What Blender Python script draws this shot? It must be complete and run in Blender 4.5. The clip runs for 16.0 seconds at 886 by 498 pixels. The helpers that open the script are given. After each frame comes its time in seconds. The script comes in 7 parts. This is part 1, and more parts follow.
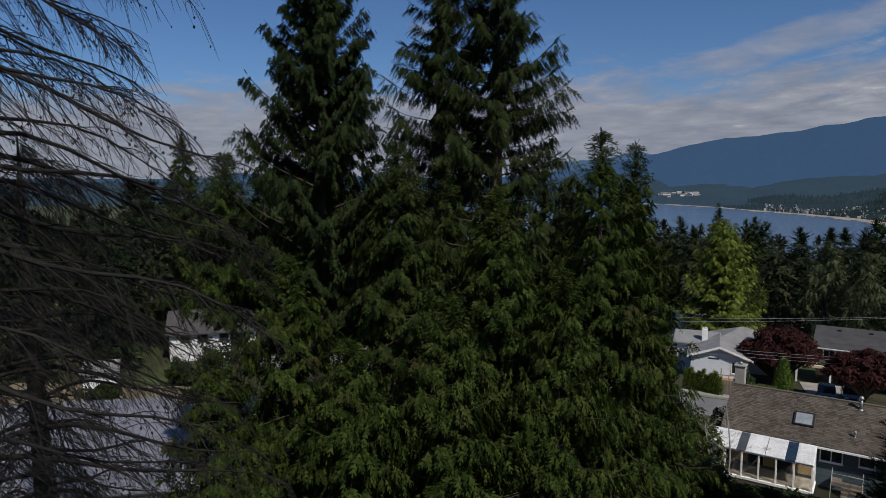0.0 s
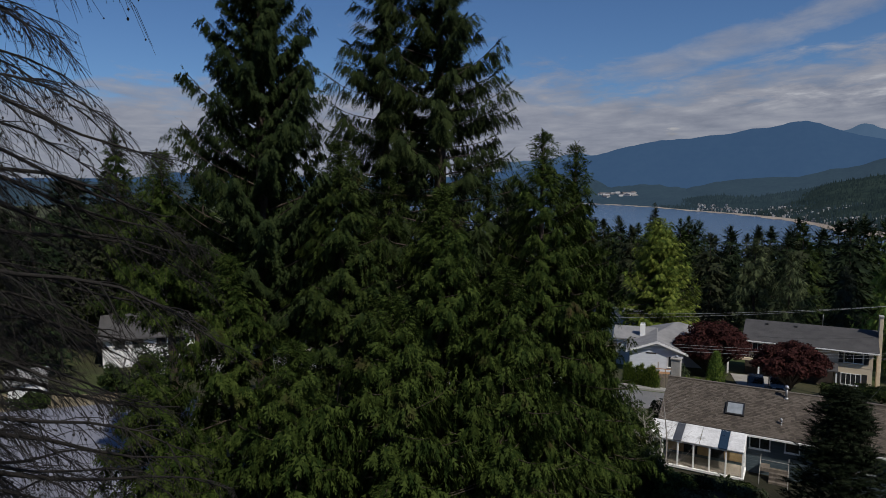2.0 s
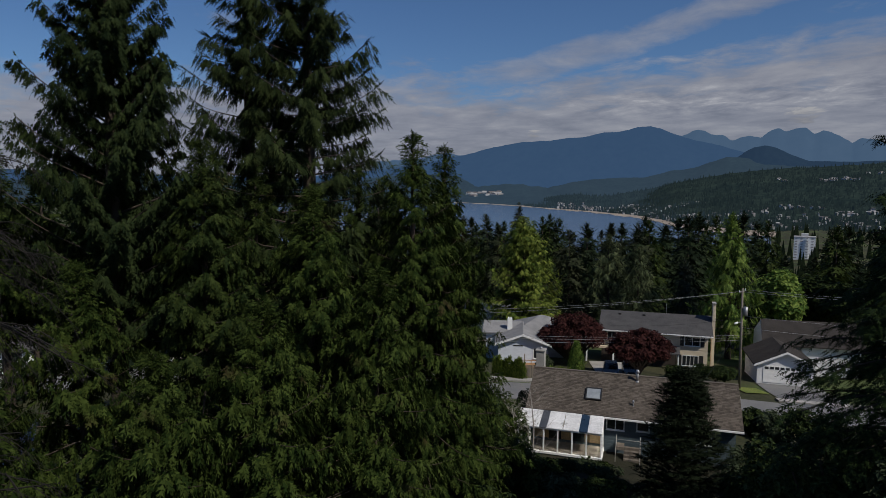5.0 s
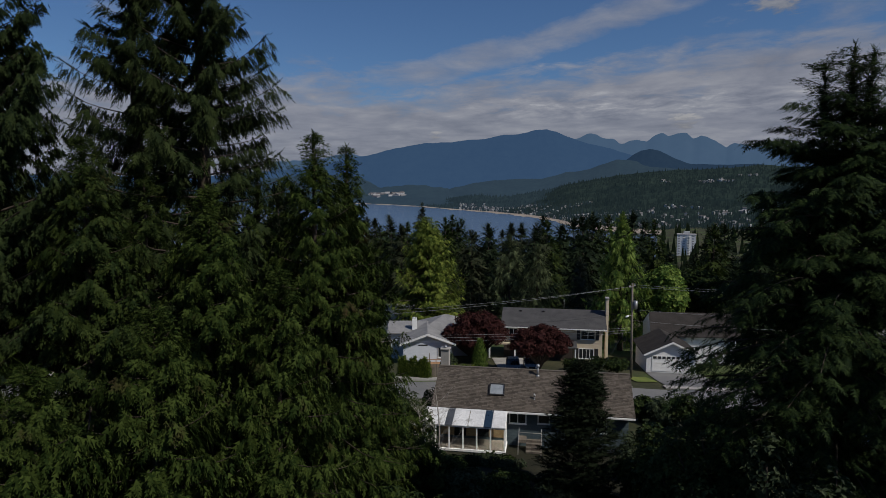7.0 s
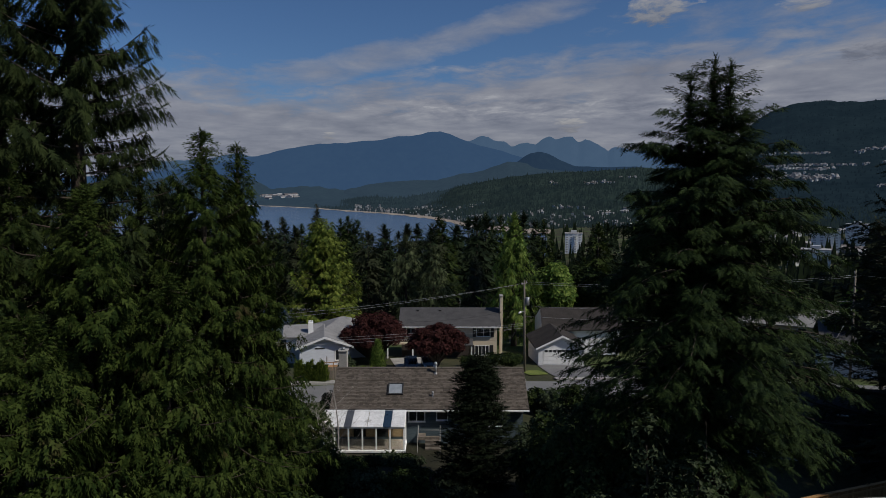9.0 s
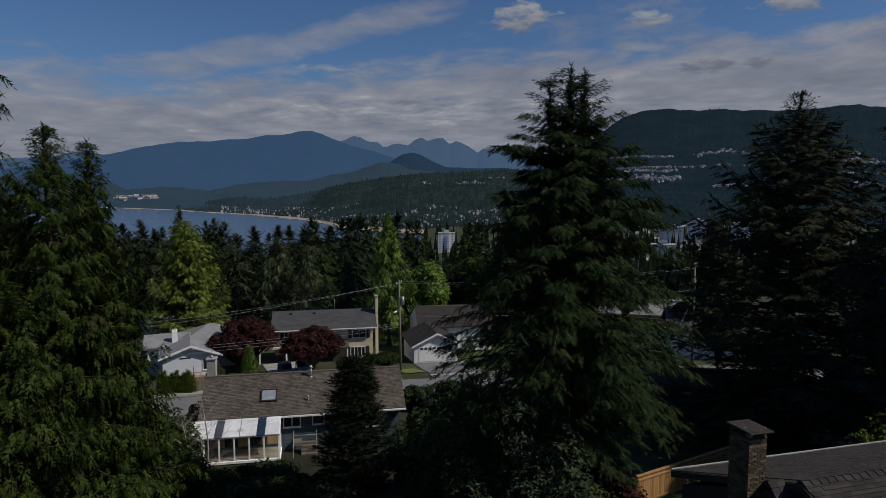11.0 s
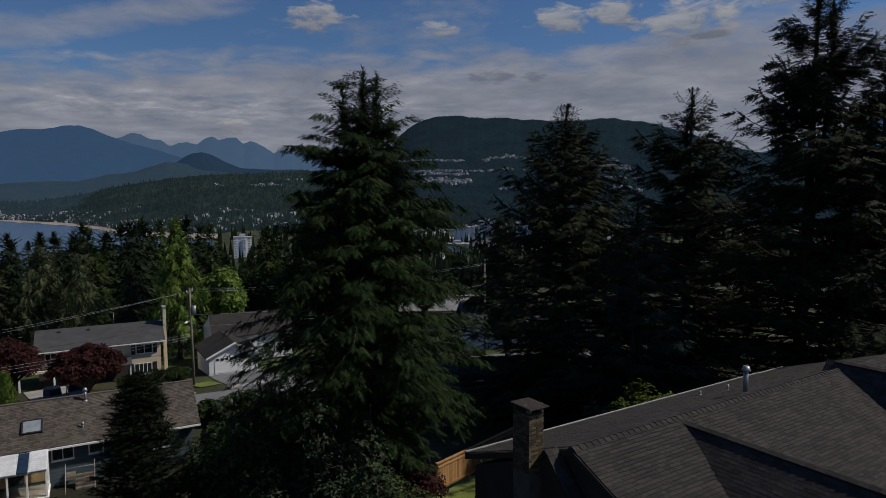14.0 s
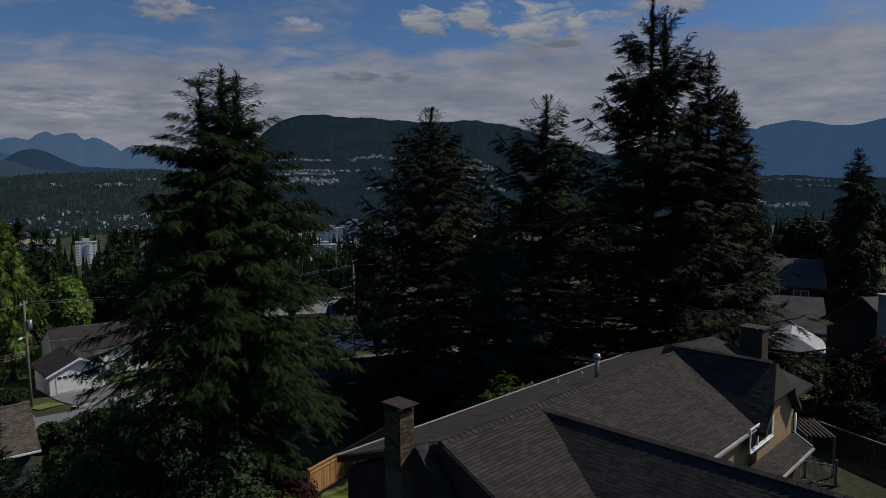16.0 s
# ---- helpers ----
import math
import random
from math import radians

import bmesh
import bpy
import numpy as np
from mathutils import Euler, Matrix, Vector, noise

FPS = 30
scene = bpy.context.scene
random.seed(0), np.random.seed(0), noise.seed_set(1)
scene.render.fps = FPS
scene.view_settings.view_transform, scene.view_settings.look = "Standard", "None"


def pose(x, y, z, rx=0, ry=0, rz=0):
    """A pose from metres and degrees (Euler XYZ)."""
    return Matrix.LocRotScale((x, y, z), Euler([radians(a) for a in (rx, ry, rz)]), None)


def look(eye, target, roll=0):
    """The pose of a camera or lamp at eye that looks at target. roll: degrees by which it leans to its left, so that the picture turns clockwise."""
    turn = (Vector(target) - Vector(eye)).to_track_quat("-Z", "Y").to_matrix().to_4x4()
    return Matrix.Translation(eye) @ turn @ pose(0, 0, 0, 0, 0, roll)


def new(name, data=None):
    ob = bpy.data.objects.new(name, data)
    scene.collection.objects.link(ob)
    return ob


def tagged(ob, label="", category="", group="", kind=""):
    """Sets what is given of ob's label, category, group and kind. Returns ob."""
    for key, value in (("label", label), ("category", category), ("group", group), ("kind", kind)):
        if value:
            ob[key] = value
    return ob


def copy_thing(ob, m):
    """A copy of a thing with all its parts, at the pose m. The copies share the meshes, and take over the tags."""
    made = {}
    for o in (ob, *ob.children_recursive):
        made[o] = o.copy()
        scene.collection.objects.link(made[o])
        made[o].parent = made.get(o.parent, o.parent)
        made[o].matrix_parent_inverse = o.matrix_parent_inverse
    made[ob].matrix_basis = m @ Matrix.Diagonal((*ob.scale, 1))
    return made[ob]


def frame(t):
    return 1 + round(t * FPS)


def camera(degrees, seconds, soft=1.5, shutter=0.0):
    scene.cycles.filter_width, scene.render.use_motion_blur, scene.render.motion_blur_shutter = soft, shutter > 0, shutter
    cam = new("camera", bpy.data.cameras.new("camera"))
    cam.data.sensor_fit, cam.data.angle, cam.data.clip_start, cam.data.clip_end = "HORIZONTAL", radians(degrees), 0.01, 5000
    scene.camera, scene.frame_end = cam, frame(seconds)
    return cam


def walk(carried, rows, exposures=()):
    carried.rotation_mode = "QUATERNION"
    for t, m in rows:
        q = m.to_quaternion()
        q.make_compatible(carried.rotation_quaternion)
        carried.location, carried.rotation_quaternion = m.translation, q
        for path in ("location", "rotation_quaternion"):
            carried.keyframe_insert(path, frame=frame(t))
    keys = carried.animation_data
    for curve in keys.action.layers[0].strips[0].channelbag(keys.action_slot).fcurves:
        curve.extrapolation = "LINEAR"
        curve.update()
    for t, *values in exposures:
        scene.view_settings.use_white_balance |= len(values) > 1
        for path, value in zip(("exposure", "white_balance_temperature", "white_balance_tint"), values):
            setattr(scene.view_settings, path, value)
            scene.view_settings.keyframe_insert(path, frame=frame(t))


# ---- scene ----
# ---- camera: a drone drifting back a little while it turns slowly to the right ----
PATH = (
    # seconds, place, turn to the left, tilt, roll
    (0, 0.20, 0.42, 20.05, 0.28, -5.33, 0.13),
    (0.5, 0.20, 0.40, 20.03, -0.59, -5.29, 0.12),
    (1, 0.19, 0.36, 20.03, -1.65, -5.31, 0.12),
    (1.5, 0.19, 0.37, 20.03, -3.00, -5.34, 0.11),
    (2, 0.20, 0.35, 20.01, -4.72, -5.33, 0.06),
    (2.5, 0.18, 0.31, 20.01, -6.63, -5.34, 0.04),
    (3, 0.22, 0.28, 20.00, -8.50, -5.34, 0.05),
    (3.5, 0.20, 0.27, 20.01, -10.46, -5.35, 0.06),
    (4, 0.18, 0.32, 20.04, -12.37, -5.37, 0.06),
    (6.5, 0.15, 0.26, 20.10, -22.80, -5.38, -0.11),
    (7, 0.15, 0.26, 20.07, -25.06, -5.33, -0.04),
    (7.5, 0.11, 0.23, 20.05, -27.33, -5.29, -0.04),
    (8, 0.07, 0.18, 20.06, -29.61, -5.27, -0.00),
    (8.5, 0.03, 0.10, 20.03, -31.97, -5.25, 0.04),
    (9, 0.01, 0.05, 20.00, -34.45, -5.21, 0.02),
    (11.5, -0.15, -0.23, 19.97, -48.80, -5.14, 0.06),
    (12, -0.17, -0.29, 19.92, -51.78, -5.08, -0.00),
    (12.5, -0.15, -0.33, 19.93, -54.74, -5.05, 0.03),
    (13, -0.14, -0.33, 19.95, -57.73, -5.08, 0.02),
    (13.5, -0.16, -0.38, 19.94, -60.71, -5.05, 0.08),
    (14, -0.16, -0.43, 19.92, -63.68, -5.01, 0.11),
    (14.5, -0.24, -0.51, 19.92, -66.66, -5.00, 0.13),
    (15, -0.32, -0.54, 19.94, -69.61, -5.00, 0.16),
    (15.5, -0.35, -0.57, 19.97, -72.47, -5.01, 0.21),
    (16, -0.41, -0.56, 20.02, -75.56, -5.04, 0.26)
)
cam = camera(69.86, 16.0, soft=0.6)
walk(cam, [(t, pose(x, y, z, 90 + tilt, roll, turn)) for t, x, y, z, turn, tilt, roll in PATH], ((0, 0.12), (4, 0.0), (7, -0.12), (16, -0.2)))

# ---- sky and sun: morning sun behind and to the right, broken high cloud ----
SUN_BEARING, SUN_HEIGHT = 150.0, 45.0
world = bpy.data.worlds.new("sky")
scene.world = world
world.use_nodes = True
wn, wl = world.node_tree.nodes, world.node_tree.links
wn.clear()


def wmath(op, a, b=None, clamp=False):
    n = wn.new("ShaderNodeMath")
    n.operation, n.use_clamp = op, clamp
    for i, s in enumerate((a, b)):
        if s is None:
            continue
        if isinstance(s, (int, float)):
            n.inputs[i].default_value = s
        else:
            wl.new(s, n.inputs[i])
    return n.outputs[0]


def wramp(fac, *stops):
    n = wn.new("ShaderNodeValToRGB")
    while len(n.color_ramp.elements) < len(stops):
        n.color_ramp.elements.new(0.5)
    for e, (p, v) in zip(n.color_ramp.elements, stops):
        e.position = p
        e.color = (v, v, v, 1) if isinstance(v, (int, float)) else (*v, 1)
    wl.new(fac, n.inputs[0])
    return n.outputs[0]


def wmix(fac, a, b):
    n = wn.new("ShaderNodeMix")
    n.data_type = "RGBA"
    for i, s in ((0, fac), (6, a), (7, b)):
        if isinstance(s, (int, float)):
            n.inputs[i].default_value = s
        elif isinstance(s, tuple):
            n.inputs[i].default_value = (*s, 1)
        else:
            wl.new(s, n.inputs[i])
    return n.outputs[2]


sky = wn.new("ShaderNodeTexSky")
sky.sky_type, sky.sun_disc = "NISHITA", False
sky.sun_elevation, sky.sun_rotation = radians(SUN_HEIGHT), radians(SUN_BEARING)
sky.altitude, sky.air_density, sky.dust_density, sky.ozone_density = 150, 1.0, 0.4, 2.5
clear_sky = wn.new("ShaderNodeVectorMath")
clear_sky.operation = "SCALE"
deep = wn.new("ShaderNodeVectorMath")
deep.operation = "MULTIPLY"
wl.new(sky.outputs[0], deep.inputs[0])
deep.inputs[1].default_value = (0.66, 0.88, 1.17)
wl.new(deep.outputs[0], clear_sky.inputs[0])
clear_sky.inputs[3].default_value = 0.057
coord = wn.new("ShaderNodeTexCoord")
split = wn.new("ShaderNodeSeparateXYZ")
wl.new(coord.outputs["Generated"], split.inputs[0])
up = wmath("MAXIMUM", split.outputs[2], 0.0)
flat = wmath("ADD", up, 0.10)
plane = wn.new("ShaderNodeCombineXYZ")
wl.new(wmath("DIVIDE", split.outputs[0], flat), plane.inputs[0])
wl.new(wmath("DIVIDE", split.outputs[1], flat), plane.inputs[1])


def cloud_noise(scale, detail, rough, distort, shift):
    mp = wn.new("ShaderNodeMapping")
    mp.inputs[1].default_value = shift
    mp.inputs[2].default_value = (0, 0, radians(47))
    mp.inputs[3].default_value = scale
    wl.new(plane.outputs[0], mp.inputs[0])
    n = wn.new("ShaderNodeTexNoise")
    n.inputs["Scale"].default_value = 1.0
    n.inputs["Detail"].default_value = detail
    n.inputs["Roughness"].default_value = rough
    n.inputs["Distortion"].default_value = distort
    wl.new(mp.outputs[0], n.inputs["Vector"])
    return n.outputs[0]


bearing = wmath("MULTIPLY", wmath("ARCTAN2", split.outputs[0], split.outputs[1]), 180 / math.pi)
height = wmath("MULTIPLY", wmath("ARCSINE", split.outputs[2]), 180 / math.pi)
veil = cloud_noise((0.80, 0.85, 1), 11, 0.63, 0.35, (3.1, 1.7, 0))     # high cloud
flecks = cloud_noise((3.6, 3.2, 1), 7, 0.62, 0.3, (5.5, 2.2, 1))        # rippled texture
rough = cloud_noise((6.5, 6.5, 1), 8, 0.62, 0.4, (2.5, 6.2, 3))         # ragged edges
shade = cloud_noise((1.7, 1.9, 1), 7, 0.55, 0.3, (1.2, 9.4, 5))         # grey and white within the cloud


def lens_of(b, e, rb, re, ragged):
    """1 in the middle of a small cloud at a bearing and a height, 0 at its edge and beyond, with a ragged edge."""
    db = wmath("DIVIDE", wmath("SUBTRACT", bearing, b), rb)
    de = wmath("DIVIDE", wmath("SUBTRACT", height, e), re)
    far = wmath("ADD", wmath("MULTIPLY", db, db), wmath("MULTIPLY", de, de))
    return wmath("ADD", wmath("SUBTRACT", 1.0, far), wmath("MULTIPLY", wmath("SUBTRACT", rough, 0.5), ragged))


# the grey deck low down; its upper edge climbs to the east
edge = wramp(wmath("DIVIDE", wmath("ADD", bearing, 40.0), 160.0), (0.0, 0.34), (0.31, 0.46), (0.385, 0.415), (0.49, 0.47), (0.62, 0.545), (0.75, 0.61), (1.0, 0.68))
ragged = wmath("ADD", wmath("MULTIPLY", wmath("SUBTRACT", veil, 0.5), 8.0), wmath("MULTIPLY", wmath("SUBTRACT", flecks, 0.5), 6.0))
deck = wmath("DIVIDE", wmath("SUBTRACT", wmath("ADD", wmath("MULTIPLY", edge, 20.0), ragged), height), 2.6)
deck = wramp(wmath("ADD", wmath("MULTIPLY", deck, 0.5), 0.5), (0.26, 0.0), (0.52, 0.62), (0.80, 0.95))
# a long broken streak rising to the right, and thin scattered veils
slant = wmath("SUBTRACT", height, wmath("ADD", wmath("MULTIPLY", bearing, 0.25), 4.45))
slant = wmath("DIVIDE", slant, 1.7)
streak = wmath("SUBTRACT", 1.0, wmath("MULTIPLY", slant, slant), True)
streak = wmath("MULTIPLY", streak, wramp(wmath("DIVIDE", bearing, 60.0), (0.22, 0.0), (0.40, 1.0), (0.72, 1.0), (0.86, 0.0)))
thin = wmath("ADD", wmath("MULTIPLY", veil, 0.62), wmath("MULTIPLY", flecks, 0.38))
east = wmath("MULTIPLY", wmath("SUBTRACT", split.outputs[0], 0.55), 0.10)
thin = wramp(wmath("ADD", wmath("ADD", thin, wmath("MULTIPLY", streak, 0.20)), east), (0.53, 0.0), (0.64, 0.48), (0.80, 0.85))
cloud = wmath("MAXIMUM", deck, thin)
shade = wmath("ADD", wmath("MULTIPLY", shade, 0.5), wmath("MULTIPLY", flecks, 0.5))
ripple = wmath("SUBTRACT", 1.0, wmath("POWER", wmath("DIVIDE", wmath("SUBTRACT", height, 7.2), 1.5), 2.0), True)
ripple = wmath("MULTIPLY", ripple, wramp(wmath("DIVIDE", bearing, 100.0), (0.24, 0.0), (0.34, 1.0), (0.50, 1.0), (0.66, 0.15)))
shade = wmath("ADD", shade, wmath("MULTIPLY", ripple, wmath("MULTIPLY", wmath("SUBTRACT", flecks, 0.44), 0.9)))
grey = wramp(shade, (0.34, (0.175, 0.190, 0.240)), (0.50, (0.232, 0.245, 0.296)), (0.64, (0.295, 0.305, 0.348)), (0.80, (0.45, 0.455, 0.485)))
lit = wmix(cloud, clear_sky.outputs[0], grey)
# small heaps of cloud above the deck, white on top and grey below
for b, e, rb, re in ((52.6, 15.0, 2.9, 1.5), (74.0, 14.6, 3.0, 1.3), (78.6, 15.0, 2.8, 1.4), (84.6, 13.9, 4.2, 2.0), (63.4, 13.9, 1.9, 0.8), (45.6, 5.75, 1.3, 0.7), (24.4, 4.75, 0.55, 0.5), (94.5, 15.5, 4.0, 1.5)):
    body = wramp(lens_of(b, e, rb, re, 6.5), (0.0, 0.0), (1.0, 0.82))
    top = wmath("ADD", wmath("DIVIDE", wmath("SUBTRACT", height, e), 2.2 * re), wmath("ADD", wmath("MULTIPLY", wmath("SUBTRACT", rough, 0.5), 1.6), 0.5))
    lit = wmix(body, lit, wramp(top, (0.15, (0.17, 0.18, 0.21)), (0.85, (0.38, 0.38, 0.39))))
# dark scraps
for b, e, rb, re in ((68.0, 10.15, 1.9, 0.75), (71.8, 10.05, 1.0, 0.45), (85.8, 12.6, 1.6, 0.4)):
    lit = wmix(wramp(lens_of(b, e, rb, re, 6.0), (0.0, 0.0), (1.0, 0.62)), lit, (0.115, 0.13, 0.175))
back = wn.new("ShaderNodeBackground")
wl.new(lit, back.inputs[0])
back.inputs[1].default_value = 1.0
out = wn.new("ShaderNodeOutputWorld")
wl.new(back.outputs[0], out.inputs[0])

sun = new("sun", bpy.data.lights.new("sun", "SUN"))
sun.data.energy, sun.data.angle, sun.data.color = 3.5, radians(0.6), (1.0, 0.94, 0.85)
SUN_WAY = Vector((math.sin(radians(SUN_BEARING)) * math.cos(radians(SUN_HEIGHT)), math.cos(radians(SUN_BEARING)) * math.cos(radians(SUN_HEIGHT)), math.sin(radians(SUN_HEIGHT))))
sun.matrix_world = look(SUN_WAY * 100, (0, 0, 0))

# ---- materials ----
def material(name, dark, light, scale=3.0, rough=0.8, bump=0.0, fine=25.0, island=0.0, metal=0.0, stretch=(1, 1, 1), leaf=0.0, spec=0.3, obj=0.0, ramp=(0.35, 0.65), spot=None, sheen=0.0):
    """Colour from two scales of noise between dark and light; island / obj: variation piece by piece; leaf: light let through."""
    m = bpy.data.materials.new(name)
    m.use_nodes = True
    nodes, links = m.node_tree.nodes, m.node_tree.links
    bsdf = nodes["Principled BSDF"]
    bsdf.inputs["Roughness"].default_value = rough
    bsdf.inputs["Metallic"].default_value = metal
    bsdf.inputs["Specular IOR Level"].default_value = spec
    tc = nodes.new("ShaderNodeTexCoord")
    mp = nodes.new("ShaderNodeMapping")
    mp.inputs[3].default_value = stretch
    links.new(tc.outputs["Object"], mp.inputs[0])
    big = nodes.new("ShaderNodeTexNoise")
    big.inputs["Scale"].default_value = scale
    big.inputs["Detail"].default_value = 4
    small = nodes.new("ShaderNodeTexNoise")
    small.inputs["Scale"].default_value = fine
    small.inputs["Detail"].default_value = 5
    for n in (big, small):
        links.new(mp.outputs[0], n.inputs["Vector"])
    add = nodes.new("ShaderNodeMath")
    add.operation = "MULTIPLY_ADD"
    links.new(small.outputs[0], add.inputs[0])
    add.inputs[1].default_value = 0.5
    half = nodes.new("ShaderNodeMath")
    half.operation = "MULTIPLY"
    links.new(big.outputs[0], half.inputs[0])
    half.inputs[1].default_value = 0.5
    links.new(half.outputs[0], add.inputs[2])
    value = add.outputs[0]
    if island or obj:
        if island:
            r = nodes.new("ShaderNodeNewGeometry").outputs["Random Per Island"]
        else:
            r = nodes.new("ShaderNodeObjectInfo").outputs["Random"]
        v = nodes.new("ShaderNodeMath")
        v.operation = "MULTIPLY_ADD"
        links.new(r, v.inputs[0])
        v.inputs[1].default_value = island or obj
        c = nodes.new("ShaderNodeMath")
        c.operation = "SUBTRACT"
        links.new(value, c.inputs[0])
        c.inputs[1].default_value = (island or obj) / 2
        links.new(c.outputs[0], v.inputs[2])
        value = v.outputs[0]
    rp = nodes.new("ShaderNodeValToRGB")
    a, b = rp.color_ramp.elements
    a.position, b.position = ramp
    a.color, b.color = (*dark, 1), (*light, 1)
    links.new(value, rp.inputs[0])
    colour = rp.outputs[0]
    if spot:
        sp_scale, sp_colour, sp_level = spot
        n = nodes.new("ShaderNodeTexNoise")
        n.inputs["Scale"].default_value = sp_scale
        n.inputs["Detail"].default_value = 6
        links.new(mp.outputs[0], n.inputs["Vector"])
        rr = nodes.new("ShaderNodeValToRGB")
        rr.color_ramp.elements[0].position, rr.color_ramp.elements[1].position = sp_level, sp_level + 0.08
        links.new(n.outputs[0], rr.inputs[0])
        mx = nodes.new("ShaderNodeMix")
        mx.data_type = "RGBA"
        links.new(rr.outputs[0], mx.inputs[0])
        links.new(colour, mx.inputs[6])
        mx.inputs[7].default_value = (*sp_colour, 1)
        colour = mx.outputs[2]
    links.new(colour, bsdf.inputs["Base Color"])
    if bump:
        bp = nodes.new("ShaderNodeBump")
        bp.inputs["Strength"].default_value = bump
        bp.inputs["Distance"].default_value = 0.05
        links.new(small.outputs[0], bp.inputs["Height"])
        links.new(bp.outputs[0], bsdf.inputs["Normal"])
    if leaf:
        tr = nodes.new("ShaderNodeBsdfTranslucent")
        links.new(colour, tr.inputs[0])
        mix = nodes.new("ShaderNodeMixShader")
        mix.inputs[0].default_value = leaf
        links.new(bsdf.outputs[0], mix.inputs[1])
        links.new(tr.outputs[0], mix.inputs[2])
        links.new(mix.outputs[0], nodes["Material Output"].inputs[0])
    return m


def haze_glow(m, tint, level):
    """Air haze added as emission: a faint even glow over a far backdrop's colour."""
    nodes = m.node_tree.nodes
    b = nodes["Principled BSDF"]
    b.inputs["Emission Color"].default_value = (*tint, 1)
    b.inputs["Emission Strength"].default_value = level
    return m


CEDAR = material("cedar_foliage", (0.013, 0.025, 0.005), (0.048, 0.069, 0.015), 0.5, 0.8, fine=3.0, island=0.45, leaf=0.2, spot=(0.55, (0.046, 0.036, 0.016), 0.63), spec=0.06)
CEDAR_DARK = material("old_cedar_foliage", (0.013, 0.024, 0.006), (0.039, 0.055, 0.013), 0.5, 0.7, fine=3.0, island=0.4, leaf=0.2, spot=(0.5, (0.07, 0.055, 0.024), 0.68), spec=0.06)
OLD_CEDAR = material("upswept_cedar_foliage", (0.010, 0.019, 0.007), (0.030, 0.044, 0.014), 0.5, 0.7, fine=3.0, island=0.4, leaf=0.2, spot=(0.5, (0.06, 0.047, 0.022), 0.70), spec=0.06)
THICKET = material("thicket_foliage", (0.024, 0.040, 0.014), (0.072, 0.096, 0.034), 1.0, 0.6, fine=4.0, island=0.5, leaf=0.25, spec=0.06)
CEDAR_GOLD = material("golden_cedar_foliage", (0.050, 0.082, 0.014), (0.190, 0.225, 0.044), 0.4, 0.6, fine=3.0, island=0.5, leaf=0.28, spec=0.06)
SPRUCE = material("spruce_foliage", (0.015, 0.020, 0.010), (0.034, 0.040, 0.020), 0.6, 0.75, fine=3.0, island=0.25, leaf=0.08, spec=0.06)
GREY_FIR = material("grey_green_fir_foliage", (0.040, 0.054, 0.028), (0.110, 0.132, 0.062), 0.6, 0.7, fine=3.0, island=0.4, leaf=0.2, spec=0.06)
HEMLOCK = material("hemlock_foliage", (0.013, 0.021, 0.008), (0.034, 0.047, 0.016), 0.6, 0.8, fine=3.0, island=0.4, leaf=0.12, spec=0.04)
BLUE_SPRUCE = material("blue_spruce_foliage", (0.019, 0.027, 0.020), (0.048, 0.062, 0.044), 0.6, 0.65, fine=3.0, island=0.4, leaf=0.12, spec=0.06)
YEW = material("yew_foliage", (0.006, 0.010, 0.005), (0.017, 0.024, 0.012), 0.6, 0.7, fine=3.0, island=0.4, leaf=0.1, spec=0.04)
DEODAR = material("drooping_conifer_foliage", (0.009, 0.019, 0.007), (0.031, 0.050, 0.014), 0.6, 0.7, fine=3.0, island=0.45, leaf=0.2, spec=0.06)
FRESH = material("fresh_conifer_foliage", (0.055, 0.104, 0.022), (0.20, 0.27, 0.062), 0.5, 0.6, fine=3.0, island=0.5, leaf=0.28, spec=0.06)
FOREST = material("forest_foliage", (0.007, 0.013, 0.006), (0.022, 0.034, 0.014), 0.3, 0.7, fine=2.0, island=0.35, leaf=0.12, spec=0.06)
MAPLE = material("purple_maple_foliage", (0.026, 0.010, 0.009), (0.070, 0.026, 0.023), 1.0, 0.6, fine=4.0, island=0.5, leaf=0.25, spec=0.06)
LEAFY = material("broadleaf_foliage", (0.013, 0.024, 0.008), (0.040, 0.058, 0.016), 1.0, 0.6, fine=4.0, island=0.5, leaf=0.25, spec=0.06)
LEAFY_GREY = material("grey_green_foliage", (0.024, 0.036, 0.020), (0.066, 0.084, 0.044), 1.0, 0.6, fine=4.0, island=0.5, leaf=0.25, spec=0.06)
HEDGE = material("hedge_foliage", (0.045, 0.080, 0.012), (0.15, 0.19, 0.035), 1.0, 0.6, fine=4.0, island=0.5, leaf=0.25, spec=0.06)
BARK = material("bark", (0.024, 0.018, 0.014), (0.080, 0.062, 0.048), 4.0, 0.9, 0.8, 30, stretch=(1, 1, 0.25))
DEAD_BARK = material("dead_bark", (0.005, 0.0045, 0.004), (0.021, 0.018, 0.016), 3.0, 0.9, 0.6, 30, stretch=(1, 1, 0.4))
PALE_BARK = material("pale_bark", (0.20, 0.18, 0.16), (0.42, 0.39, 0.36), 3.0, 0.85, 0.4, 30)
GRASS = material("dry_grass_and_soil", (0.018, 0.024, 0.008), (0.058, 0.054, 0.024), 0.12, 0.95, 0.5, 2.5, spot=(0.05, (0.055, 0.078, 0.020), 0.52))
LAWN = material("lawn", (0.070, 0.110, 0.020), (0.20, 0.22, 0.050), 0.4, 0.95, 0.4, 8.0)
ASPHALT = material("asphalt_road", (0.13, 0.13, 0.131), (0.20, 0.197, 0.192), 0.3, 0.9, 0.3, 20, spot=(0.12, (0.105, 0.106, 0.112), 0.58))
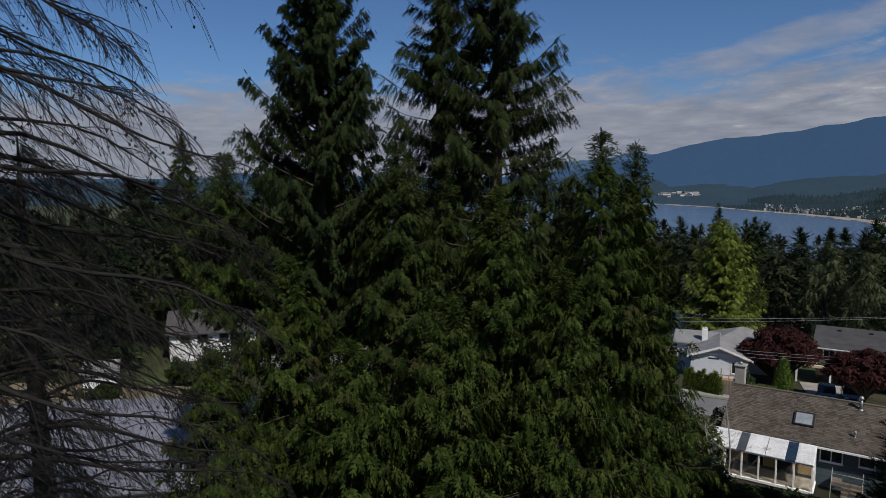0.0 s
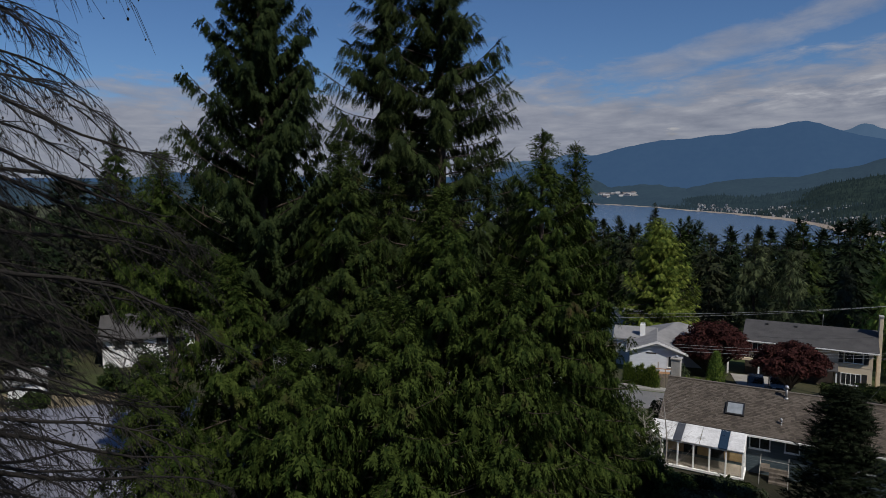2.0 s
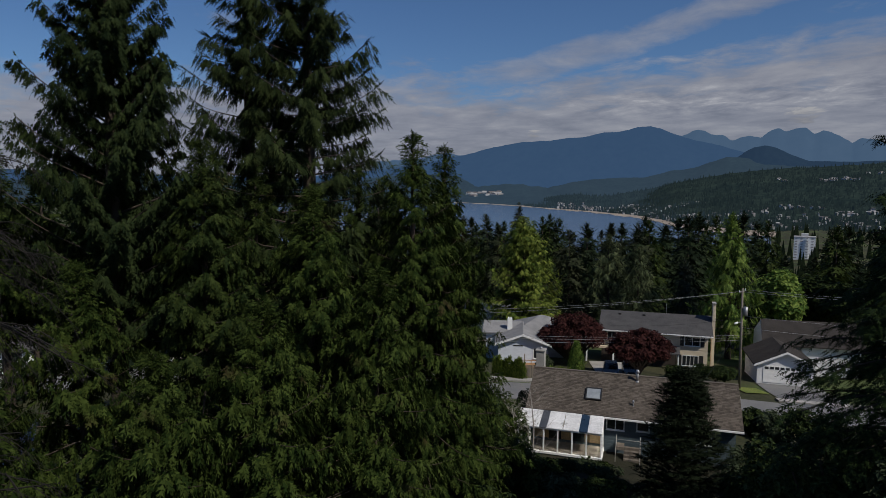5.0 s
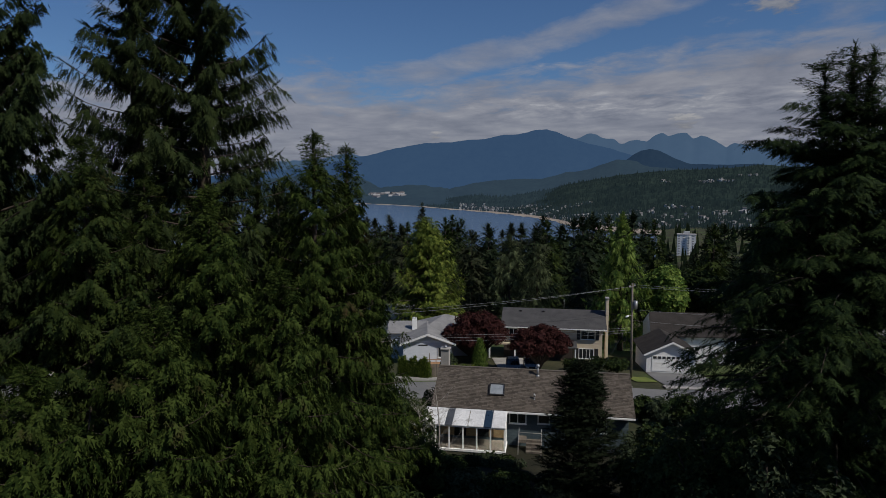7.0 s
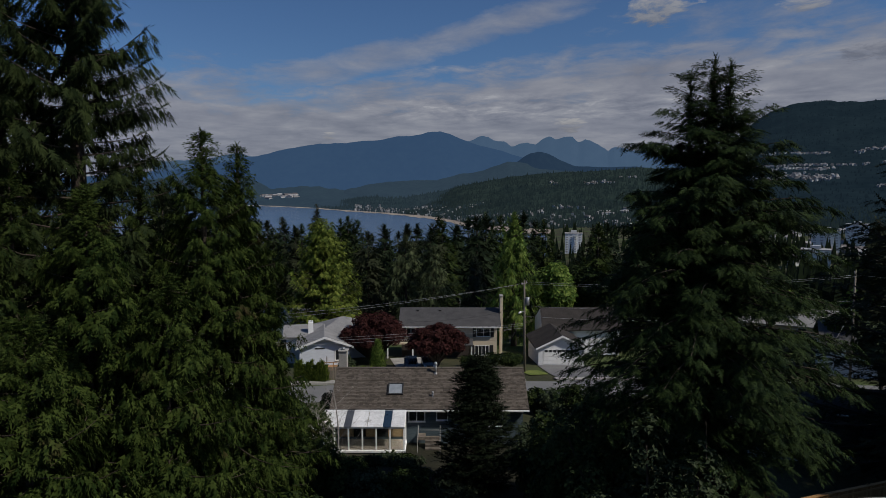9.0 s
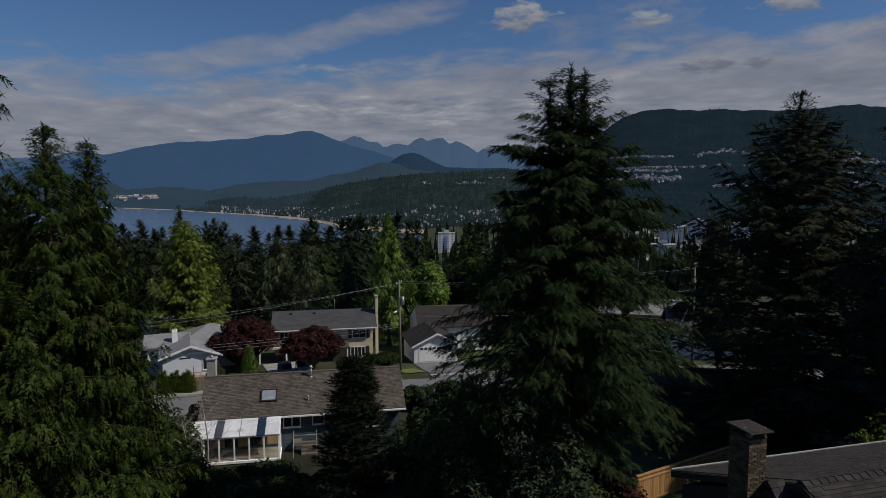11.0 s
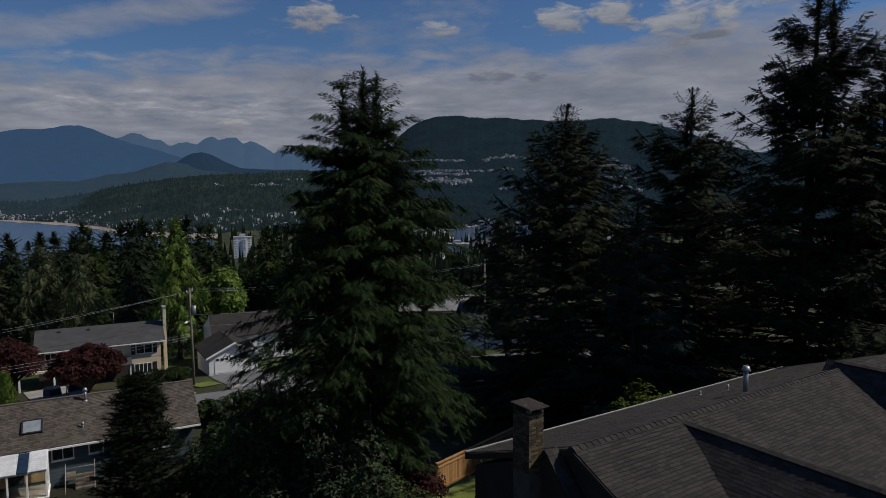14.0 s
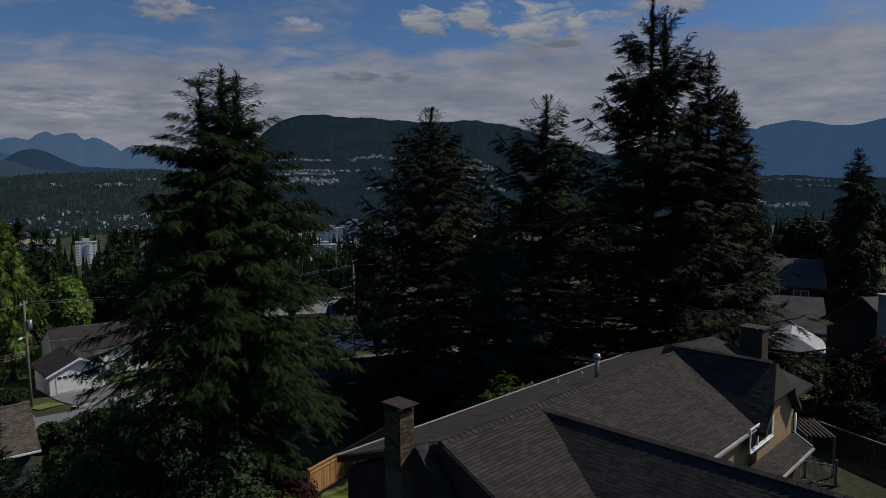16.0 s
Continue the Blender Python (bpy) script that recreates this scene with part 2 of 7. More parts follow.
CONCRETE = material("concrete", (0.24, 0.23, 0.21), (0.40, 0.385, 0.36), 0.8, 0.9, 0.3, 20)
DIRT = material("pale_yard_gravel", (0.12, 0.10, 0.065), (0.23, 0.19, 0.12), 0.5, 0.95, 0.4, 12)
SHINGLE_GREY = material("weathered_grey_shingle", (0.030, 0.027, 0.025), (0.056, 0.049, 0.045), 0.8, 0.95, 0.3, 60, island=0.3, spec=0.15)
SHINGLE_PIECE = material("weathered_grey_shingle_piece", (0.030, 0.027, 0.025), (0.056, 0.049, 0.045), 0.8, 0.95, 0.3, 60, obj=0.3, spec=0.15)
SHINGLE_BROWN = material("brown_grey_shingle", (0.062, 0.051, 0.042), (0.125, 0.106, 0.088), 1.0, 0.92, 0.4, 40, island=0.35)
ROOF_SLATE = material("dark_grey_roofing", (0.042, 0.041, 0.043), (0.078, 0.076, 0.076), 0.8, 0.9, 0.3, 25, stretch=(1, 1, 3))
ROOF_PALE = material("pale_grey_roofing", (0.17, 0.17, 0.175), (0.27, 0.265, 0.262), 0.8, 0.9, 0.3, 25)
ROOF_BLUE = material("blue_grey_sheet_roof", (0.130, 0.136, 0.170), (0.200, 0.206, 0.245), 0.5, 0.7, 0.1, 6, spot=(0.8, (0.22, 0.22, 0.225), 0.64))
WALL_WHITE = material("white_painted_siding", (0.60, 0.61, 0.63), (0.74, 0.74, 0.74), 1.2, 0.7, 0.1, 12, stretch=(1, 1, 4))
WALL_PALE_BLUE = material("pale_blue_grey_siding", (0.50, 0.54, 0.60), (0.62, 0.65, 0.70), 1.2, 0.75, 0.1, 12, stretch=(1, 1, 4))
WALL_BEIGE = material("beige_siding", (0.52, 0.43, 0.31), (0.64, 0.55, 0.42), 1.2, 0.8, 0.1, 12, stretch=(1, 1, 4))
WALL_BLUE = material("dark_slate_blue_siding", (0.055, 0.080, 0.095), (0.090, 0.120, 0.135), 1.2, 0.7, 0.1, 12, stretch=(1, 1, 4))
WALL_TAN = material("tan_stucco", (0.30, 0.205, 0.105), (0.40, 0.285, 0.155), 0.9, 0.9, 0.5, 60, spot=(0.9, (0.20, 0.15, 0.09), 0.66))
WALL_DARK = material("dark_brown_siding", (0.030, 0.024, 0.020), (0.060, 0.048, 0.040), 1.0, 0.85, 0.3, 20)
PAINT_WHITE = material("white_trim_paint", (0.70, 0.70, 0.69), (0.82, 0.82, 0.81), 2.0, 0.55, 0.0, 12)
PANEL_WHITE = material("clouded_white_roof_panel", (0.52, 0.52, 0.52), (0.80, 0.80, 0.80), 1.3, 0.4, 0.1, 9, spot=(1.2, (0.40, 0.40, 0.39), 0.62))
GLASS_CLEAR = material("clear_window_glass", (0.85, 0.9, 0.9), (0.95, 0.97, 0.97), 0.6, 0.02, 0.0, 4, spec=0.5)
GLASS_CLEAR.node_tree.nodes["Principled BSDF"].inputs["Transmission Weight"].default_value = 1.0
PANEL_GREY = material("smoked_roof_panel", (0.050, 0.055, 0.066), (0.090, 0.096, 0.108), 1.3, 0.3, 0.05, 9)
GLASS_DARK = material("window_glass", (0.012, 0.014, 0.017), (0.030, 0.034, 0.040), 0.6, 0.06, 0.0, 4, spec=0.7)
GLASS_BLUE = material("blue_tinted_roof_pane", (0.014, 0.028, 0.050), (0.026, 0.046, 0.072), 0.6, 0.12, 0.0, 4, spec=0.7)
SKYLIGHT_GLASS = material("skylight_pane", (0.20, 0.225, 0.25), (0.30, 0.325, 0.345), 0.9, 0.25, 0.0, 4, spec=0.7)
METAL_GREY = material("galvanised_metal", (0.28, 0.28, 0.29), (0.45, 0.45, 0.46), 3.0, 0.45, 0.1, 20, metal=0.7)
METAL_DARK = material("dark_painted_metal", (0.015, 0.015, 0.016), (0.035, 0.034, 0.034), 3.0, 0.5, 0.1, 20)
BRICK = material("yellow_brown_brick", (0.055, 0.040, 0.024), (0.155, 0.115, 0.066), 3.0, 0.9, 0.5, 40, obj=0.5)
MORTAR = material("mortar", (0.075, 0.068, 0.058), (0.14, 0.125, 0.105), 3.0, 0.95, 0.4, 40)
WOOD_POLE = material("weathered_pole_timber", (0.12, 0.105, 0.085), (0.24, 0.21, 0.17), 2.0, 0.9, 0.4, 20, stretch=(1, 1, 0.15))
WOOD_FENCE = material("new_cedar_fence_board", (0.26, 0.135, 0.050), (0.42, 0.24, 0.10), 2.0, 0.8, 0.2, 20, obj=0.4, stretch=(1, 1, 0.2))
WOOD_GREY = material("grey_weathered_wood", (0.10, 0.085, 0.070), (0.20, 0.17, 0.14), 2.0, 0.9, 0.3, 20, stretch=(1, 1, 0.2), obj=0.3)
WOOD_WARM = material("warm_wood", (0.22, 0.12, 0.055), (0.38, 0.22, 0.11), 2.0, 0.7, 0.2, 15)
GUTTER = material("weathered_gutter_paint", (0.24, 0.235, 0.225), (0.40, 0.39, 0.375), 2.0, 0.6, 0.1, 15)
CABLE = material("black_cable", (0.02, 0.02, 0.02), (0.05, 0.05, 0.05), 3.0, 0.6)
CABLE_PALE = material("aluminium_cable", (0.30, 0.30, 0.31), (0.42, 0.42, 0.43), 3.0, 0.5)
TARP = material("white_canvas", (0.62, 0.63, 0.66), (0.80, 0.80, 0.82), 1.5, 0.6, 0.2, 8)
CAR_DARK = material("dark_car_paint", (0.012, 0.013, 0.015), (0.03, 0.03, 0.033), 2.0, 0.25, spec=0.6)
RUBBER = material("rubber", (0.015, 0.015, 0.015), (0.03, 0.03, 0.03), 4.0, 0.8)
MOSS = material("mossy_cap", (0.018, 0.014, 0.012), (0.060, 0.046, 0.038), 6.0, 0.95, 0.5, 30, spot=(5.0, (0.26, 0.25, 0.23), 0.62))
SOIL = material("near_black_soil", (0.010, 0.011, 0.005), (0.030, 0.028, 0.014), 0.5, 0.95, 0.5, 8)
TOWN_WHITE = material("distant_walls", (0.22, 0.22, 0.225), (0.52, 0.52, 0.52), 0.02, 0.8, island=0.6)
TOWN_ROOF = material("distant_roofs", (0.12, 0.11, 0.11), (0.34, 0.33, 0.33), 0.02, 0.9, island=0.7)
SAND = material("tidal_sand", (0.24, 0.195, 0.155), (0.36, 0.30, 0.245), 0.01, 0.9, 0.1, 0.05)
WATER = material("calm_inlet_water", (0.080, 0.125, 0.20), (0.100, 0.150, 0.225), 0.002, 0.22, 0.0, 0.02, spec=0.5)
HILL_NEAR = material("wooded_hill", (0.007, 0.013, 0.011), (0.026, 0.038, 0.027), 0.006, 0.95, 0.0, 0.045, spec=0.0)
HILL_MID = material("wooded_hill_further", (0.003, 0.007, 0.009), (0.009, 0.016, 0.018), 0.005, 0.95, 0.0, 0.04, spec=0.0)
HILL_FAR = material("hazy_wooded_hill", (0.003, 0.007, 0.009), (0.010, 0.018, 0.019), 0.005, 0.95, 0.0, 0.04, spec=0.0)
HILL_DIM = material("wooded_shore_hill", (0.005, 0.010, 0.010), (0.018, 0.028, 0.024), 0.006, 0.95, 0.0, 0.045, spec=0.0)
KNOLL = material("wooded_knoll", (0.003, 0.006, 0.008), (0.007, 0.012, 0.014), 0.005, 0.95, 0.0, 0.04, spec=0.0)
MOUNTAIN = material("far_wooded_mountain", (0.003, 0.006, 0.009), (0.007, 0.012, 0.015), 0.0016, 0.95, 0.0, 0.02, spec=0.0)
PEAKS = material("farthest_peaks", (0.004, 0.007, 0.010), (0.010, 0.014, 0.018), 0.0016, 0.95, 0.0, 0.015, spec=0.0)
# blue emission stands in for haze, strongest on the farthest ridges
haze_glow(HILL_NEAR, (0.45, 0.75, 1.0), 0.015)
haze_glow(HILL_DIM, (0.42, 0.70, 1.0), 0.034)
haze_glow(HILL_MID, (0.36, 0.66, 1.0), 0.019)
haze_glow(HILL_FAR, (0.40, 0.66, 1.0), 0.066)
haze_glow(KNOLL, (0.26, 0.52, 1.0), 0.066)
haze_glow(MOUNTAIN, (0.24, 0.50, 1.0), 0.135)
haze_glow(PEAKS, (0.33, 0.59, 1.0), 0.165)


# ---- small building helpers ----
def mesh_object(name, verts, faces, mat, parent=None, smooth=False):
    """A mesh object from arrays; faces all triangles or all quads."""
    v = np.asarray(verts, dtype=np.float32).reshape(-1, 3)
    f = np.asarray(faces, dtype=np.int32)
    me = bpy.data.meshes.new(name)
    me.vertices.add(len(v))
    me.vertices.foreach_set("co", v.ravel())
    k = f.shape[1]
    me.loops.add(f.size)
    me.loops.foreach_set("vertex_index", f.ravel())
    me.polygons.add(len(f))
    me.polygons.foreach_set("loop_start", np.arange(0, f.size, k, dtype=np.int32))
    me.update(calc_edges=True)
    me.polygons.foreach_set("use_smooth", np.full(len(f), smooth, dtype=bool))
    me.materials.append(mat)
    ob = new(name, me)
    if parent:
        ob.parent = parent
    return ob


def part(name, bm, mat, parent=None, label=""):
    me = bpy.data.meshes.new(name)
    bmesh.ops.recalc_face_normals(bm, faces=bm.faces)
    bm.to_mesh(me)
    bm.free()
    me.materials.append(mat)
    ob = new(name, me)
    if parent:
        ob.parent = parent
    if label:
        tagged(ob, label)
    return ob


def thing(name, m, label, category, group="", kind=""):
    e = new(name)
    e.matrix_basis = m
    return tagged(e, label, category, group, kind)


def add_box(bm, lo, hi, bevel=0.0, m=None):
    lo, hi = Vector(lo), Vector(hi)
    r = bmesh.ops.create_cube(bm, size=1.0)
    t = Matrix.Translation((lo + hi) / 2) @ Matrix.Diagonal((*(hi - lo), 1))
    bmesh.ops.transform(bm, matrix=(m @ t) if m else t, verts=r["verts"])
    if bevel:
        es = list({e for v in r["verts"] for e in v.link_edges})
        bmesh.ops.bevel(bm, geom=es, offset=bevel, segments=1, affect="EDGES")


def box(name, lo, hi, mat, parent=None, label="", bevel=0.0, m=None):
    bm = bmesh.new()
    add_box(bm, lo, hi, bevel, m)
    return part(name, bm, mat, parent, label)


def prism(name, outline, depth, mat, parent=None, label=""):
    """A closed outline of (x, y, z) points pushed along the vector depth."""
    bm = bmesh.new()
    a = [bm.verts.new(p) for p in outline]
    b = [bm.verts.new(Vector(p) + Vector(depth)) for p in outline]
    bm.faces.new(a)
    bm.faces.new(b[::-1])
    for i in range(len(a)):
        j = (i + 1) % len(a)
        bm.faces.new((a[i], b[i], b[j], a[j]))
    return part(name, bm, mat, parent, label)


def tube_arrays(paths, radii, sides=5):
    """Tapered tubes along (n, k, 3) paths with (n, k) radii: verts and quads."""
    paths, radii = np.asarray(paths, float), np.asarray(radii, float)
    n, k, _ = paths.shape
    d = np.gradient(paths, axis=1)
    d /= np.linalg.norm(d, axis=2, keepdims=True) + 1e-9
    ref = np.where(np.abs(d[..., 2:3]) > 0.9, np.array([1.0, 0, 0]), np.array([0, 0, 1.0]))
    a = np.cross(d, ref)
    a /= np.linalg.norm(a, axis=2, keepdims=True) + 1e-9
    b = np.cross(d, a)
    th = np.linspace(0, 2 * np.pi, sides, endpoint=False)
    ring = paths[:, :, None] + radii[:, :, None, None] * (np.cos(th)[:, None] * a[:, :, None] + np.sin(th)[:, None] * b[:, :, None])
    idx = np.arange(n * k * sides).reshape(n, k, sides)
    q = np.stack([idx[:, :-1], np.roll(idx[:, :-1], -1, 2), np.roll(idx[:, 1:], -1, 2), idx[:, 1:]], -1)
    return ring.reshape(-1, 3), q.reshape(-1, 4)


def tube(name, points, r0, r1, mat, parent=None, sides=6):
    pts = np.array(points, float)[None]
    v, f = tube_arrays(pts, np.linspace(r0, r1, pts.shape[1])[None], sides)
    k = pts.shape[1]
    faces = f.tolist()
    me = bpy.data.meshes.new(name)
    me.from_pydata(v.tolist(), [], faces + [list(range(sides))[::-1], list(range((k - 1) * sides, k * sides))])
    me.polygons.foreach_set("use_smooth", np.ones(len(me.polygons), dtype=bool))
    me.materials.append(mat)
    ob = new(name, me)
    if parent:
        ob.parent = parent
    return ob


def polar(bearing, distance, z=0.0):
    return Vector((distance * math.sin(radians(bearing)), distance * math.cos(radians(bearing)), z))

# ---- the lie of the land ----
SEA = -60.0
SLOPE_S = (-400, 0, 16, 48, 92, 150, 260, 420, 700, 5000)
SLOPE_Z = (9, 4, 3.6, 0.0, -4.6, -12, -27, -45, -64, -66)


def smooth(a, b, x):
    t = np.clip((x - a) / (b - a), 0, 1)
    return t * t * (3 - 2 * t)


def land(x, y):
    """Height of the ground: a slope that falls away to the inlet, with level shelves for the road and the yards."""
    b, d = np.degrees(np.arctan2(x, y)), np.hypot(x, y)
    z = np.interp(d * np.cos(np.radians(b - 40)), SLOPE_S, SLOPE_Z)
    z = z - 3.8 * smooth(-5, -25, b) * smooth(18, 35, d) * smooth(-120, -80, b)
    z = z + 1.2 * smooth(94, 102, b) * smooth(36, 50, d) * smooth(150, 125, b)
    shelf = smooth(42, 46, b) + smooth(-4, -10, b)
    z = np.where(z < -54, z + (-54 - z) * np.clip(shelf, 0, 1), z)
    return z + 0.25 * np.sin(x * 0.11 + 1.0) * np.sin(y * 0.09) * np.clip(d / 20, 0, 1)


def ground_at(p):
    return float(land(np.float64(p[0]), np.float64(p[1])))


def on_ground(bearing, distance, dz=0.0):
    p = polar(bearing, distance)
    p.z = ground_at(p) + dz
    return p


rings = np.concatenate([np.linspace(0.0, 140, 94), np.geomspace(143, 4900, 60)])
turns = np.radians(np.arange(-180, 180, 1.5))
gx, gy = np.outer(rings, np.sin(turns)), np.outer(rings, np.cos(turns))
gz = land(gx, gy)
nr, nt = gx.shape
gi = np.arange(nr * nt).reshape(nr, nt)
gq = np.stack([gi[:-1], np.roll(gi[:-1], -1, 1), np.roll(gi[1:], -1, 1), gi[1:]], -1).reshape(-1, 4)
ground = mesh_object("ground", np.stack([gx, gy, gz], -1), gq, GRASS, smooth=True)
tagged(ground, "dry grass and dark soil slope falling to an inlet", "ground", kind="structure")

SHORE = ((-30, 3600), (17.9, 3700), (20, 3450), (23, 3050), (26, 2600), (30, 2250), (34, 1880), (37, 1480), (42, 1300), (60, 1250), (120, 1250))


def shore(b):
    return np.interp(b, [s[0] for s in SHORE], [s[1] for s in SHORE])


def sheet(name, bs, inner, outer, z0, z1, mat, rows=6):
    b = np.radians(bs)
    k = np.linspace(0, 1, rows)[:, None]
    d = inner * (1 - k) + outer * k
    v = np.stack([d * np.sin(b), d * np.cos(b), z0 + (z1 - z0) * k + 0 * d], -1)
    i = np.arange(rows * len(bs)).reshape(rows, -1)
    q = np.stack([i[:-1, :-1], i[:-1, 1:], i[1:, 1:], i[1:, :-1]], -1).reshape(-1, 4)
    return mesh_object(name, v, q, mat, smooth=True)


bs = np.linspace(-12, 46, 88)
tagged(sheet("water", bs, np.full(88, 560.0), shore(bs) * 1.01, SEA, SEA, WATER), "calm blue-grey water of a sea inlet", "water", kind="structure")
bs = np.linspace(10, 46, 140)
wob = 1 + 0.012 * np.sin(bs * 3.1) + 0.010 * np.sin(bs * 7.7 + 1)
tagged(sheet("beach", bs, shore(bs) * wob * (1 - 0.020 - 0.05 * smooth(26, 37, bs)), shore(bs) * 1.03, SEA + 0.3, SEA + 2.5, SAND), "pale tidal sand along the far shore", "beach", kind="structure")


def ridge_height(table, b):
    return np.interp(b, [t[0] for t in table], [t[1] for t in table])


def fractal(x, y, octaves=5, seed=0.0):
    x, y = np.asarray(x, float), np.asarray(y, float)
    out, amp, f = np.zeros_like(x), 1.0, 1.0
    for o in range(octaves):
        a = 1.7 * o + seed
        out += amp * np.sin(x * f * 1.3 + 2.1 * np.sin(y * f * 0.9 + a) + a) * np.cos(y * f * 1.1 + 1.7 * np.sin(x * f * 0.8 - a) + 2 * a)
        amp *= 0.5
        f *= 2.07
    return out


def hill(name, table, base, crest, mat, label, power=1.2, bump=8.0, crag=0.0, step=0.12, rows=46, seed=0.0):
    """A wooded ridge: from its foot at distance base(b) up to its skyline at distance crest(b), and down behind."""
    b = np.arange(table[0][0], table[-1][0] + 1e-6, step)
    el = ridge_height(table, b) + crag * fractal(b * 1.9, b * 0.7, 5, seed)
    d0 = base(b) if callable(base) else np.full(len(b), float(base))
    d1 = crest(b) if callable(crest) else np.full(len(b), float(crest))
    zc = 20 + d1 * np.tan(np.radians(el))
    s = np.linspace(0, 1, rows)[:, None]
    d = d0 + (d1 - d0) * s
    z = SEA + 1 + (zc - SEA - 1) * s ** power
    x, y = d * np.sin(np.radians(b)), d * np.cos(np.radians(b))
    z = z + bump * fractal(x / 160, y / 160, 5, seed) * np.sin(np.pi * np.clip(s, 0, 1)) ** 0.7
    xb, yb = (d1 + 120) * np.sin(np.radians(b)), (d1 + 120) * np.cos(np.radians(b))
    v = np.concatenate([np.stack([x, y, z], -1), np.stack([xb, yb, zc - 90], -1)[None]])
    i = np.arange((rows + 1) * len(b)).reshape(rows + 1, -1)
    q = np.stack([i[:-1, :-1], i[:-1, 1:], i[1:, 1:], i[1:, :-1]], -1).reshape(-1, 4)
    ob = mesh_object(name, v, q, mat, smooth=True)
    tagged(ob, label, "hill", kind="structure")
    return b, s[:, 0], v[:-1]


PEAK_LINE = ((10, 2.4), (14.5, 2.75), (15.84, 3.09), (16.92, 3.25), (17.6, 2.95), (20, 2.9), (28, 3.4), (34.1, 4.0), (35.4, 4.82), (35.82, 4.62), (36.79, 4.44), (37.51, 4.77), (38.04, 4.92), (38.4, 4.88), (39.0, 4.45), (39.9, 4.37), (40.52, 3.94), (40.85, 3.94), (41.45, 4.26), (42.69, 4.14), (43.27, 4.59), (43.9, 4.83), (44.4, 4.52), (45.16, 4.68), (45.82, 4.73), (46.41, 4.23), (46.92, 4.45), (47.58, 4.29), (48.88, 3.47), (49.5, 3.78), (49.92, 3.76), (50.55, 3.57), (51.4, 3.5), (53, 3.3), (57, 3.1), (61, 2.6))
BIG_LINE = ((-40.62, 0.89), (-21.52, 0.94), (-18.10, 1.45), (-8.38, 1.16), (3.76, 1.01), (11.13, 1.74), (14, 2.1), (16.42, 2.70), (18.31, 3.01), (20.82, 3.67), (23.34, 4.13), (25.86, 4.23), (27.38, 4.43), (28.89, 4.52), (30.39, 4.86), (31.63, 4.89), (32.37, 5.03), (33.11, 5.22), (34.2, 5.3), (35.08, 5.05), (35.82, 4.72), (36.55, 4.42), (37.77, 4.05), (39.68, 3.58), (41.57, 2.95), (44.35, 2.1), (48, 1.0))
KNOLL_LINE = ((39.6, 1.6), (40.3, 2.1), (40.89, 2.5), (41.57, 2.97), (42.26, 3.34), (42.94, 3.47), (43.63, 3.36), (44.32, 3.02), (45, 2.63), (46.13, 2.19), (48.73, 2.06), (51.2, 2.1), (54, 1.8), (57, 1.4))
SHOULDER_LINE = ((24.5, -0.3), (25.87, 0.17), (28.41, 0.72), (30.92, 0.92), (33.92, 1.02), (35.88, 1.51), (37.82, 1.75), (39.24, 2.27), (40.18, 2.62), (41.35, 2.54), (42.98, 2.23), (45.25, 1.83), (50, 1.4), (54, 0.9))
FARLOW_LINE = ((-42, 0.7), (5, 0.6), (14, 1.3), (17.05, 1.21), (18.29, 0.92), (19.29, 0.57), (20.3, 0.57), (21.81, 0.67), (23.33, 0.57), (24.86, 0.37), (25.87, 0.17), (27.4, -0.3), (29, -0.9))
LOW_LINE = ((30.5, -2.2), (32.5, -1.5), (33.93, -0.75), (35.0, 0.0), (36.2, 0.52), (38.31, 0.91), (40.68, 1.29), (43, 1.56), (45.26, 1.68), (47.02, 1.71), (49.58, 1.86), (51.43, 2.02), (54.4, 1.8), (57.4, 1.1), (60.4, 0.4), (70.5, -0.4))
SHORE_LINE = ((23.5, -1.4), (25.87, -0.7), (28.41, -0.44), (29.93, -0.66), (31.94, -0.4), (33.93, -0.08), (35.9, 0.45), (38.3, 0.7), (42, 0.6))
BROAD_LINE = ((54, 1.5), (56.5, 2.6), (58.0, 3.3), (59.1, 4.1), (59.82, 5.07), (60.57, 5.75), (61.56, 6.3), (62.79, 6.7), (64.01, 6.85), (65.23, 6.85), (66.45, 6.7), (67.89, 6.6), (68.84, 6.68), (69.78, 6.6), (70.72, 6.42), (72.1, 6.42), (73.24, 6.27), (76.13, 6.27), (77.2, 6.42), (78.69, 6.42), (79.53, 6.15), (80.96, 6.05), (81.98, 5.8), (84.5, 5.0), (88, 3.7), (94, 2.3), (101, 1.6), (104, 1.5), (108, 1.2), (113, 1.3), (126, 1.6))
EAST_LINE = ((84, 2.2), (90, 3.2), (94, 4.3), (97, 5.2), (98.8, 5.75), (99.97, 5.54), (100.81, 5.14), (101.63, 5.02), (102.03, 5.22), (103.22, 5.42), (104, 5.55), (104.77, 5.5), (105.91, 5.27), (106.67, 5.05), (107.76, 4.95), (108.47, 4.99), (109.34, 5.18), (110.12, 5.33), (119, 5.0), (131, 3.0))
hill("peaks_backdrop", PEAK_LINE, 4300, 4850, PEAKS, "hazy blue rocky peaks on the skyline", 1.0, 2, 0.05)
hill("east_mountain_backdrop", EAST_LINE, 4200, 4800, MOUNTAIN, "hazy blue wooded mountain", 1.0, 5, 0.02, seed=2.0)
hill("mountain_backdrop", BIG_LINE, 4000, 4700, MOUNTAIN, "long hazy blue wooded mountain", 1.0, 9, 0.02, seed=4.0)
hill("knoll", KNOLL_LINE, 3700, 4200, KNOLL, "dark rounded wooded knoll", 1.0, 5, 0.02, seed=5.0)
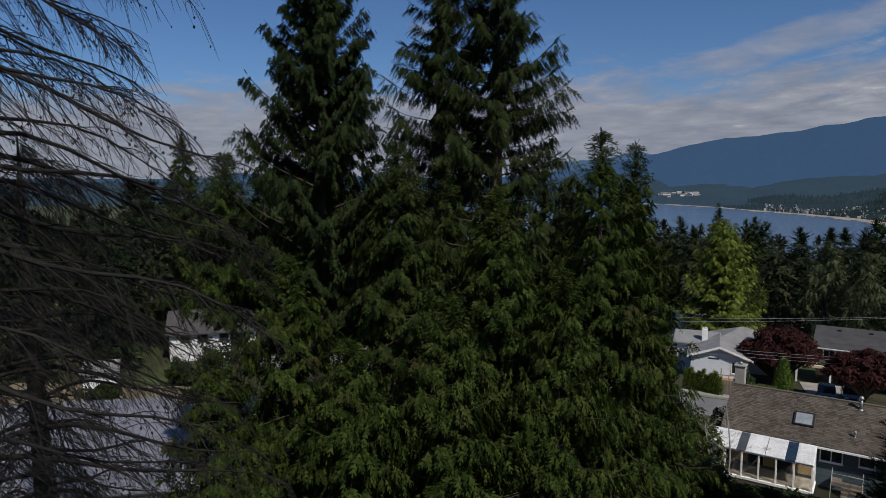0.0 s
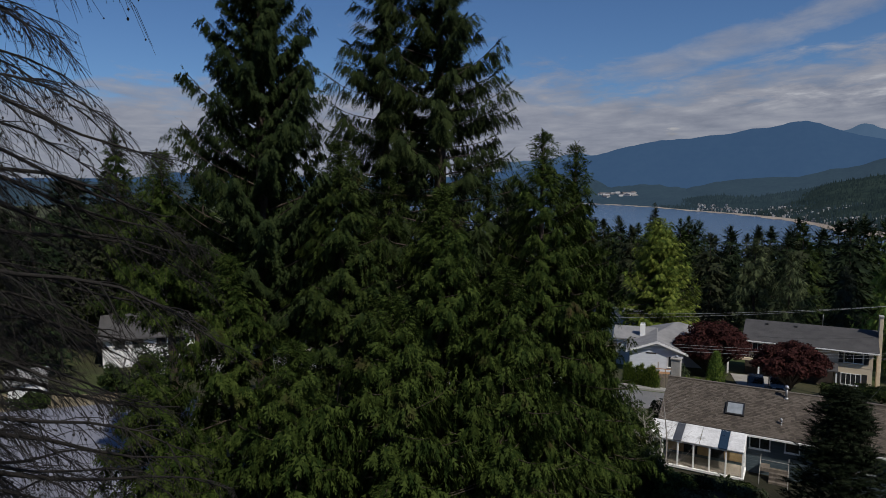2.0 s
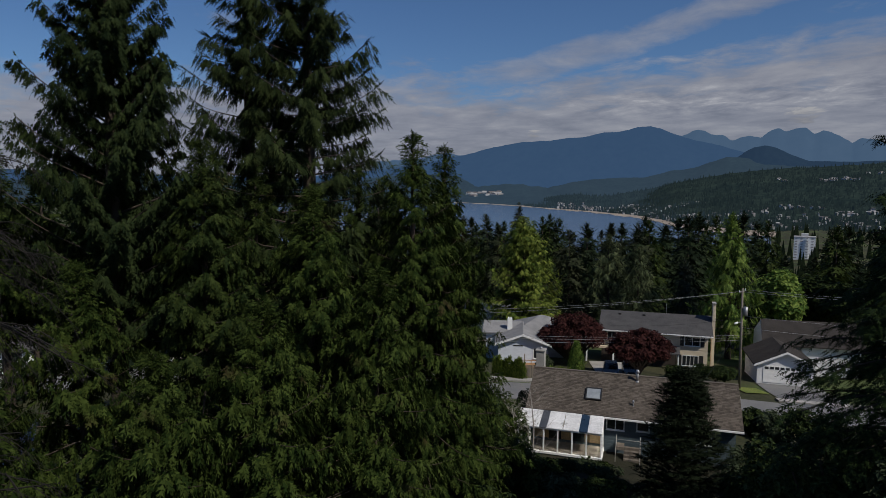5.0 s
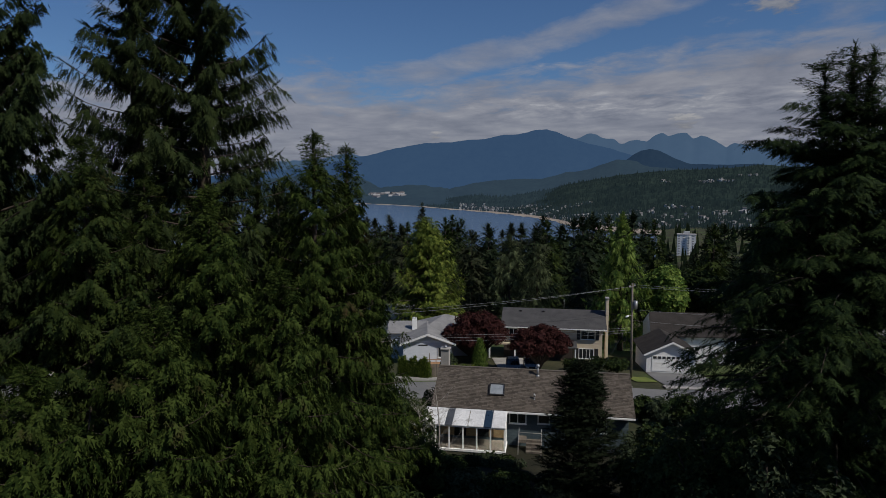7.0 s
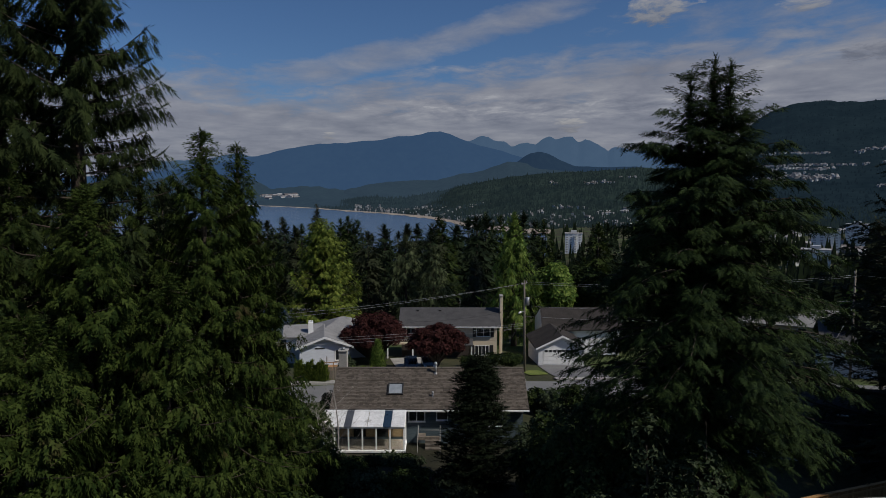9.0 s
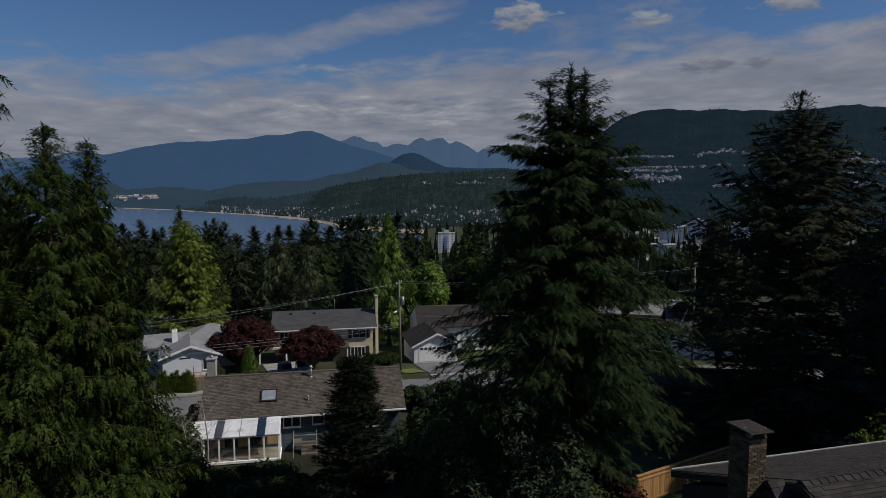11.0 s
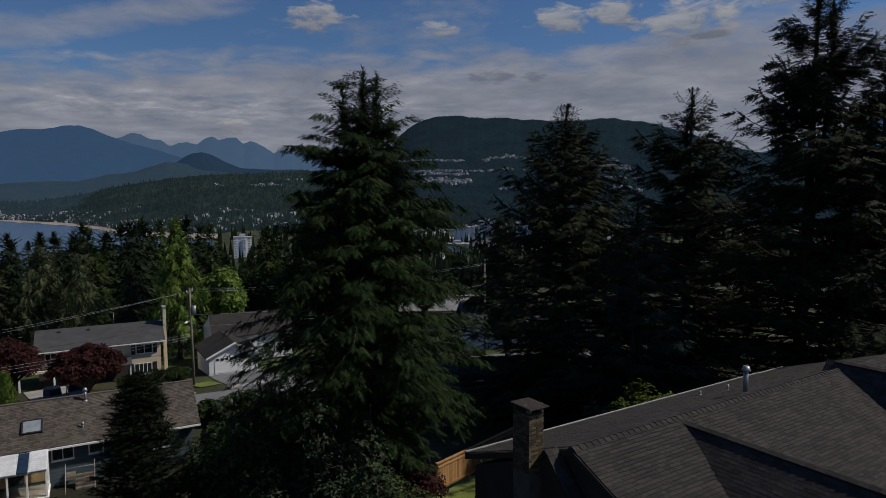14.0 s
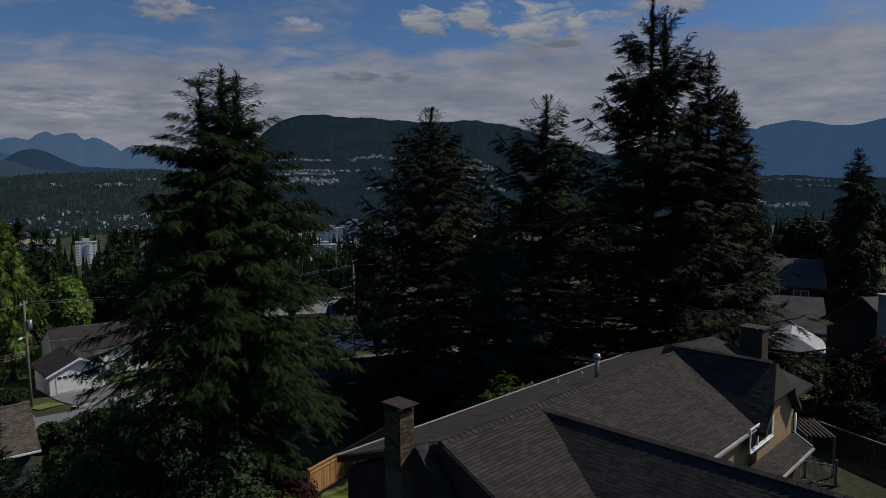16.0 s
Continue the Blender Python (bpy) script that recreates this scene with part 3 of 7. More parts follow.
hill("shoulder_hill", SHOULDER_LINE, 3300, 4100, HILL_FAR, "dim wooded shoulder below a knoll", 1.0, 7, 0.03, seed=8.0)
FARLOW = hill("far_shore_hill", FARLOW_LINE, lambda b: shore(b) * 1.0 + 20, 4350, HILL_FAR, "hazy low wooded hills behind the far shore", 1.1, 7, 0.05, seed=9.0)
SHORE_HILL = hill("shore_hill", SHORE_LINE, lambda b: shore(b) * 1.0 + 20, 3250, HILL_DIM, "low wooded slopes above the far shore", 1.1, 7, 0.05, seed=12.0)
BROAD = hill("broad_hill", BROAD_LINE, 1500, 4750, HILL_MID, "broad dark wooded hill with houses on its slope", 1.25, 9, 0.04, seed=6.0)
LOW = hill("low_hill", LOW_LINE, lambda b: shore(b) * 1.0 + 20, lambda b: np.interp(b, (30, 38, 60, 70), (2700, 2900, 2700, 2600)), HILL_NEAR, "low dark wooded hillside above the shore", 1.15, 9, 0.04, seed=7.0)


def surface_point(hill_data, bearing, s):
    b, ss, v = hill_data
    j = int(np.clip(np.searchsorted(b, bearing), 0, len(b) - 1))
    i = int(np.clip(round(s * (len(ss) - 1)), 0, len(ss) - 1))
    return v[i, j]


def slope_point(hill_data, bearing, elevation):
    """The place on a hillside that stands at an elevation from the drone."""
    b, ss, v = hill_data
    j = int(np.clip(np.searchsorted(b, bearing), 1, len(b) - 1))
    col = v[:, j] + (v[:, j - 1] - v[:, j]) * ((b[j] - bearing) / (b[j] - b[j - 1]))
    e = np.degrees(np.arctan2(col[:, 2] - 20, np.hypot(col[:, 0], col[:, 1])))
    i = int(np.clip(np.argmax(e > elevation), 1, len(ss) - 1))
    k = float(np.clip((elevation - e[i - 1]) / (e[i] - e[i - 1] + 1e-9), 0, 1))
    return col[i - 1] * (1 - k) + col[i] * k


# far trees on the hillsides: small four-sided spires
def spires(name, points, heights, widths, mat, label):
    n = len(points)
    t = np.array([(1, 0, 0.0), (0, 1, 0.0), (-1, 0, 0.0), (0, -1, 0.0), (0, 0, 1.0)])
    f = np.array([(0, 1, 4), (1, 2, 4), (2, 3, 4), (3, 0, 4)])
    v = points[:, None] + t[None] * np.stack([widths, widths, heights], -1)[:, None]
    faces = (f[None] + 5 * np.arange(n)[:, None, None]).reshape(-1, 3)
    tagged(mesh_object(name, v.reshape(-1, 3), faces, mat), label, "trees", kind="stuff")


rng = np.random.default_rng(11)
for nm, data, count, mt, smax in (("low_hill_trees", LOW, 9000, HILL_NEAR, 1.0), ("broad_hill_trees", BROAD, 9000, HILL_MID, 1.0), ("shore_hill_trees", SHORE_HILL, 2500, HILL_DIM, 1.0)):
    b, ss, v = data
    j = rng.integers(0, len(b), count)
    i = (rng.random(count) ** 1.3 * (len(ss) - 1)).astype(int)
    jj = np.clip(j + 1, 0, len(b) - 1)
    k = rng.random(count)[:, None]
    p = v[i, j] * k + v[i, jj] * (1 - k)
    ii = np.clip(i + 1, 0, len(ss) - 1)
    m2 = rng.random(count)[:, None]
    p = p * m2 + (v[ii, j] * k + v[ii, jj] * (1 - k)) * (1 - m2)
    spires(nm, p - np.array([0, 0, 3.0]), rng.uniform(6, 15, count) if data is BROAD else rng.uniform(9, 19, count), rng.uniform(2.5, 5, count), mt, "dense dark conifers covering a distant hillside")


# far houses: small walls with pitched roofs
def hamlet(name, points, label, size=(6, 10)):
    wv, wf, rv, rf = [], [], [], []
    for p in points:
        a, w, d, h = rng.random() * 3.14, rng.uniform(*size), rng.uniform(*size) * 0.75, rng.uniform(3.5, 6)
        c, s = math.cos(a), math.sin(a)
        n = len(wv)
        for z in (-3, h):
            for x, y in ((-w, -d), (w, -d), (w, d), (-w, d)):
                wv.append((p[0] + (x * c - y * s) / 2, p[1] + (x * s + y * c) / 2, p[2] + z))
        wf += [(n, n + 1, n + 5, n + 4), (n + 1, n + 2, n + 6, n + 5), (n + 2, n + 3, n + 7, n + 6), (n + 3, n, n + 4, n + 7)]
        m = len(rv)
        w, d = w + 1, d + 1
        for x, y, z in ((-w, -d, h), (w, -d, h), (w, d, h), (-w, d, h), (-w, 0, h + d * 0.22), (w, 0, h + d * 0.22)):
            rv.append((p[0] + (x * c - y * s) / 2, p[1] + (x * s + y * c) / 2, p[2] + z + 0.05))
        rf += [(m, m + 1, m + 5, m + 4), (m + 2, m + 3, m + 4, m + 5), (m + 1, m + 2, m + 5, m + 5)[:4], (m + 3, m, m + 4, m + 4)[:4]]
    e = thing(name, Matrix(), label, "houses", kind="stuff")
    mesh_object("walls", wv, wf, TOWN_WHITE, e)
    me = bpy.data.meshes.new("roofs")
    me.from_pydata(rv, [], [tuple(dict.fromkeys(f)) for f in rf])
    me.materials.append(TOWN_ROOF)
    new("roofs", me).parent = e


hamlet("shore_houses", [surface_point(SHORE_HILL, b, s) for b, s in zip(rng.uniform(26.5, 40, 250), 0.01 + 0.30 * rng.random(250) ** 1.6)], "pale houses among trees along the far shore")
hamlet("valley_houses", [surface_point(LOW, b, s) for b, s in zip(rng.uniform(39, 62, 110), 0.02 + 0.2 * rng.random(110) ** 1.5)], "pale houses among trees in the valley")


def rows_of(hill_data, rows):
    """Places for houses along terraces on a hillside: bearings and elevations of each row's ends, how many, how ragged."""
    out = []
    for b0, b1, e0, e1, count, ragged in rows:
        for k in range(count):
            t = rng.random()
            out.append(slope_point(hill_data, b0 + (b1 - b0) * t, e0 + (e1 - e0) * t + ragged * (0.7 * math.sin(9 * t + b0) + 0.5 * rng.standard_normal())))
    return out


hamlet("low_hill_houses", rows_of(LOW, ((46.9, 49.6, 0.62, 0.78, 26, 0.09), (49.8, 51.4, 1.12, 1.18, 9, 0.02), (44.0, 45.6, 0.75, 0.15, 7, 0.06), (43.0, 52.0, -1.6, -1.9, 26, 0.22))), "pale houses on a wooded rise")
hamlet("hill_houses", rows_of(BROAD, ((59.5, 65.6, 2.86, 2.90, 78, 0.06), (59.8, 68.2, 1.92, 1.98, 105, 0.04), (59.8, 66.0, 1.62, 1.72, 68, 0.08), (60.0, 66.2, 0.95, 1.12, 153, 0.22), (67.2, 69.4, 2.88, 3.28, 57, 0.10), (69.2, 74.0, 3.25, 2.62, 102, 0.10), (69.0, 73.5, 2.1, 1.9, 23, 0.05), (68.6, 72.6, 0.28, 0.62, 34, 0.08))), "rows of pale houses on a wooded hillside", (6, 9))
hamlet("hillcrest_houses", rows_of(BROAD, ((75.5, 79.0, 3.0, 2.7, 91, 0.12), (75.5, 80.0, 2.7, 2.15, 108, 0.12), (76.0, 80.6, 2.4, 1.85, 102, 0.10), (77.0, 81.0, 1.35, 1.2, 27, 0.05), (78.5, 81.0, 0.6, 0.2, 27, 0.12))), "rows of pale houses high on a wooded hillside", (6, 9))
hamlet("right_hill_houses", rows_of(BROAD, ((99.5, 103.0, 1.05, 0.72, 34, 0.10), (103.0, 108.0, 1.0, 0.65, 44, 0.06), (104.5, 108.5, 0.45, 0.25, 30, 0.06), (100.5, 105.5, -0.85, -1.25, 70, 0.18), (109.0, 114.0, 0.9, 0.7, 24, 0.08))), "pale houses on a distant wooded slope")
hamlet("town_houses", [(float(p.x), float(p.y), ground_at(p)) for p in (polar(rng.uniform(58, 82), rng.uniform(700, 1400)) for k in range(130))], "pale town buildings in the valley", (10, 26))
hamlet("far_shore_works", [slope_point(FARLOW, b, e) for b, e in zip(rng.uniform(18.7, 21.6, 16), rng.normal(-0.42, 0.10, 16))], "white buildings on the far shore", (24, 50))

# ---- trees ----
def frond_template(kind):
    """A flat spray pointing along x: a stem with pointed lobes on both sides; thick: share of its pitch that a lobe's foot takes."""
    n, width, sweep, thick, fin = {"cedar": (4, 0.21, 0.42, 1.0, 0), "needle": (4, 0.14, 0.24, 1.0, 0), "tassel": (4, 0.12, 0.34, 1.0, 0), "plume": (5, 0.13, 0.20, 0.8, 0), "far": (3, 0.28, 0.30, 1.0, 0), "fan": (3, 0.30, 0.34, 1.0, 0)}[kind]
    v, f = [], []
    for i in range(n + 1):
        x = i / n
        v.append((x, 0, -0.12 * x * x))
    for i in range(n):
        x = (i + 0.6) / n
        w = width * (1 - x) ** 0.55 * (0.75 + 0.5 * math.sin(3.1 * x + 0.3))
        e = i + 1
        if thick < 1:
            x1 = (i + thick) / n
            e = len(v)
            v.append((x1, 0, -0.12 * x1 * x1))
        for sgn in (-1, 1):
            k = len(v)
            v.append((x + sweep * (0.6 + 0.4 * (i % 2)), sgn * w * (1.1 if i % 2 else 0.85), -0.12 * x * x - (0.10 if thick == 1 else 0.45) * w))
            f.append((i, e, k) if sgn < 0 else (e, i, k))
        if fin:
            k = len(v)
            v.append((x + sweep, 0.02, width * 0.9 * (1 - x) ** 0.5 - 0.12 * x * x))
            f.append((i, i + 1, k))
    if thick < 1:
        k = len(v)
        v += [(0, 0.012, 0), (0, -0.012, 0)]
        f.append((k, k + 1, n))
    return np.array(v, float), np.array(f, int)


FRONDS = {k: frond_template(k) for k in ("cedar", "needle", "tassel", "plume", "far", "fan")}


def unit(a):
    return a / (np.linalg.norm(a, axis=-1, keepdims=True) + 1e-9)


def fronds_mesh(name, kind, origin, along, normal, length, mat, parent, broad=1.0):
    tv, tf = FRONDS[kind]
    x = unit(along)
    y = unit(np.cross(normal, x))
    z = np.cross(x, y)
    l = length[:, None, None]
    v = origin[:, None] + l * (tv[None, :, 0:1] * x[:, None] + broad * tv[None, :, 1:2] * y[:, None] + tv[None, :, 2:3] * z[:, None])
    f = (tf[None] + len(tv) * np.arange(len(origin))[:, None, None]).reshape(-1, 3)
    return mesh_object(name, v.reshape(-1, 3), f, mat, parent)


STYLES = {
    # rise of a limb low and high, sag, uptip; share of side shoots; fall of the sprays; spray kind; taper of the outline; facing (1: hanging curtains, 0: level layers)
    "cedar": dict(rise=(0.05, 0.70), sag=0.80, tip=0.5, side=0.34, fall=1.6, kind="fan", power=0.95, face=0.9, shoot_drop=0.55, crest=0.2),
    "upswept": dict(rise=(0.42, 0.85), sag=0.50, tip=0.42, side=0.13, fall=1.9, kind="fan", power=1.0, face=0.95, shoot_drop=0.4, crest=0.2),
    "spruce": dict(crest=0.25, rise=(-0.05, 0.50), sag=0.45, tip=0.46, side=0.28, fall=0.28, kind="needle", power=0.95, low=1.2, face=0.5, shoot_drop=0.20),
    "layered": dict(crest=0.2, rise=(0.02, 0.34), sag=0.34, tip=0.30, side=0.13, fall=1.5, kind="tassel", power=0.92, face=0.9, shoot_drop=0.5),
    "deodar": dict(crest=0.15, rise=(0.30, 0.75), sag=0.50, tip=-0.06, side=0.27, fall=0.65, kind="plume", power=0.84, low=1.3, stub=0.35, face=0.3, shoot_drop=0.14),
    "cone": dict(rise=(0.25, 0.9), sag=0.35, tip=0.35, side=0.20, fall=-0.2, kind="needle", power=0.72, face=0.7, shoot_drop=-0.1),
    "golden": dict(rise=(0.10, 0.8), sag=0.55, tip=0.45, side=0.26, fall=0.8, kind="cedar", power=0.82, face=0.8, shoot_drop=0.0),
    "far": dict(rise=(-0.10, 0.5), sag=0.45, tip=0.25, side=0.34, fall=0.7, kind="far", power=0.9, face=0.6, shoot_drop=0.3),
}


def conifer(name, height, reach, mat, style, seed, limbs=120, shoots=9, sprays=6, spray=0.7, base=0.08, lobes=0.18, label="", broad=1.0, leaders=1, bark=None, thin=0.0, spread=0.5, inner=0.12, group="", tips=()):
    st = STYLES[style]
    r = np.random.default_rng(seed)
    e = thing(name, Matrix(), label, "tree", group)
    # trunks
    lead, wood = [], []
    for k in range(leaders):
        off = np.zeros(2) if k == 0 else r.uniform(-1, 1, 2) * spread
        top = 1.0 if k == 0 else r.uniform(0.93, 0.985)
        if tips:
            off, top = np.array(tips[k][:2]), tips[k][2]
        lead.append((off, top))
        zz = np.linspace(0, 1, 12)
        bend = np.stack([off[0] * smooth(0.3, 0.9, zz) + 0.10 * np.sin(zz * 5 + seed), off[1] * smooth(0.3, 0.9, zz) + 0.10 * np.cos(zz * 4 + seed), zz * height * top - 0.3 * (zz < 0.01)], -1)
        rad = (0.016 * height) * (1 - zz) ** 0.8 * (1 + 0.5 * np.exp(-zz * 25)) + 0.015
        wood.append(tube_arrays(bend[None], rad[None] * (1 if k == 0 else 0.6), 8))
    h = base + (1 - base) * ((np.arange(limbs) + r.random(limbs)) / limbs) ** st.get("low", 1.0)
    h = np.clip(h, 0, 0.992)
    az = np.arange(limbs) * 2.39996 + r.normal(0, 0.35, limbs)
    prof = np.clip(1 - h, 0.0, 1) ** st["power"] * np.minimum(1, 0.62 + 0.38 * smooth(base, base + 0.18, h))
    uneven = 1 + lobes * np.sin(az * 2 + seed) + lobes * np.sin(az * 3 + h * 9 + seed * 2) * 0.7
    L = reach * prof * uneven * r.uniform(0.72, 1.12, limbs) + st.get("stub", 0.10)
    if thin:
        keep = r.random(limbs) > thin
        h, az, L = h[keep], az[keep], L[keep]
    n = len(h)
    which = r.integers(0, leaders, n)
    off = np.array([l[0] for l in lead])[which] * smooth(0.3, 0.9, h)[:, None]
    tops = np.array([l[1] for l in lead])[which]
    rise = st["rise"][0] + (st["rise"][1] - st["rise"][0]) * h ** 1.3 + st.get("crest", 0.5) * smooth(0.82, 1.0, h) + r.normal(0, 0.08, n)
    sag = st["sag"] * (1 - 0.45 * h) * (1 - 0.6 * smooth(0.8, 1.0, h))
    out = np.stack([np.cos(az), np.sin(az), 0 * az], -1)
    off = off + 0.10 * np.stack([np.sin(h * 5 + seed), np.cos(h * 4 + seed)], -1)
    root = np.concatenate([off, (h * height * tops)[:, None]], -1)
    rise = np.minimum(rise, 0.55 * (1 - h) * height / L + 0.05)

    def limb(i, s):
        """Points at shares s (same shape as the index i) along limb i."""
        lift = L[i] * (rise[i] * s - sag[i] * s ** 2 + st["tip"] * s ** 3)
        return root[i] + out[i] * (L[i] * s)[..., None] + np.stack([0 * s, 0 * s, lift], -1)

    q = 3 if style == "far" else 6
    ii = np.repeat(np.arange(n)[:, None], q, 1)
    ss = np.repeat(np.linspace(0, 0.97, q)[None], n, 0)
    rad = (0.010 + 0.011 * L)[:, None] * np.linspace(1, 0.25, q)[None]
    first = np.cumsum([0] + [len(w[0]) for w in wood])
    mesh_object("trunk", np.concatenate([w[0] for w in wood]), np.concatenate([w[1] + a for w, a in zip(wood, first)]), bark or BARK, e, smooth=True)
    v, f = tube_arrays(limb(ii, ss), rad, 3 if style == "far" else 4)
    tagged(mesh_object("branchwood", v, f, bark or BARK, e, smooth=True), kind="stuff")
    # side shoots, and sprays along them
    i = np.repeat(np.arange(n), shoots)
    s = np.tile((np.arange(shoots) + 0.5) / shoots, n) * (1 - inner) + inner + r.normal(0, 0.03, n * shoots)
    s = np.clip(s, 0.05, 1.0)
    side = np.where(np.arange(n * shoots) % 2, 1.0, -1.0)
    ang = az[i] + side * r.uniform(0.5, 1.25, n * shoots) * (1 - 0.45 * s)
    d2 = np.stack([np.cos(ang), np.sin(ang), -st["shoot_drop"] * r.uniform(0.4, 1.2, n * shoots)], -1)
    l2 = st["side"] * L[i] * (1.15 - 0.85 * s) * r.uniform(0.6, 1.15, n * shoots) + 0.25
    p2 = limb(i, s)
    j = np.repeat(np.arange(len(i)), sprays)
    m = len(j)
    t = np.tile((np.arange(sprays) + 0.4) / sprays, len(i)) + r.normal(0, 0.05, m)
    o = p2[j] + d2[j] * (l2[j] * t)[:, None] + r.normal(0, 0.06, (m, 3))
    flip = np.where(np.arange(m) % 2, 1.0, -1.0)
    a3 = ang[j] + flip * r.uniform(0.2, 0.9, m)
    young = np.clip(L[i][j] / (0.30 * reach), 0.15, 1)
    fall = st["fall"] * r.uniform(0.55, 1.35, m) * young - 0.3 * (1 - young)
    along = np.stack([np.cos(a3), np.sin(a3), -fall], -1)
    radial = unit(out[i][j] + r.normal(0, 0.45, (m, 3)) + np.array([0, 0, 0.35]))
    level = unit(np.array([0, 0, 1.0]) + r.normal(0, 0.35, (m, 3)))
    nor = radial * st["face"] + level * (1 - st["face"])
    size = spray * r.uniform(0.65, 1.25, m) * (0.35 + 0.65 * young) * np.clip((1 - h[i][j]) / 0.14, 0.62 if spray < 0.6 else 0.35, 1)
    # tufts that carry every limb on to its point
    nt_ = 1 if style == "far" else 6
    q = np.repeat(np.arange(n), nt_)
    qs = np.tile(np.linspace(1.0, 0.80, nt_), n)
    e1, e0 = limb(q, qs), limb(q, qs - 0.06)
    way = unit(e1 - e0) + r.normal(0, 0.22, (len(q), 3)) + np.array([0, 0, 0.12])
    o, along = np.concatenate([o, e1]), np.concatenate([along, way])
    nor = np.concatenate([nor, unit(np.array([0, 0, 1.0]) + r.normal(0, 0.5, (len(q), 3)))])
    size = np.concatenate([size, spray * 0.8 * r.uniform(0.7, 1.2, len(q)) * np.clip(L[q] / (0.3 * reach), 0.3, 1)])
    # the leaders, feathered up to their tips
    k = np.repeat(np.arange(leaders), 24 if style == "far" else 100)
    f = 1 - 0.13 * r.random(len(k)) ** 0.8
    ta = r.uniform(0, 6.28, len(k))
    lo = np.array([l[0] for l in lead])[k] * smooth(0.3, 0.9, f)[:, None] + 0.10 * np.stack([np.sin(f * 5 + seed), np.cos(f * 4 + seed)], -1)
    lz = (f * height * np.array([l[1] for l in lead])[k])[:, None]
    grow = (1 - f) / 0.13
    td = np.stack([np.cos(ta), np.sin(ta), r.uniform(0.3, 0.9, len(k)) + 1.6 * (1 - grow)], -1)
    o, along = np.concatenate([o, np.concatenate([lo, lz], -1)]), np.concatenate([along, td])
    nor = np.concatenate([nor, np.stack([-0.4 * np.cos(ta), -0.4 * np.sin(ta), 1.0 + 0 * ta], -1)])
    size = np.concatenate([size, spray * ((0.7 if spray < 0.6 else 0.35) + 0.85 * grow) * r.uniform(0.7, 1.1, len(k))])
    fronds_mesh("crown", st["kind"], o, along, nor, size, mat, e, broad)
    return e


def place(ob, p, turn=0.0, scale=1.0, sink=0.15, wide=1.0):
    ob.matrix_basis = Matrix.Translation((p[0], p[1], p[2] - sink)) @ Matrix.Rotation(turn, 4, "Z") @ Matrix.Diagonal((scale * wide, scale * wide, scale, 1))
    return ob


def tall(bearing, distance, elevation):
    """Height of a tree whose tip stands at that elevation from the drone."""
    return 20 + distance * math.tan(radians(elevation)) - on_ground(bearing, distance).z + 0.15


CEDAR_LABEL = "tall western cedar with drooping flat green sprays"
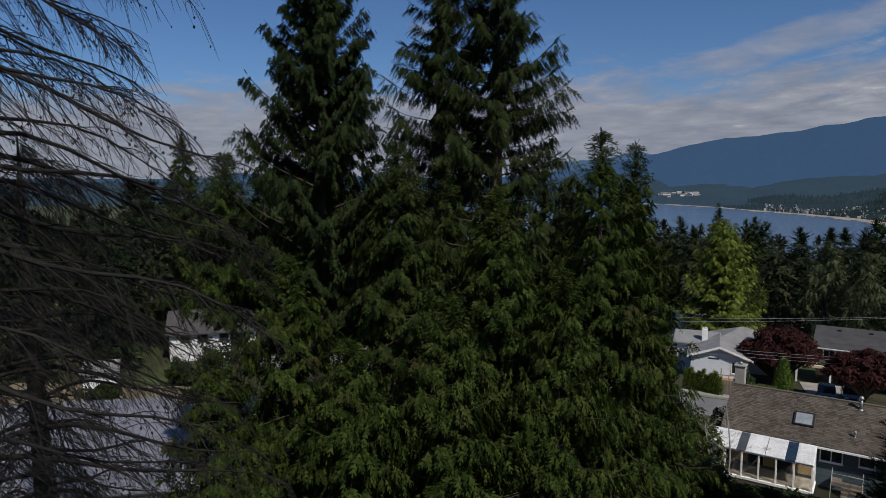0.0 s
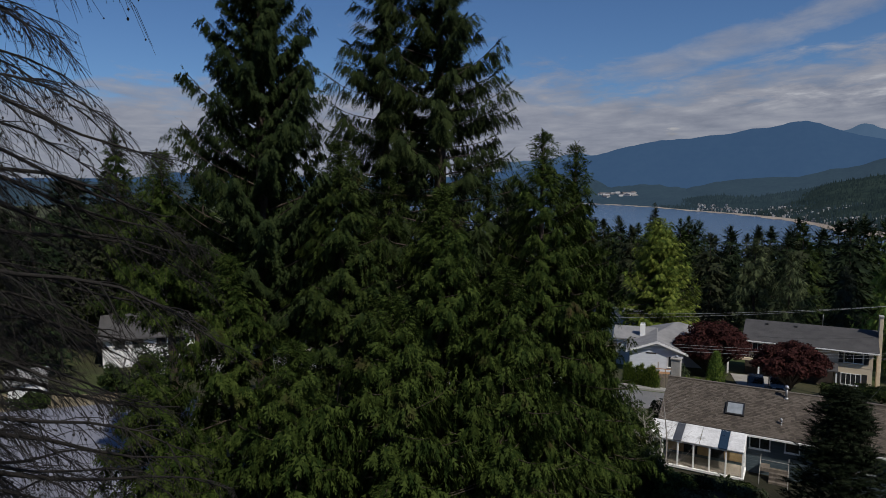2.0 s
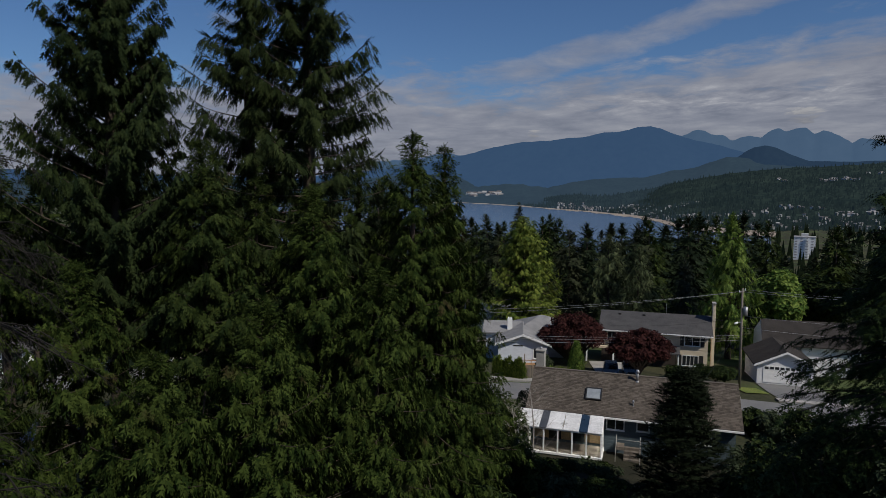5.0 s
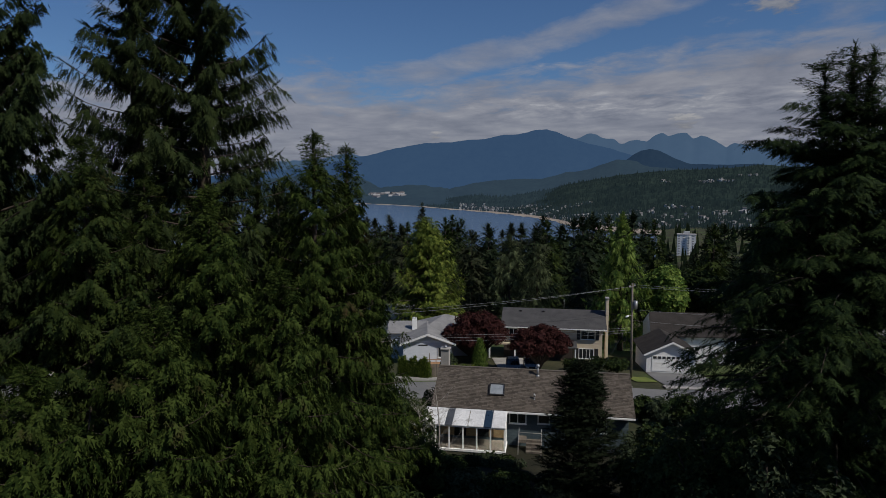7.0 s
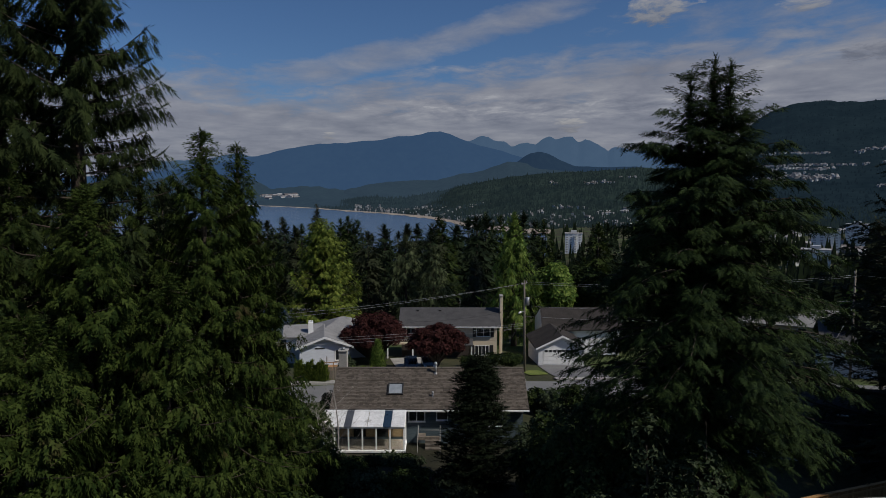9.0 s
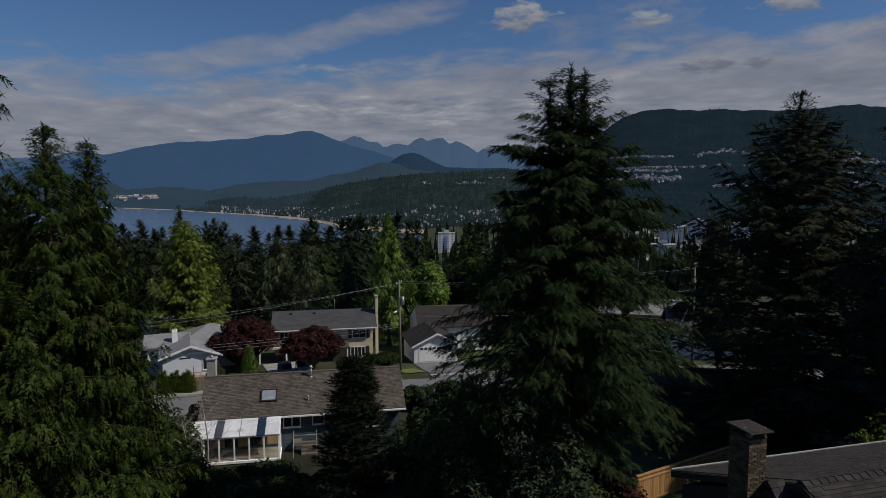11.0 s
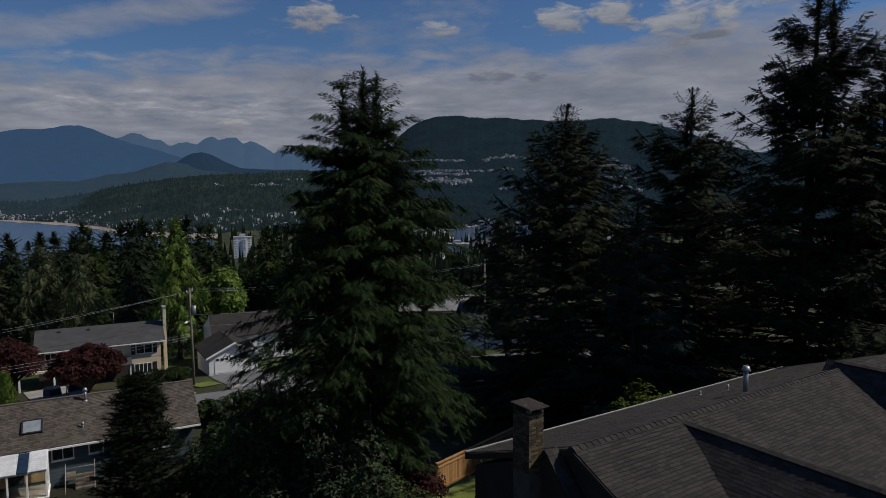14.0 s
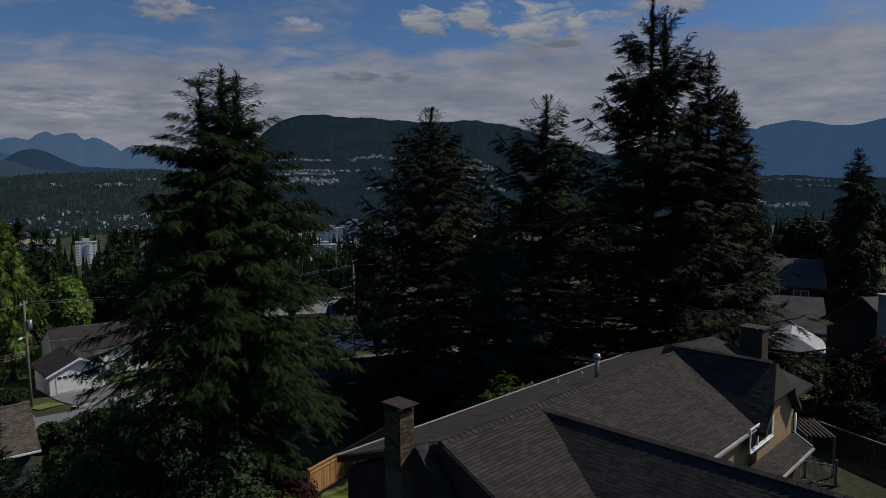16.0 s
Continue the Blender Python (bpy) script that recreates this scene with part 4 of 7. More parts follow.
# the clump of big cedars and the spruce behind them
for nm, b, d, el, reach, mt, st, sd, kw in (
    ("cedar_tree", -10.61, 31.0, 23.4, 8.4, OLD_CEDAR, "upswept", 3, dict(limbs=135, shoots=24, sprays=10, spray=0.36, broad=0.9, base=0.34, inner=0.06, label="tall old cedar with upswept ragged limbs", leaders=1, lobes=0.16)),
    ("spruce_tree", 4.60, 36.0, 26.59, 9.6, HEMLOCK, "layered", 5, dict(limbs=170, shoots=22, sprays=6, spray=0.62, broad=2.0, label="very tall dark spruce with level layered limbs and hanging shoots", lobes=0.16)),
    ("spruce_tree", -0.20, 37.5, 22.58, 8.0, HEMLOCK, "layered", 6, dict(limbs=130, shoots=18, sprays=6, spray=0.62, broad=2.0, label="tall dark spruce close beside a taller one", lobes=0.16)),
    ("cedar_tree", 13.90, 32.0, 5.00, 6.8, CEDAR, "cedar", 7, dict(limbs=135, shoots=10, sprays=6, label="cedar with a sharp single tip and drooping sprays")),
    ("cedar_tree", 16.60, 33.5, 3.91, 4.6, CEDAR, "cedar", 8, dict(limbs=110, shoots=9, sprays=6, label="slimmer cedar with a hooked tip and drooping sprays")),
    ("cedar_tree", 4.84, 26.5, 0.37, 5.6, CEDAR, "cedar", 9, dict(limbs=130, shoots=10, sprays=6, label=CEDAR_LABEL)),
    ("cedar_tree", -4.17, 28.0, 4.24, 5.6, CEDAR_DARK, "cedar", 10, dict(limbs=140, shoots=10, sprays=6, label="cedar with browning cone-laden sprays", lobes=0.25)),
    ("cedar_tree", -18.41, 34.0, 3.18, 6.4, CEDAR, "cedar", 12, dict(limbs=90, shoots=10, sprays=6, label=CEDAR_LABEL, base=0.60)),
    ("cedar_tree", -13.39, 27.5, -5.50, 5.4, CEDAR, "cedar", 13, dict(limbs=110, shoots=10, sprays=6, label="broad low cedar with lit yellow-green sprays")),
    ("cedar_tree", 9.19, 33.0, 1.68, 4.8, CEDAR_DARK, "cedar", 19, dict(limbs=80, shoots=9, sprays=5, label=CEDAR_LABEL)),
    ("cedar_tree", 0.29, 32.0, 2.25, 4.8, CEDAR_DARK, "cedar", 20, dict(limbs=80, shoots=9, sprays=5, label=CEDAR_LABEL)),
    ("cedar_tree", -19.83, 26.0, -13.23, 4.8, CEDAR, "cedar", 18, dict(limbs=80, shoots=10, sprays=6, label="broad low cedar with lit yellow-green sprays")),
    ("cedar_tree", 0.63, 22.5, -9.42, 4.8, CEDAR, "cedar", 14, dict(limbs=90, shoots=10, sprays=6, label="broad low cedar with lit yellow-green sprays")),
    ("cedar_tree", 10.57, 25.0, -6.90, 4.6, CEDAR, "cedar", 15, dict(limbs=95, shoots=10, sprays=6, label=CEDAR_LABEL)),
    ("cedar_tree", 18.53, 33.0, -6.93, 2.3, CEDAR, "cedar", 16, dict(limbs=70, shoots=9, sprays=6, label="narrow green cedar at the edge of the clump")),
    ("cedar_tree", -8.27, 22.0, -12.94, 4.4, CEDAR, "cedar", 17, dict(limbs=70, shoots=10, sprays=6, label="low spreading cedar with lit yellow-green sprays")),
):
    kw = dict(dict(spray=0.40, broad=1.0), **kw)
    kw["sprays"] = kw["sprays"] + (9 if kw["spray"] < 0.45 else 0)
    place(conifer(nm, tall(b, d, el), reach, mt, st, sd, group="cedar clump", **kw), on_ground(b, d))

# conifers to the right
for nm, b, d, el, reach, mt, st, sd, kw in (
    ("drooping_conifer", 57.25, 30.0, 10.80, 9.0, DEODAR, "deodar", 21, dict(limbs=310, shoots=14, sprays=9, spray=0.52, broad=2.0, inner=0.04, tips=((0.0, 0.0, 1.0), (-0.52, 0.80, 0.978), (0.34, -0.52, 0.990)), label="large conifer with arching limbs and drooping feathery shoots", leaders=3, lobes=0.10, base=0.29)),
    ("spruce_tree", 75.02, 54.0, 7.63, 13.6, SPRUCE, "spruce", 22, dict(limbs=260, shoots=13, sprays=7, spray=0.80, broad=2.0, label="dense black-green spruce with a pointed top", lobes=0.10, base=0.02)),
    ("spruce_tree", 85.22, 62.0, 8.47, 14.5, SPRUCE, "spruce", 23, dict(limbs=230, shoots=12, sprays=7, spray=0.9, broad=2.0, label="dark spruce with twin pointed tops", leaders=2, spread=1.5, base=0.02)),
    ("spruce_tree", 81.14, 45.0, -1.07, 7.0, BLUE_SPRUCE, "spruce", 24, dict(limbs=110, shoots=11, sprays=6, spray=0.7, broad=1.8, label="smaller blue-green spruce among taller ones", base=0.02)),
    ("spruce_tree", 93.99, 52.0, 16.31, 12.6, SPRUCE, "spruce", 25, dict(limbs=270, shoots=13, sprays=7, spray=0.85, broad=2.0, label="tall broad dark spruce with ragged upswept tips", leaders=2, spread=0.9, lobes=0.16, base=0.02)),
    ("spruce_tree", 98.62, 53.0, 11.32, 7.0, SPRUCE, "spruce", 26, dict(limbs=150, shoots=11, sprays=6, spray=0.85, broad=1.7, label="tall dark spruce with a leaning top", lobes=0.25, base=0.02)),
    ("spruce_tree", 100.60, 55.0, 7.96, 4.8, SPRUCE, "spruce", 27, dict(limbs=110, shoots=8, sprays=5, spray=1.05, broad=2.0, label="tall dark spruce at the end of a row", base=0.02)),
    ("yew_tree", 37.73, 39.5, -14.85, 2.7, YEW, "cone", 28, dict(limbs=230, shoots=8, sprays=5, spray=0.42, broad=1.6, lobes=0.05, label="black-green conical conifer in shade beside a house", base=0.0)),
):
    place(conifer(nm, tall(b, d, el), reach, mt, st, sd, **kw), on_ground(b, d))

# lit trees behind the far houses
for nm, b, d, el, reach, mt, st, sd, kw in (
    ("golden_cedar", 23.62, 112.0, -2.43, 9.4, CEDAR_GOLD, "golden", 31, dict(broad=1.6, limbs=230, shoots=8, sprays=6, spray=0.8, label="broad yellow-green sunlit cedar of cone shape", lobes=0.22)),
    ("spruce_tree", 23.21, 120.0, -1.22, 4.5, SPRUCE, "far", 32, dict(limbs=70, shoots=6, sprays=3, spray=1.5, label="dark spruce behind a golden cedar")),
    ("fir_tree", 31.07, 118.0, -4.01, 6.6, GREY_FIR, "layered", 33, dict(limbs=70, shoots=7, sprays=4, spray=1.4, broad=1.8, label="grey-green fir with long sparse hanging limbs", thin=0.15)),
    ("fir_tree", 40.86, 108.0, -1.86, 6.0, FRESH, "layered", 34, dict(broad=2.0, limbs=85, shoots=8, sprays=4, spray=1.3, label="bright green sunlit fir behind a beige house")),
    ("fir_tree", 33.59, 114.0, -4.91, 5.6, GREY_FIR, "layered", 35, dict(limbs=70, shoots=7, sprays=4, spray=1.3, label="grey-green fir at the edge of the wood")),
    ("fir_tree", 37.32, 112.0, -5.91, 4.0, BLUE_SPRUCE, "layered", 36, dict(limbs=60, shoots=7, sprays=4, spray=1.2, label="small blue-green fir beside the wood")),
    ("conifer_tree", -22.16, 98.0, 4.77, 7.0, CEDAR_DARK, "layered", 37, dict(limbs=90, shoots=8, sprays=4, spray=1.5, broad=2.0, label="conifer with level layered limbs", thin=0.1)),
    ("spruce_tree", 68.99, 100.0, -1.96, 4.6, SPRUCE, "far", 38, dict(limbs=80, shoots=6, sprays=4, spray=1.3, label="dark conical spruce beside a pole")),
    ("spruce_tree", 109.10, 80.0, 3.15, 5.5, SPRUCE, "far", 39, dict(limbs=90, shoots=7, sprays=4, spray=1.3, label="dark spruce beyond the neighbouring roofs")),
):
    place(conifer(nm, tall(b, d, el), reach, mt, st, sd, **kw), on_ground(b, d))

# the wood on the slope below: a few kinds, copied
WOOD = [conifer("wood_conifer", 24.0, rr, mt, "far", 40 + k, limbs=44, shoots=4, sprays=2, spray=2.6, lobes=0.2, base=0.1, label="dark conifer of the wood on the slope", group="wood on the slope") for k, (rr, mt) in enumerate(((4.2, FOREST), (5.0, SPRUCE), (3.6, FOREST), (4.8, CEDAR_DARK)))]
rng = np.random.default_rng(5)
spots = []
for k in range(4000):
    if len(spots) >= 140:
        break
    b, d = rng.uniform(14, 62), 122 + 250 * rng.random() ** 1.4
    if rng.random() < 0.2:
        b, d = rng.uniform(-36, 14), 70 + 160 * rng.random() ** 1.3
    p = polar(b, d)
    if all((p.x - q.x) ** 2 + (p.y - q.y) ** 2 > 16 + d * 0.08 for q, _, _ in spots):
        spots.append((p, b, d))
for k, (p, b, d) in enumerate(spots):
    el = rng.uniform(-3.6, -2.2) if b > 12 else rng.uniform(-1.5, 1.4)
    if 36 < b < 42:
        el += 0.6
    if 44 < b < 48:
        el = rng.uniform(-6.2, -5.0)
    p.z = ground_at(p)
    hh = min(20 + d * math.tan(radians(el)) - p.z, 33)
    if hh < 9:
        continue
    c = WOOD[k % 4] if k < 4 else None
    if c is None:
        c = copy_thing(WOOD[k % 4], Matrix())
    place(c, p, rng.uniform(0, 6.28), hh / 24.0, 0.3, rng.uniform(0.85, 1.2))

# beyond: the wood goes on as a mass of small trees
n = 4200
b = rng.uniform(-40, 118, n)
d = 330 + 900 * rng.random(n) ** 1.2
px_, py_ = d * np.sin(np.radians(b)), d * np.cos(np.radians(b))
pz_ = land(px_, py_)
ok = (pz_ > SEA + 1)
pts = np.stack([px_, py_, pz_], -1)[ok]
spires("far_wood", pts, rng.uniform(13, 24, len(pts)), rng.uniform(2.5, 4.5, len(pts)), FOREST, "mass of dark conifers on the lower slope and valley")

# ---- houses ----
def frame_of(x, y, ux, uy, z=0.0):
    """A pose whose x runs along a ridge and whose y runs away from the drone."""
    return pose(x, y, z, 0, 0, math.degrees(math.atan2(uy, ux)))


def gable_body(x0, x1, y0, y1, z0, ze, zr, yr, mat, parent, label="", name="wall"):
    """Walls with two gable ends, ridge along x at y = yr."""
    return prism(name, [(x0, y0, z0), (x0, y0, ze), (x0, yr, zr), (x0, y1, ze), (x0, y1, z0)], (x1 - x0, 0, 0), mat, parent, label)


def slab(name, a, b, c, d, thick, mat, parent, label=""):
    """A roof slope through four corners, thick metres deep downwards."""
    return prism(name, [a, b, c, d], (0, 0, -thick), mat, parent, label)


def window(parent, x, z, w, h, y, panes=2, sill=True, frame_mat=None, glass=None, face=-1, depth=0.06):
    """A framed window on the wall face at y; face -1 looks towards -y."""
    e = new("window")
    e.parent = parent
    e.location = (x, y, z)
    fm = frame_mat or PAINT_WHITE
    s = face
    t = 0.07
    bm = bmesh.new()
    lo, hi = min(0, s * depth), max(0, s * depth)
    add_box(bm, (-w / 2 - t, lo, -t), (w / 2 + t, hi, 0))
    add_box(bm, (-w / 2 - t, lo, h), (w / 2 + t, hi, h + t))
    add_box(bm, (-w / 2 - t, lo, 0), (-w / 2, hi, h))
    add_box(bm, (w / 2, lo, 0), (w / 2 + t, hi, h))
    for k in range(1, panes):
        xx = -w / 2 + w * k / panes
        add_box(bm, (xx - 0.03, lo, 0), (xx + 0.03, hi, h))
    part("window_frame", bm, fm, e)
    for k in range(panes):
        a, b = -w / 2 + w * k / panes, -w / 2 + w * (k + 1) / panes
        box("pane", (a + 0.03, s * 0.012 - 0.008, 0.0), (b - 0.03, s * 0.012 + 0.008, h), glass or GLASS_DARK, e)
    if sill:
        box("sill", (-w / 2 - 0.1, min(0, s * (depth + 0.05)), -t - 0.05), (w / 2 + 0.1, max(0, s * (depth + 0.05)), -t), fm, e)
    return e


def tabs(origin, along, up, width, height, tab, rise, seed, inside=None, thick=0.02):
    """Shingle tabs over a slope: corner, unit vectors along the eave and up the slope. Gives one array of quads' corners per tab."""
    r = random.Random(seed)
    nrm = Vector(along).cross(Vector(up)).normalized()
    if nrm.z < 0:
        nrm = -nrm
    o, a, u = Vector(origin), Vector(along).normalized(), Vector(up).normalized()
    out = []
    for j in range(int(height / rise)):
        x = -r.random() * tab
        while x < width:
            w = tab * r.choice((0.6, 0.8, 1.0, 1.0, 1.3))
            x0, x1 = max(x, 0), min(x + w - 0.008, width)
            if x1 - x0 > 0.04 and (inside is None or inside((x0 + x1) / 2, (j + 0.5) * rise)):
                lift = thick * r.uniform(0.8, 1.5)
                s0, s1 = j * rise - 0.01 * r.random(), (j + 1) * rise + 0.01
                p = [o + a * x0 + u * s0, o + a * x1 + u * s0, o + a * x1 + u * s1, o + a * x0 + u * s1]
                out.append(([q + nrm * 0.006 for q in p], [p[0] + nrm * (lift + 0.006), p[1] + nrm * (lift + 0.006), p[2] + nrm * 0.010, p[3] + nrm * 0.010]))
            x += w
    return out


def tabs_mesh(name, pieces, mat, parent, label=""):
    v, f = [], []
    for low, top in pieces:
        n = len(v)
        v += [tuple(q) for q in low] + [tuple(q) for q in top]
        f += [(n + 4, n + 5, n + 6, n + 7), (n, n + 1, n + 5, n + 4), (n + 1, n + 2, n + 6, n + 5), (n + 3, n, n + 4, n + 7)]
    ob = mesh_object(name, v, f, mat, parent)
    return tagged(ob, label, kind="stuff")


def vent_pipe(parent, p, h, r, cap=True):
    tube("vent_pipe", [p, (p[0], p[1], p[2] + h)], r, r, METAL_GREY, parent, 10)
    if cap:
        tube("vent_cap", [(p[0], p[1], p[2] + h), (p[0], p[1], p[2] + h + 0.1), (p[0], p[1], p[2] + h + 0.2)], r * 1.9, r * 1.2, METAL_GREY, parent, 10)
    tube("flashing", [(p[0], p[1], p[2] - 0.1), (p[0], p[1], p[2] + 0.08)], r * 2.4, r * 1.2, METAL_GREY, parent, 10)


# the blue house with the brown roof and the white sunroom
hA = thing("bungalow", frame_of(22.44, 47.88, 0.822, -0.569), "dark blue bungalow with brown shingle roof and white sunroom", "house")
SLA = 0.56
gable_body(0.25, 14.85, -3.4, 3.6, -1.5, 5.12 - 3.45 * SLA, 5.05, 0.05, WALL_BLUE, hA, "slate blue horizontal siding")
for k in range(11):
    box("siding_board", (0.23, -3.425, -0.2 + 0.25 * k), (14.87, -3.4, -0.2 + 0.25 * k + 0.22), WALL_BLUE, hA)
slab("roof", (-0.3, -3.95, 5.25 - 3.95 * SLA), (15.3, -3.95, 5.25 - 3.95 * SLA), (15.3, 0, 5.25), (-0.3, 0, 5.25), 0.16, SHINGLE_BROWN, hA, "weathered brown-grey shingles")
slab("roof", (-0.3, 0, 5.25), (15.3, 0, 5.25), (15.3, 4.1, 5.25 - 4.1 * SLA), (-0.3, 4.1, 5.25 - 4.1 * SLA), 0.16, SHINGLE_BROWN, hA)
upA = Vector((0, 1, SLA)).normalized()
tabs_mesh("shingles", tabs((-0.3, -3.95, 5.25 - 3.95 * SLA + 0.004), (1, 0, 0), upA, 15.6, 4.62, 0.26, 0.145, 4, thick=0.02), SHINGLE_BROWN, hA, "overlapping weathered brown shingles")
box("gutter", (-0.3, -4.07, 5.25 - 3.95 * SLA - 0.16), (15.3, -3.96, 5.25 - 3.95 * SLA - 0.04), PAINT_WHITE, hA, "white gutter")
for k in range(34):
    box("ridge_tile", (-0.3 + k * 0.46, -0.14, 5.24), (-0.3 + k * 0.46 + 0.44, 0.14, 5.285), SHINGLE_BROWN, hA)
sk = new("skylight")
sk.parent = hA
sk.matrix_basis = Matrix.Translation((4.75, -2.15, 5.25 - 2.15 * SLA)) @ Matrix.Rotation(math.atan(SLA), 4, "X")
for lo, hi in (((-0.62, -0.62, 0), (0.62, -0.52, 0.16)), ((-0.62, 0.52, 0), (0.62, 0.62, 0.16)), ((-0.62, -0.52, 0), (-0.52, 0.52, 0.16)), ((0.52, -0.52, 0), (0.62, 0.52, 0.16))):
    box("skylight_frame", lo, hi, METAL_DARK, sk)
box("pane", (-0.52, -0.52, 0.09), (0.52, 0.52, 0.12), SKYLIGHT_GLASS, sk)
vent_pipe(hA, (7.95, -0.55, 4.93), 0.75, 0.09)
vent_pipe(hA, (7.75, -2.8, 3.62), 0.3, 0.05)
vent_pipe(hA, (12.6, -2.6, 3.75), 0.3, 0.05)
chA = new("chimney")
chA.parent = hA
box("chimney_shaft", (-0.35, 0.9, -1.0), (0.35, 1.6, 6.35), CONCRETE, chA, "grey block chimney stack", 0.02)
box("cap", (-0.42, 0.83, 6.35), (0.42, 1.67, 6.47), CONCRETE, chA, "", 0.02)
tube("flue", [(0, 1.25, 6.47), (0, 1.25, 6.66)], 0.14, 0.12, METAL_GREY, chA, 10)
window(hA, 6.5, 1.95, 1.2, 0.88, -3.42, 2)
window(hA, 8.5, 2.05, 0.8, 0.58, -3.42, 1)
window(hA, 12.5, 1.6, 1.4, 1.0, -3.42, 2)
# sunroom
sr = new("sunroom")
sr.parent = hA
zt, zf, yb, yf = 3.02, 2.5, -3.97, -6.0
x0, x1 = -0.65, 5.70
cuts = (-0.65, 1.12, 1.72, 4.06, 4.70, 5.70)
for k, (a, b) in enumerate(zip(cuts, cuts[1:])):
    mt = (PANEL_WHITE, PANEL_GREY, PANEL_WHITE, GLASS_BLUE, PANEL_WHITE)[k]
    sub = 2 if k == 2 else 1
    for q in range(sub):
        aa, bb = a + (b - a) * q / sub, a + (b - a) * (q + 1) / sub
        slab("roof_panel", (aa + 0.02, yf - 0.12, zf - 0.03), (bb - 0.02, yf - 0.12, zf - 0.03), (bb - 0.02, yb, zt), (aa + 0.02, yb, zt), 0.05, mt, sr)
for c in cuts + (2.82,):
    slab("rafter", (c - 0.025, yf - 0.12, zf - 0.06), (c + 0.025, yf - 0.12, zf - 0.06), (c + 0.025, yb, zt - 0.03), (c - 0.025, yb, zt - 0.03), 0.09, PAINT_WHITE, sr)
box("beam", (x0, yf - 0.05, zf - 0.20), (x1, yf + 0.05, zf - 0.085), PAINT_WHITE, sr)
for k in range(7):
    xx = x0 + 0.05 + (x1 - x0 - 0.1) * k / 6
    box("post", (xx - 0.05, yf - 0.05, 0.62), (xx + 0.05, yf + 0.05, zf - 0.20), PAINT_WHITE, sr)
    if k < 6:
        box("pane", (xx + 0.05, yf - 0.012, 0.62), (xx + (x1 - x0 - 0.1) / 6 - 0.05, yf + 0.008, zf - 0.20), GLASS_CLEAR, sr).visible_shadow = False
for k in range(3):
    yy = yf + 0.05 + (yb - yf - 0.1) * k / 2
    if k:
        box("post", (x1 - 0.1, yy - 0.05, 0.62), (x1, yy + 0.05, zf + 0.5 * (yy - yf) / (yb - yf) - 0.1), PAINT_WHITE, sr)
        box("post", (x0, yy - 0.05, 0.62), (x0 + 0.1, yy + 0.05, zf + 0.5 * (yy - yf) / (yb - yf) - 0.1), PAINT_WHITE, sr)
box("pane", (x1 - 0.06, yf + 0.05, 0.62), (x1 - 0.04, yb - 0.05, zf - 0.1), GLASS_CLEAR, sr).visible_shadow = False
box("floor", (x0 + 0.05, yf + 0.06, 0.621), (x1 - 0.1, yb, 0.66), WOOD_GREY, sr)
box("inner_wall", (0.4, -3.46, 0.66), (5.5, -3.428, 2.9), WALL_TAN, sr, "tan inner wall of a sunroom")
for xx in (1.5, 3.3):
    box("inner_door", (xx, -3.50, 0.67), (xx + 0.95, -3.462, 2.65), GLASS_DARK, sr)
box("base_wall", (x0, yf - 0.02, -0.9), (x1, yb, 0.46), WALL_BLUE, sr)
box("sill", (x0 - 0.05, yf - 0.12, 0.46), (x1 + 0.05, yb, 0.62), PAINT_WHITE, sr)
tube("downpipe", [(x0 - 0.15, yb - 0.2, 2.6), (x0 - 1.0, yb - 1.4, 1.5)], 0.05, 0.05, PAINT_WHITE, sr)
# back steps and handrails
steps = new("steps")
steps.parent = hA
for k in range(6):
    box("step", (7.2, -4.3 - 0.28 * k, -0.6), (8.4, -4.02 - 0.28 * k, 0.95 - 0.19 * k), WOOD_GREY, steps)
box("landing", (6.6, -4.30, 0.7), (7.2, -3.45, 0.95), WOOD_GREY, steps)
for s in (6.65, 8.35):
    tube("handrail", [(s, -4.2, 1.85), (s, -5.8, 0.85)], 0.022, 0.022, GUTTER, steps)
    tube("baluster", [(s, -4.2, 0.9), (s, -4.2, 1.85)], 0.02, 0.02, GUTTER, steps)
    tube("baluster", [(s, -5.75, -0.2), (s, -5.75, 0.88)], 0.02, 0.02, GUTTER, steps)
tube("handrail", [(6.65, -4.25, 1.5), (8.35, -4.25, 1.5)], 0.02, 0.02, GUTTER, steps)

# the pale house with its gable to the road
hB = thing("white_house", frame_of(30.73, 79.29, 0.919, -0.395, -3.6), "pale blue-grey house with light grey roof", "house")
prism("wall", [(0.4, 0, -1), (0.4, 0, 2.95), (3.7, 0, 4.1), (7.0, 0, 2.95), (7.0, 0, -1)], (0, 8, 0), WALL_PALE_BLUE, hB, "pale blue-grey siding")
slab("roof", (-0.1, -0.6, 2.92), (3.7, -0.6, 4.32), (3.7, 8.0, 4.32), (-0.1, 8.0, 2.92), 0.16, ROOF_PALE, hB, "light grey roofing")
slab("roof", (3.7, -0.6, 4.32), (7.5, -0.6, 2.92), (7.5, 8.0, 2.92), (3.7, 8.0, 4.32), 0.16, ROOF_PALE, hB)
for a, b in (((-0.1, 2.92), (3.7, 4.32)), ((3.7, 4.32), (7.5, 2.92))):
    slab("fascia", (a[0], -0.66, a[1] + 0.02), (b[0], -0.66, b[1] + 0.02), (b[0], -0.605, b[1] + 0.02), (a[0], -0.605, a[1] + 0.02), 0.28, PAINT_WHITE, hB)
